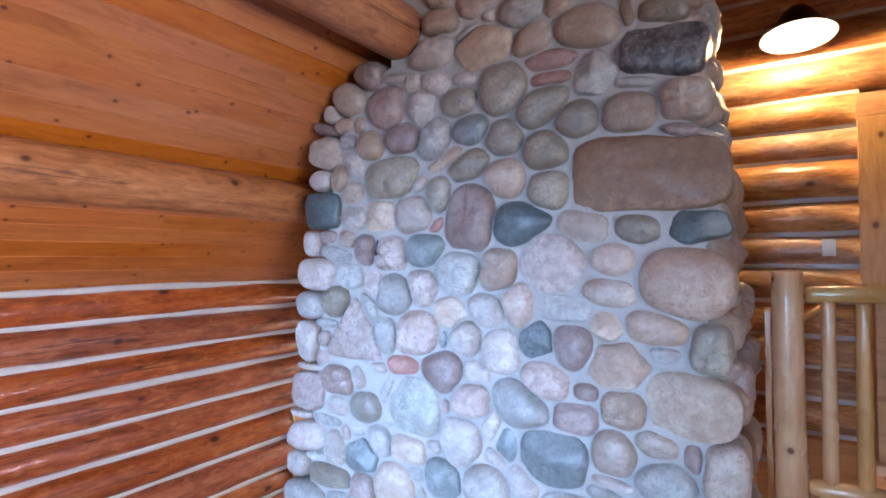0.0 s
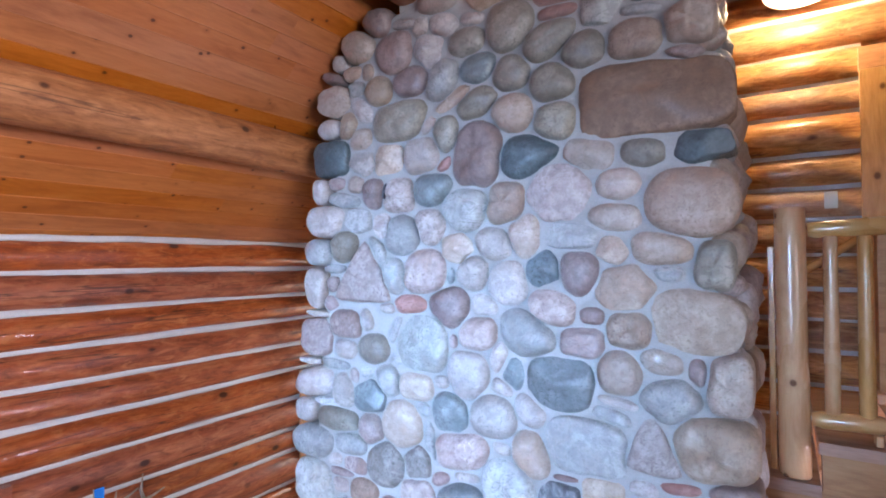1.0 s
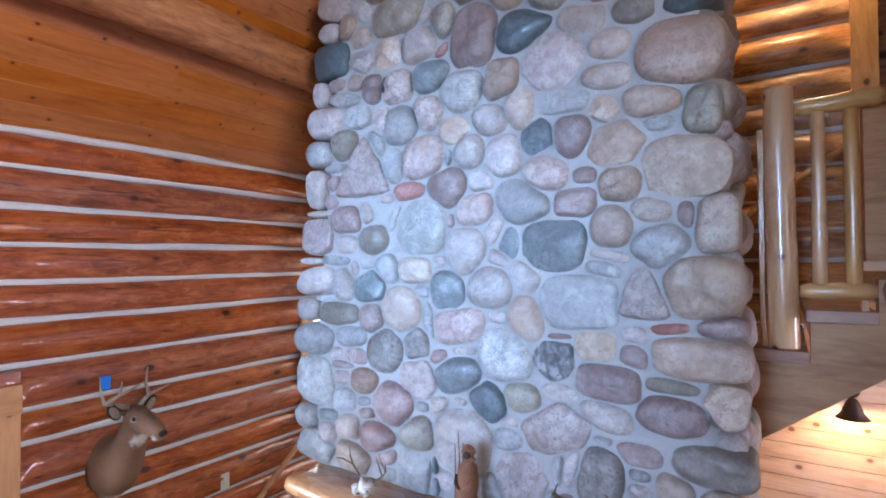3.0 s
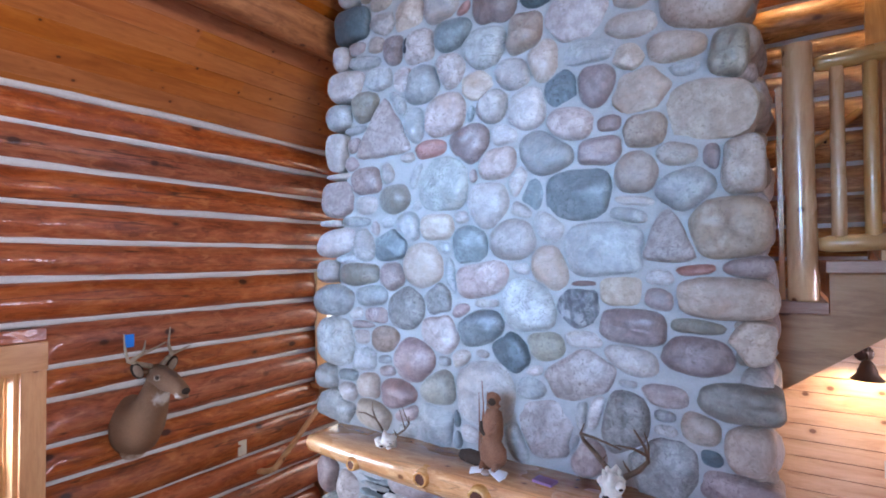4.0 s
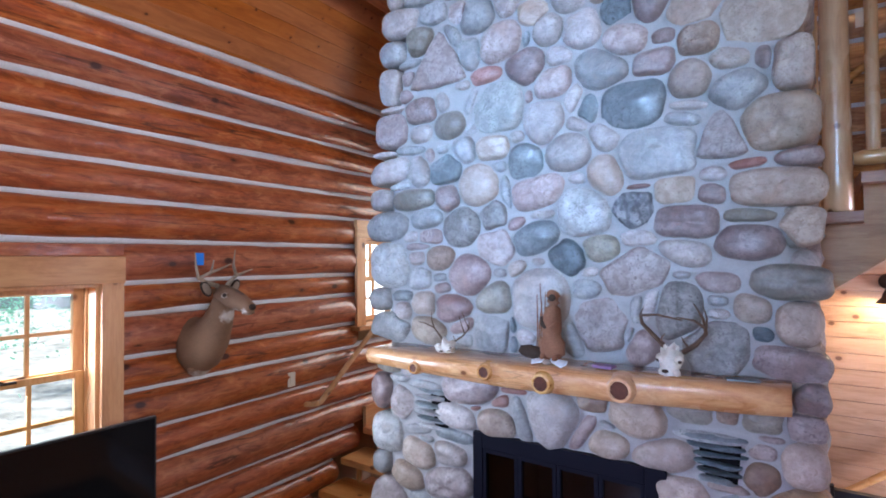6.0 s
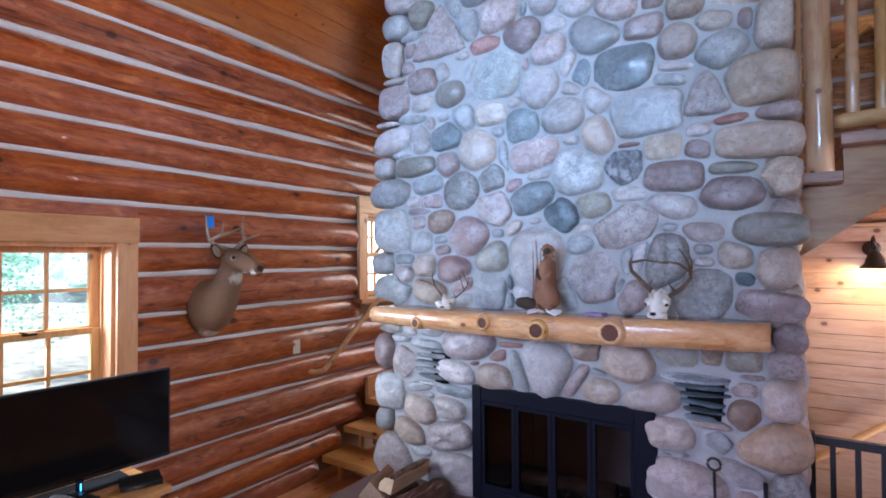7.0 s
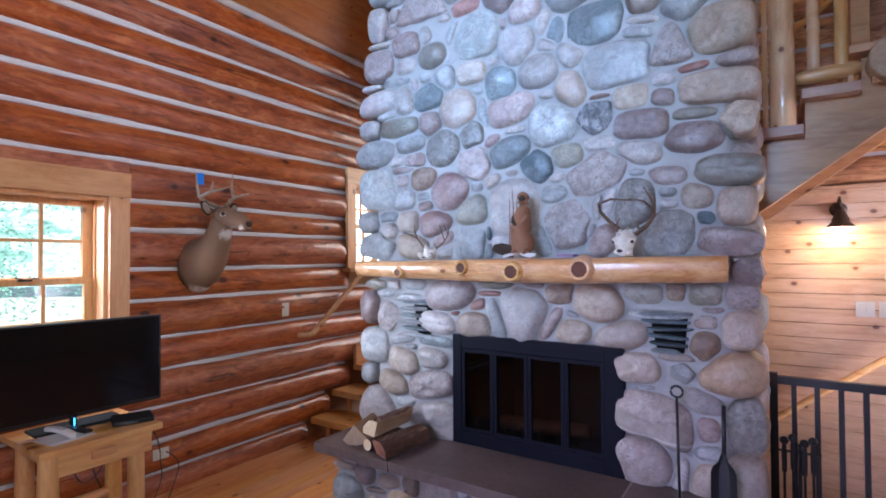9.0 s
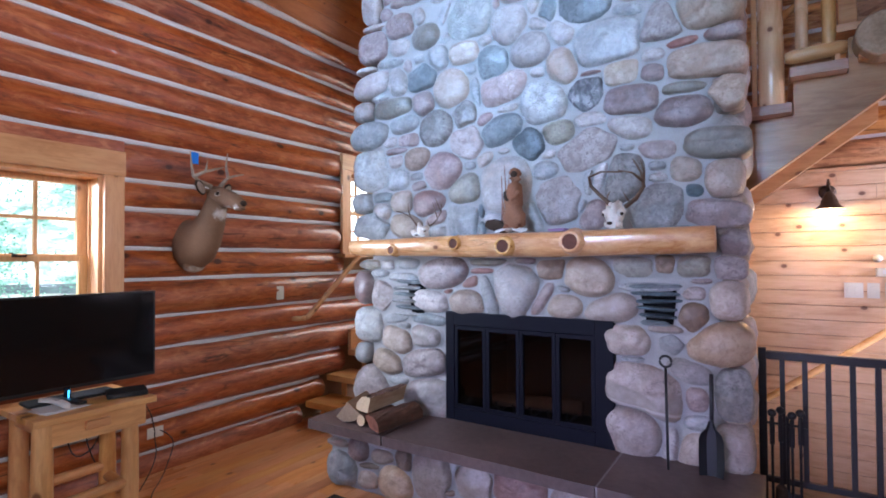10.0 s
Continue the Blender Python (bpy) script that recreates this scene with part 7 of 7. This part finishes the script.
PALE, DUSK = (0.60, 0.54, 0.49), (0.13, 0.085, 0.06)
deer_fur_m = marked_fur("deer_fur", (0.235, 0.130, 0.078), (
    ((0.34, 0.0, 0.44), (0.16, 0.09, 0.07), DUSK), ((0.46, 0.0, 0.385), (0.13, 0.04, 0.05), DUSK), ((0.35, 0.0, 0.225), (0.075, 0.10, 0.085), PALE),
    ((0.535, 0.0, 0.262), (0.055, 0.09, 0.045), PALE), ((0.44, 0.0, 0.262), (0.09, 0.09, 0.04), (0.45, 0.37, 0.31)),
    ((0.385, 0.06, 0.360), (0.045, 0.03, 0.036), (0.50, 0.43, 0.37)), ((0.385, -0.06, 0.360), (0.045, 0.03, 0.036), (0.50, 0.43, 0.37)), ((0.09, -0.02, -0.185), (0.11, 0.16, 0.075), (0.52, 0.44, 0.38))))
deer = deer_mount()
deer.matrix_basis = pose(WALL_X - 0.01, 1.50, 1.63, 0, 0, 6)
single("tape_tag", box_bm(-3.374, -3.364, 1.322, 1.376, 2.192, 2.272, bevel=0.003), tape_m, "strip of blue tape stuck round an antler tip", "tape")


def skull_mount(half, tall, beams, label):
    """A bleached skull cap, rough, its hollows' shade made of dark lumps, with its antlers; it faces -y."""
    pcs = []
    b = bmesh.new()
    blob_into(b, [((0.004, -0.012, 0.0), (half * 0.62, 0.028)), ((0.002, -0.010, tall * 0.10), (half * 0.80, 0.036)), ((0, -0.006, tall * 0.35), (half * 0.86, 0.040)), ((0, 0, tall * 0.60), (half * 1.0, 0.044)), ((0, 0.004, tall * 0.82), (half * 0.84, 0.040)), ((0, 0.008, tall * 0.96), (half * 0.5, 0.028)), ((0, 0.010, tall), (half * 0.2, 0.012))], 18, 0.5)
    pcs.append((b, 0))
    for sd in (-1, 1):
        pcs.append((lump((sd * half * 0.72, -0.020, tall * 0.62), (half * 0.36, 0.026, tall * 0.16), (0, 20 * sd, 0)), 0))
        # dark lump in place of the shade in the eye socket
        pcs.append((lump((sd * half * 0.84, -0.032, tall * 0.57), (half * 0.17, 0.014, tall * 0.08)), 2))
        pcs.append((lump((sd * half * 0.48, 0.006, tall * 0.98), (half * 0.17, 0.013, tall * 0.10)), 0))
        pcs.append((lump((sd * half * 0.55, -0.026, tall * 0.16), (half * 0.3, 0.022, tall * 0.13), (0, 0, 15 * sd)), 0))
    # another dark lump, for the shaded hollow low on the front
    pcs.append((lump((-half * 0.25, -0.044, tall * 0.20), (half * 0.28, 0.010, tall * 0.07)), 2))
    for pts, r0, r1 in beams:
        b = bmesh.new()
        n = len(pts)
        tube_into(b, pts, [0.8 * (r0 + (r1 - r0) * (k / (n - 1)) ** 1.3) for k in range(n)], 10)
        pcs.append((b, 1))
    return single("antler_mount", merge(pcs), [bone_m, antler_m, fur_and_hollow_dark_m], label, "antler mount", "antlered skulls", smooth=True)


sk = skull_mount(0.056, 0.066, [
    ([(0.032, 0.01, 0.060), (0.062, 0.016, 0.078), (0.112, 0.010, 0.112), (0.160, -0.01, 0.158), (0.172, -0.03, 0.205)], 0.0085, 0.003),
    ([(0.120, 0.006, 0.118), (0.108, 0.0, 0.16), (0.092, -0.01, 0.225)], 0.006, 0.002),
    ([(0.158, -0.01, 0.156), (0.142, -0.02, 0.20), (0.128, -0.03, 0.25)], 0.005, 0.002),
    ([(0.052, 0.012, 0.074), (0.046, -0.004, 0.105)], 0.005, 0.002),
    ([(-0.030, 0.01, 0.062), (-0.060, 0.016, 0.090), (-0.098, 0.008, 0.140), (-0.150, -0.02, 0.170), (-0.175, -0.05, 0.178)], 0.0085, 0.003),
    ([(-0.098, 0.008, 0.140), (-0.112, 0.0, 0.19), (-0.105, -0.01, 0.235)], 0.006, 0.002)],
    "small bleached skull cap with thin antlers standing on the mantel")
sk.matrix_basis = pose(-1.928, 2.05, 1.662, 0, 0, 0)
sk = skull_mount(0.056, 0.132, [
    ([(-0.026, 0.01, 0.128), (-0.080, 0.014, 0.178), (-0.128, -0.008, 0.235), (-0.118, -0.055, 0.278), (-0.030, -0.105, 0.290), (0.085, -0.125, 0.274)], 0.0150, 0.004),
    ([(-0.050, 0.012, 0.150), (-0.036, -0.006, 0.178), (-0.020, -0.012, 0.196)], 0.007, 0.002),
    ([(-0.126, -0.01, 0.238), (-0.132, -0.02, 0.275), (-0.112, -0.03, 0.315)], 0.008, 0.002),
    ([(0.050, 0.008, 0.112), (0.105, 0.014, 0.152), (0.152, -0.008, 0.208), (0.150, -0.04, 0.275), (0.118, -0.07, 0.345)], 0.0165, 0.004),
    ([(0.075, 0.012, 0.132), (0.058, -0.006, 0.165), (0.050, -0.012, 0.188)], 0.007, 0.002),
    ([(0.152, -0.01, 0.215), (0.162, -0.03, 0.28), (0.150, -0.045, 0.335)], 0.008, 0.002),
    ([(0.151, -0.02, 0.235), (0.120, -0.08, 0.272), (0.060, -0.12, 0.285)], 0.009, 0.003)],
    "large bleached skull cap with curling brown antlers on the mantel")
sk.matrix_basis = pose(-0.683, 2.05, 1.674, 0, 0, -6)

# an upright fur mount on a base of pale bark
pcs = []
b = bmesh.new()
blob_into(b, [((0, 0.01, 0.012), (0.050, 0.045)), ((0, 0.01, 0.04), (0.068, 0.058)), ((-0.002, 0.0, 0.10), (0.071, 0.058)), ((-0.002, 0.0, 0.17), (0.066, 0.052)), ((0.002, 0.0, 0.24), (0.060, 0.047)), ((0.006, 0.0, 0.285), (0.047, 0.040)), ((0.010, -0.004, 0.318), (0.036, 0.034)), ((0.011, -0.006, 0.345), (0.039, 0.038)), ((0.010, -0.004, 0.370), (0.029, 0.029)), ((0.010, -0.002, 0.382), (0.010, 0.010))], 20, 0.12)
pcs.append((b, 0))
pcs.append((lump((0.014, -0.034, 0.343), (0.022, 0.012, 0.019)), 1))
b = bmesh.new()
tube_into(b, [(-0.02, 0.03, 0.03), (-0.07, 0.0, 0.034), (-0.125, -0.02, 0.05), (-0.165, -0.03, 0.052), (-0.178, -0.03, 0.045)], [0.026, 0.036, 0.036, 0.026, 0.008], 14)
pcs.append((b, 1))
for sx in (-1, 1):
    b = bmesh.new()
    tube_into(b, [(sx * 0.040, -0.030, 0.235), (sx * 0.032, -0.056, 0.205), (sx * 0.010, -0.062, 0.185)], [0.014, 0.013, 0.008], 9)
    pcs.append((b, 1 if sx < 0 else 0))
    b = bmesh.new()
    tube_into(b, [(sx * 0.032, 0.0, 0.05), (sx * 0.034, -0.045, 0.024), (sx * 0.032, -0.066, 0.014)], [0.030, 0.020, 0.012], 9)
    pcs.append((b, 0))
for x, y, rz, ry, w in ((-0.052, -0.072, 14, -14, 0.07), (0.055, -0.066, -20, 16, 0.085), (0.07, -0.055, 10, 8, 0.06)):
    b = box_bm(-w / 2, w / 2, -0.022, 0.022, -0.003, 0.003, bevel=0.002)
    b.transform(pose(x, y, 0.014, 20, ry, rz))
    pcs.append((b, 2))
pcs.append((lump((0.0, -0.078, 0.012), (0.024, 0.018, 0.014)), 3))
ob = single("fur_mount", merge(pcs), [fur_red_m, fur_and_hollow_dark_m, paper_m, STONE["S"]], "small upright russet fur mount standing on pale bark", "trophy", smooth=True)
ob.matrix_basis = pose(-1.272, 2.07, 1.672)

# small flat things on the mantel
bits = (("note_card", "small violet card lying on the mantel", -1.00, 2.07, 0.10, 0.065, 0.014, material("violet_card", (0.20, 0.10, 0.20), 0.5), -8),
        ("note_card", "thin dark card lying on the mantel", -0.40, 2.12, 0.13, 0.06, 0.008, STONE["V"], 10))
for nm, lab, x, y, w, d, h, mm, rz in bits:
    bm = box_bm(-w / 2, w / 2, -d / 2, d / 2, 0, h, bevel=0.003)
    o = single(nm, bm, mm, lab, "card")
    o.matrix_basis = pose(x, y, 1.672 if x > -1.1 else 1.668, 0, 0, rz)

# long twist of dried bark hanging on the stones behind the mount
stalks = thing("dried_stalks", "bundle of dried reddish stalks leaning on the stones", "dried stalks", at=(-1.36, 2.12, 1.672))
random.seed(9)
for k in range(5):
    x = -1.385 + k * 0.010
    top = 2.02 + random.uniform(-0.06, 0.08)
    part("stalk", tube([(x, 2.125, 1.675), (x + 0.01, 2.12, 1.85), (x + random.uniform(-0.01, 0.03), 2.125, top)], [0.004, 0.004, 0.002], 5), red_bark_y, stalks)

# ---------------------------------------------------------------- firewood and fire tools on the hearth


def split_log(p0, p1, r, seed, wedge):
    """A split piece: a rough arc of bark, two split faces and sawn ends."""
    rnd = random.Random(seed)
    bm = bmesh.new()
    p0, p1 = Vector(p0), Vector(p1)
    d = (p1 - p0).normalized()
    s = d.cross(Vector((0, 0, 1))).normalized()
    u = s.cross(d)
    whole = wedge[1] - wedge[0] > 300
    arc = [wedge[0] + (wedge[1] - wedge[0]) * k / 14 for k in range(14 if whole else 15)]
    rim = [(math.cos(radians(a)), math.sin(radians(a)), True) for a in arc]
    if not whole:       # the two split faces, each in four strips
        (ax, az, _), (bx, bz, _) = rim[0], rim[-1]
        rim += [(bx * f, bz * f, False) for f in (0.75, 0.5, 0.25, 0.0)] + [(ax * f, az * f, False) for f in (0.25, 0.5, 0.75)]
    n = len(rim)
    rings = []
    for k in range(13):
        c = p0 + (p1 - p0) * k / 12
        ring = []
        for j, (a, b, bark) in enumerate(rim):
            q = Vector((a * 5, b * 5, k * 0.7 + seed)) if bark else Vector((a * 7, b * 7, k * 0.16 + seed))
            g = 1 + (0.10 if bark else 0.05) * noise.noise(q) + (rnd.uniform(-0.035, 0.035) if bark else 0.0)
            ring.append(bm.verts.new(c + (s * (a + 0.03 * noise.noise(q + Vector((9, 0, 0)))) + u * b) * r * g))
        rings.append(ring)
    for A, B2 in zip(rings, rings[1:]):
        for j in range(n):
            f = bm.faces.new((A[j], A[(j + 1) % n], B2[(j + 1) % n], B2[j]))
            f.material_index = 0 if rim[j][2] and rim[(j + 1) % n][2] else 1
    for ring in (list(reversed(rings[0])), rings[-1]):
        f = bm.faces.new(ring)
        f.material_index = 2
    return bm


sawn_m = plaster("sawn_log_end", (0.62, 0.46, 0.29), 0.85, 90, 0.5, 0.25)
grey_sawn_m = plaster("weathered_log_end", (0.36, 0.25, 0.17), 0.85, 90, 0.5, 0.3)
for p0, p1, r, sd, wg, mats, label in (
        ((-2.335, 1.775, 0.590), (-2.42, 2.06, 0.590), 0.130, 3, (-128, -40), [bark_y, split_y, grey_sawn_m], "split wedge of firewood with a weathered brown end"),
        ((-2.211, 1.765, 0.491), (-2.18, 2.05, 0.491), 0.036, 5, (0, 360), [bark_y, split_y, sawn_m], "thin round firewood stick with a pale sawn end"),
        ((-2.095, 1.720, 0.474), (-2.040, 2.11, 0.480), 0.080, 7, (-10, 122), [bark_y, red_bark_y, red_bark_y], "red-brown firewood log with ragged bark"),
        ((-2.185, 1.800, 0.533), (-2.155, 2.14, 0.548), 0.105, 8, (72, 176), [bark_y, split_y, sawn_m], "pale split firewood with dark bark lying on the pile")):
    single("firewood", split_log(p0, p1, r, sd, wg), mats, label, "firewood", "firewood pile")

poker = thing("fire_poker", "slim black iron poker with a ring handle leaning on the stones", "fire poker", at=(-0.45, 2.1, 0.455))
bm = bmesh.new()
tube_into(bm, [(-0.443, 2.075, 0.456), (-0.451, 2.100, 0.70), (-0.458, 2.125, 0.958)], 0.007, 10)
part("shaft", bm, black_m, poker, smooth=True)
bm = bmesh.new()
tube_into(bm, [(-0.458 + 0.028 * math.cos(a), 2.126, 0.986 + 0.028 * math.sin(a)) for a in [2 * math.pi * k / 20 for k in range(21)]], 0.0065, 8)
part("ring_handle", bm, black_m, poker, smooth=True)

shovel = thing("ash_shovel", "black ash shovel standing against the stones", "fire shovel", at=(-0.25, 2.1, 0.455))
bm = bmesh.new()
tube_into(bm, [(-0.250, 2.115, 0.70), (-0.250, 2.12, 0.80), (-0.250, 2.13, 0.945)], [0.011, 0.010, 0.010], 10)
part("handle", bm, black_m, shovel, smooth=True)
bm = bmesh.new()
rows = ((0.725, 0.011), (0.69, 0.022), (0.665, 0.044), (0.635, 0.054), (0.54, 0.056), (0.457, 0.053))
prev = None
for z, w in rows:
    ring = [bm.verts.new((-0.250 + w * s, 2.095 + 0.012 - 0.025 * abs(s) ** 2 - dy, z)) for dy in (0.0, 0.004) for s in ((-1, -0.9, -0.4, 0.4, 0.9, 1) if dy == 0 else (1, 0.9, 0.4, -0.4, -0.9, -1))]
    if prev:
        for j in range(12):
            bm.faces.new((prev[j], prev[(j + 1) % 12], ring[(j + 1) % 12], ring[j]))
    else:
        bm.faces.new(ring)
    prev = ring
bm.faces.new(list(reversed(prev)))
part("blade", bm, black_m, shovel)

tools = thing("fire_tool_set", "black fireplace tools hanging on a small iron stand", "fire tools", at=(0.06, 2.86, 0))
part("base", lathe([(0.001, 0.012), (0.11, 0.012), (0.12, 0.0)], 24, (0.07, 2.86, 0)), black_m, tools, smooth=True)
part("post", tube([(0.07, 2.86, 0.011), (0.07, 2.86, 0.60)], 0.009, 8), black_m, tools)
part("crossbar", tube([(-0.03, 2.86, 0.55), (0.17, 2.86, 0.55)], 0.007, 8), black_m, tools)
for k, (x, top) in enumerate(((-0.005, 0.60), (0.037, 0.62), (0.091, 0.597), (0.131, 0.617))):
    y = 2.845
    tl = part("tool", tube([(x, y, 0.09), (x, y, top - 0.17), (x, y, top - 0.165), (x, y, top - 0.06), (x, y, top)], [0.0075, 0.0075, 0.013, 0.014, 0.010], 10), black_m, tools)
    bm = bmesh.new()
    bmesh.ops.create_uvsphere(bm, u_segments=12, v_segments=8, radius=0.023, matrix=Matrix.Translation((x, y, top + 0.012)))
    part("knob", bm, black_m, tl, smooth=True)
    if k == 1:
        part("brush", lathe([(0.012, 0.16), (0.028, 0.14), (0.034, 0.05), (0.03, 0.02)], 14, (x, y, 0.05)), fur_and_hollow_dark_m, tl)
    if k == 2:
        part("pan", box_bm(x - 0.045, x + 0.045, y - 0.004, y + 0.004, 0.05, 0.17, bevel=0.003), black_m, tl)

# hook with a bright bead under the purlin, and the rug's edge before the hearth
hook = thing("ceiling_hook", "small bright hook under the ceiling log", "hook", at=(-2.829, 2.164, 4.21))
part("shank", tube([(-2.829, 2.164, 4.21), (-2.829, 2.164, 4.50)], 0.004, 6), bronze_m, hook)
bm = bmesh.new()
bmesh.ops.create_uvsphere(bm, u_segments=10, v_segments=8, radius=0.012, matrix=Matrix.Translation((-2.829, 2.164, 4.208)))
part("bead", bm, material("bright_steel", (0.8, 0.8, 0.82), 0.15, 1.0), hook, smooth=True)
rug_m = plaster("dark_woven_rug", (0.065, 0.055, 0.042), 0.95, 70, 0.9, 0.6)
bm = box_bm(-2.38, -0.3, 0.55, 1.70, 0.001, 0.014, bevel=0.004)
bmesh.ops.subdivide_edges(bm, edges=bm.edges, cuts=6, use_grid_fill=True)
single("rug", bm, rug_m, "dark patterned hearth rug on the pine floor", "rug")
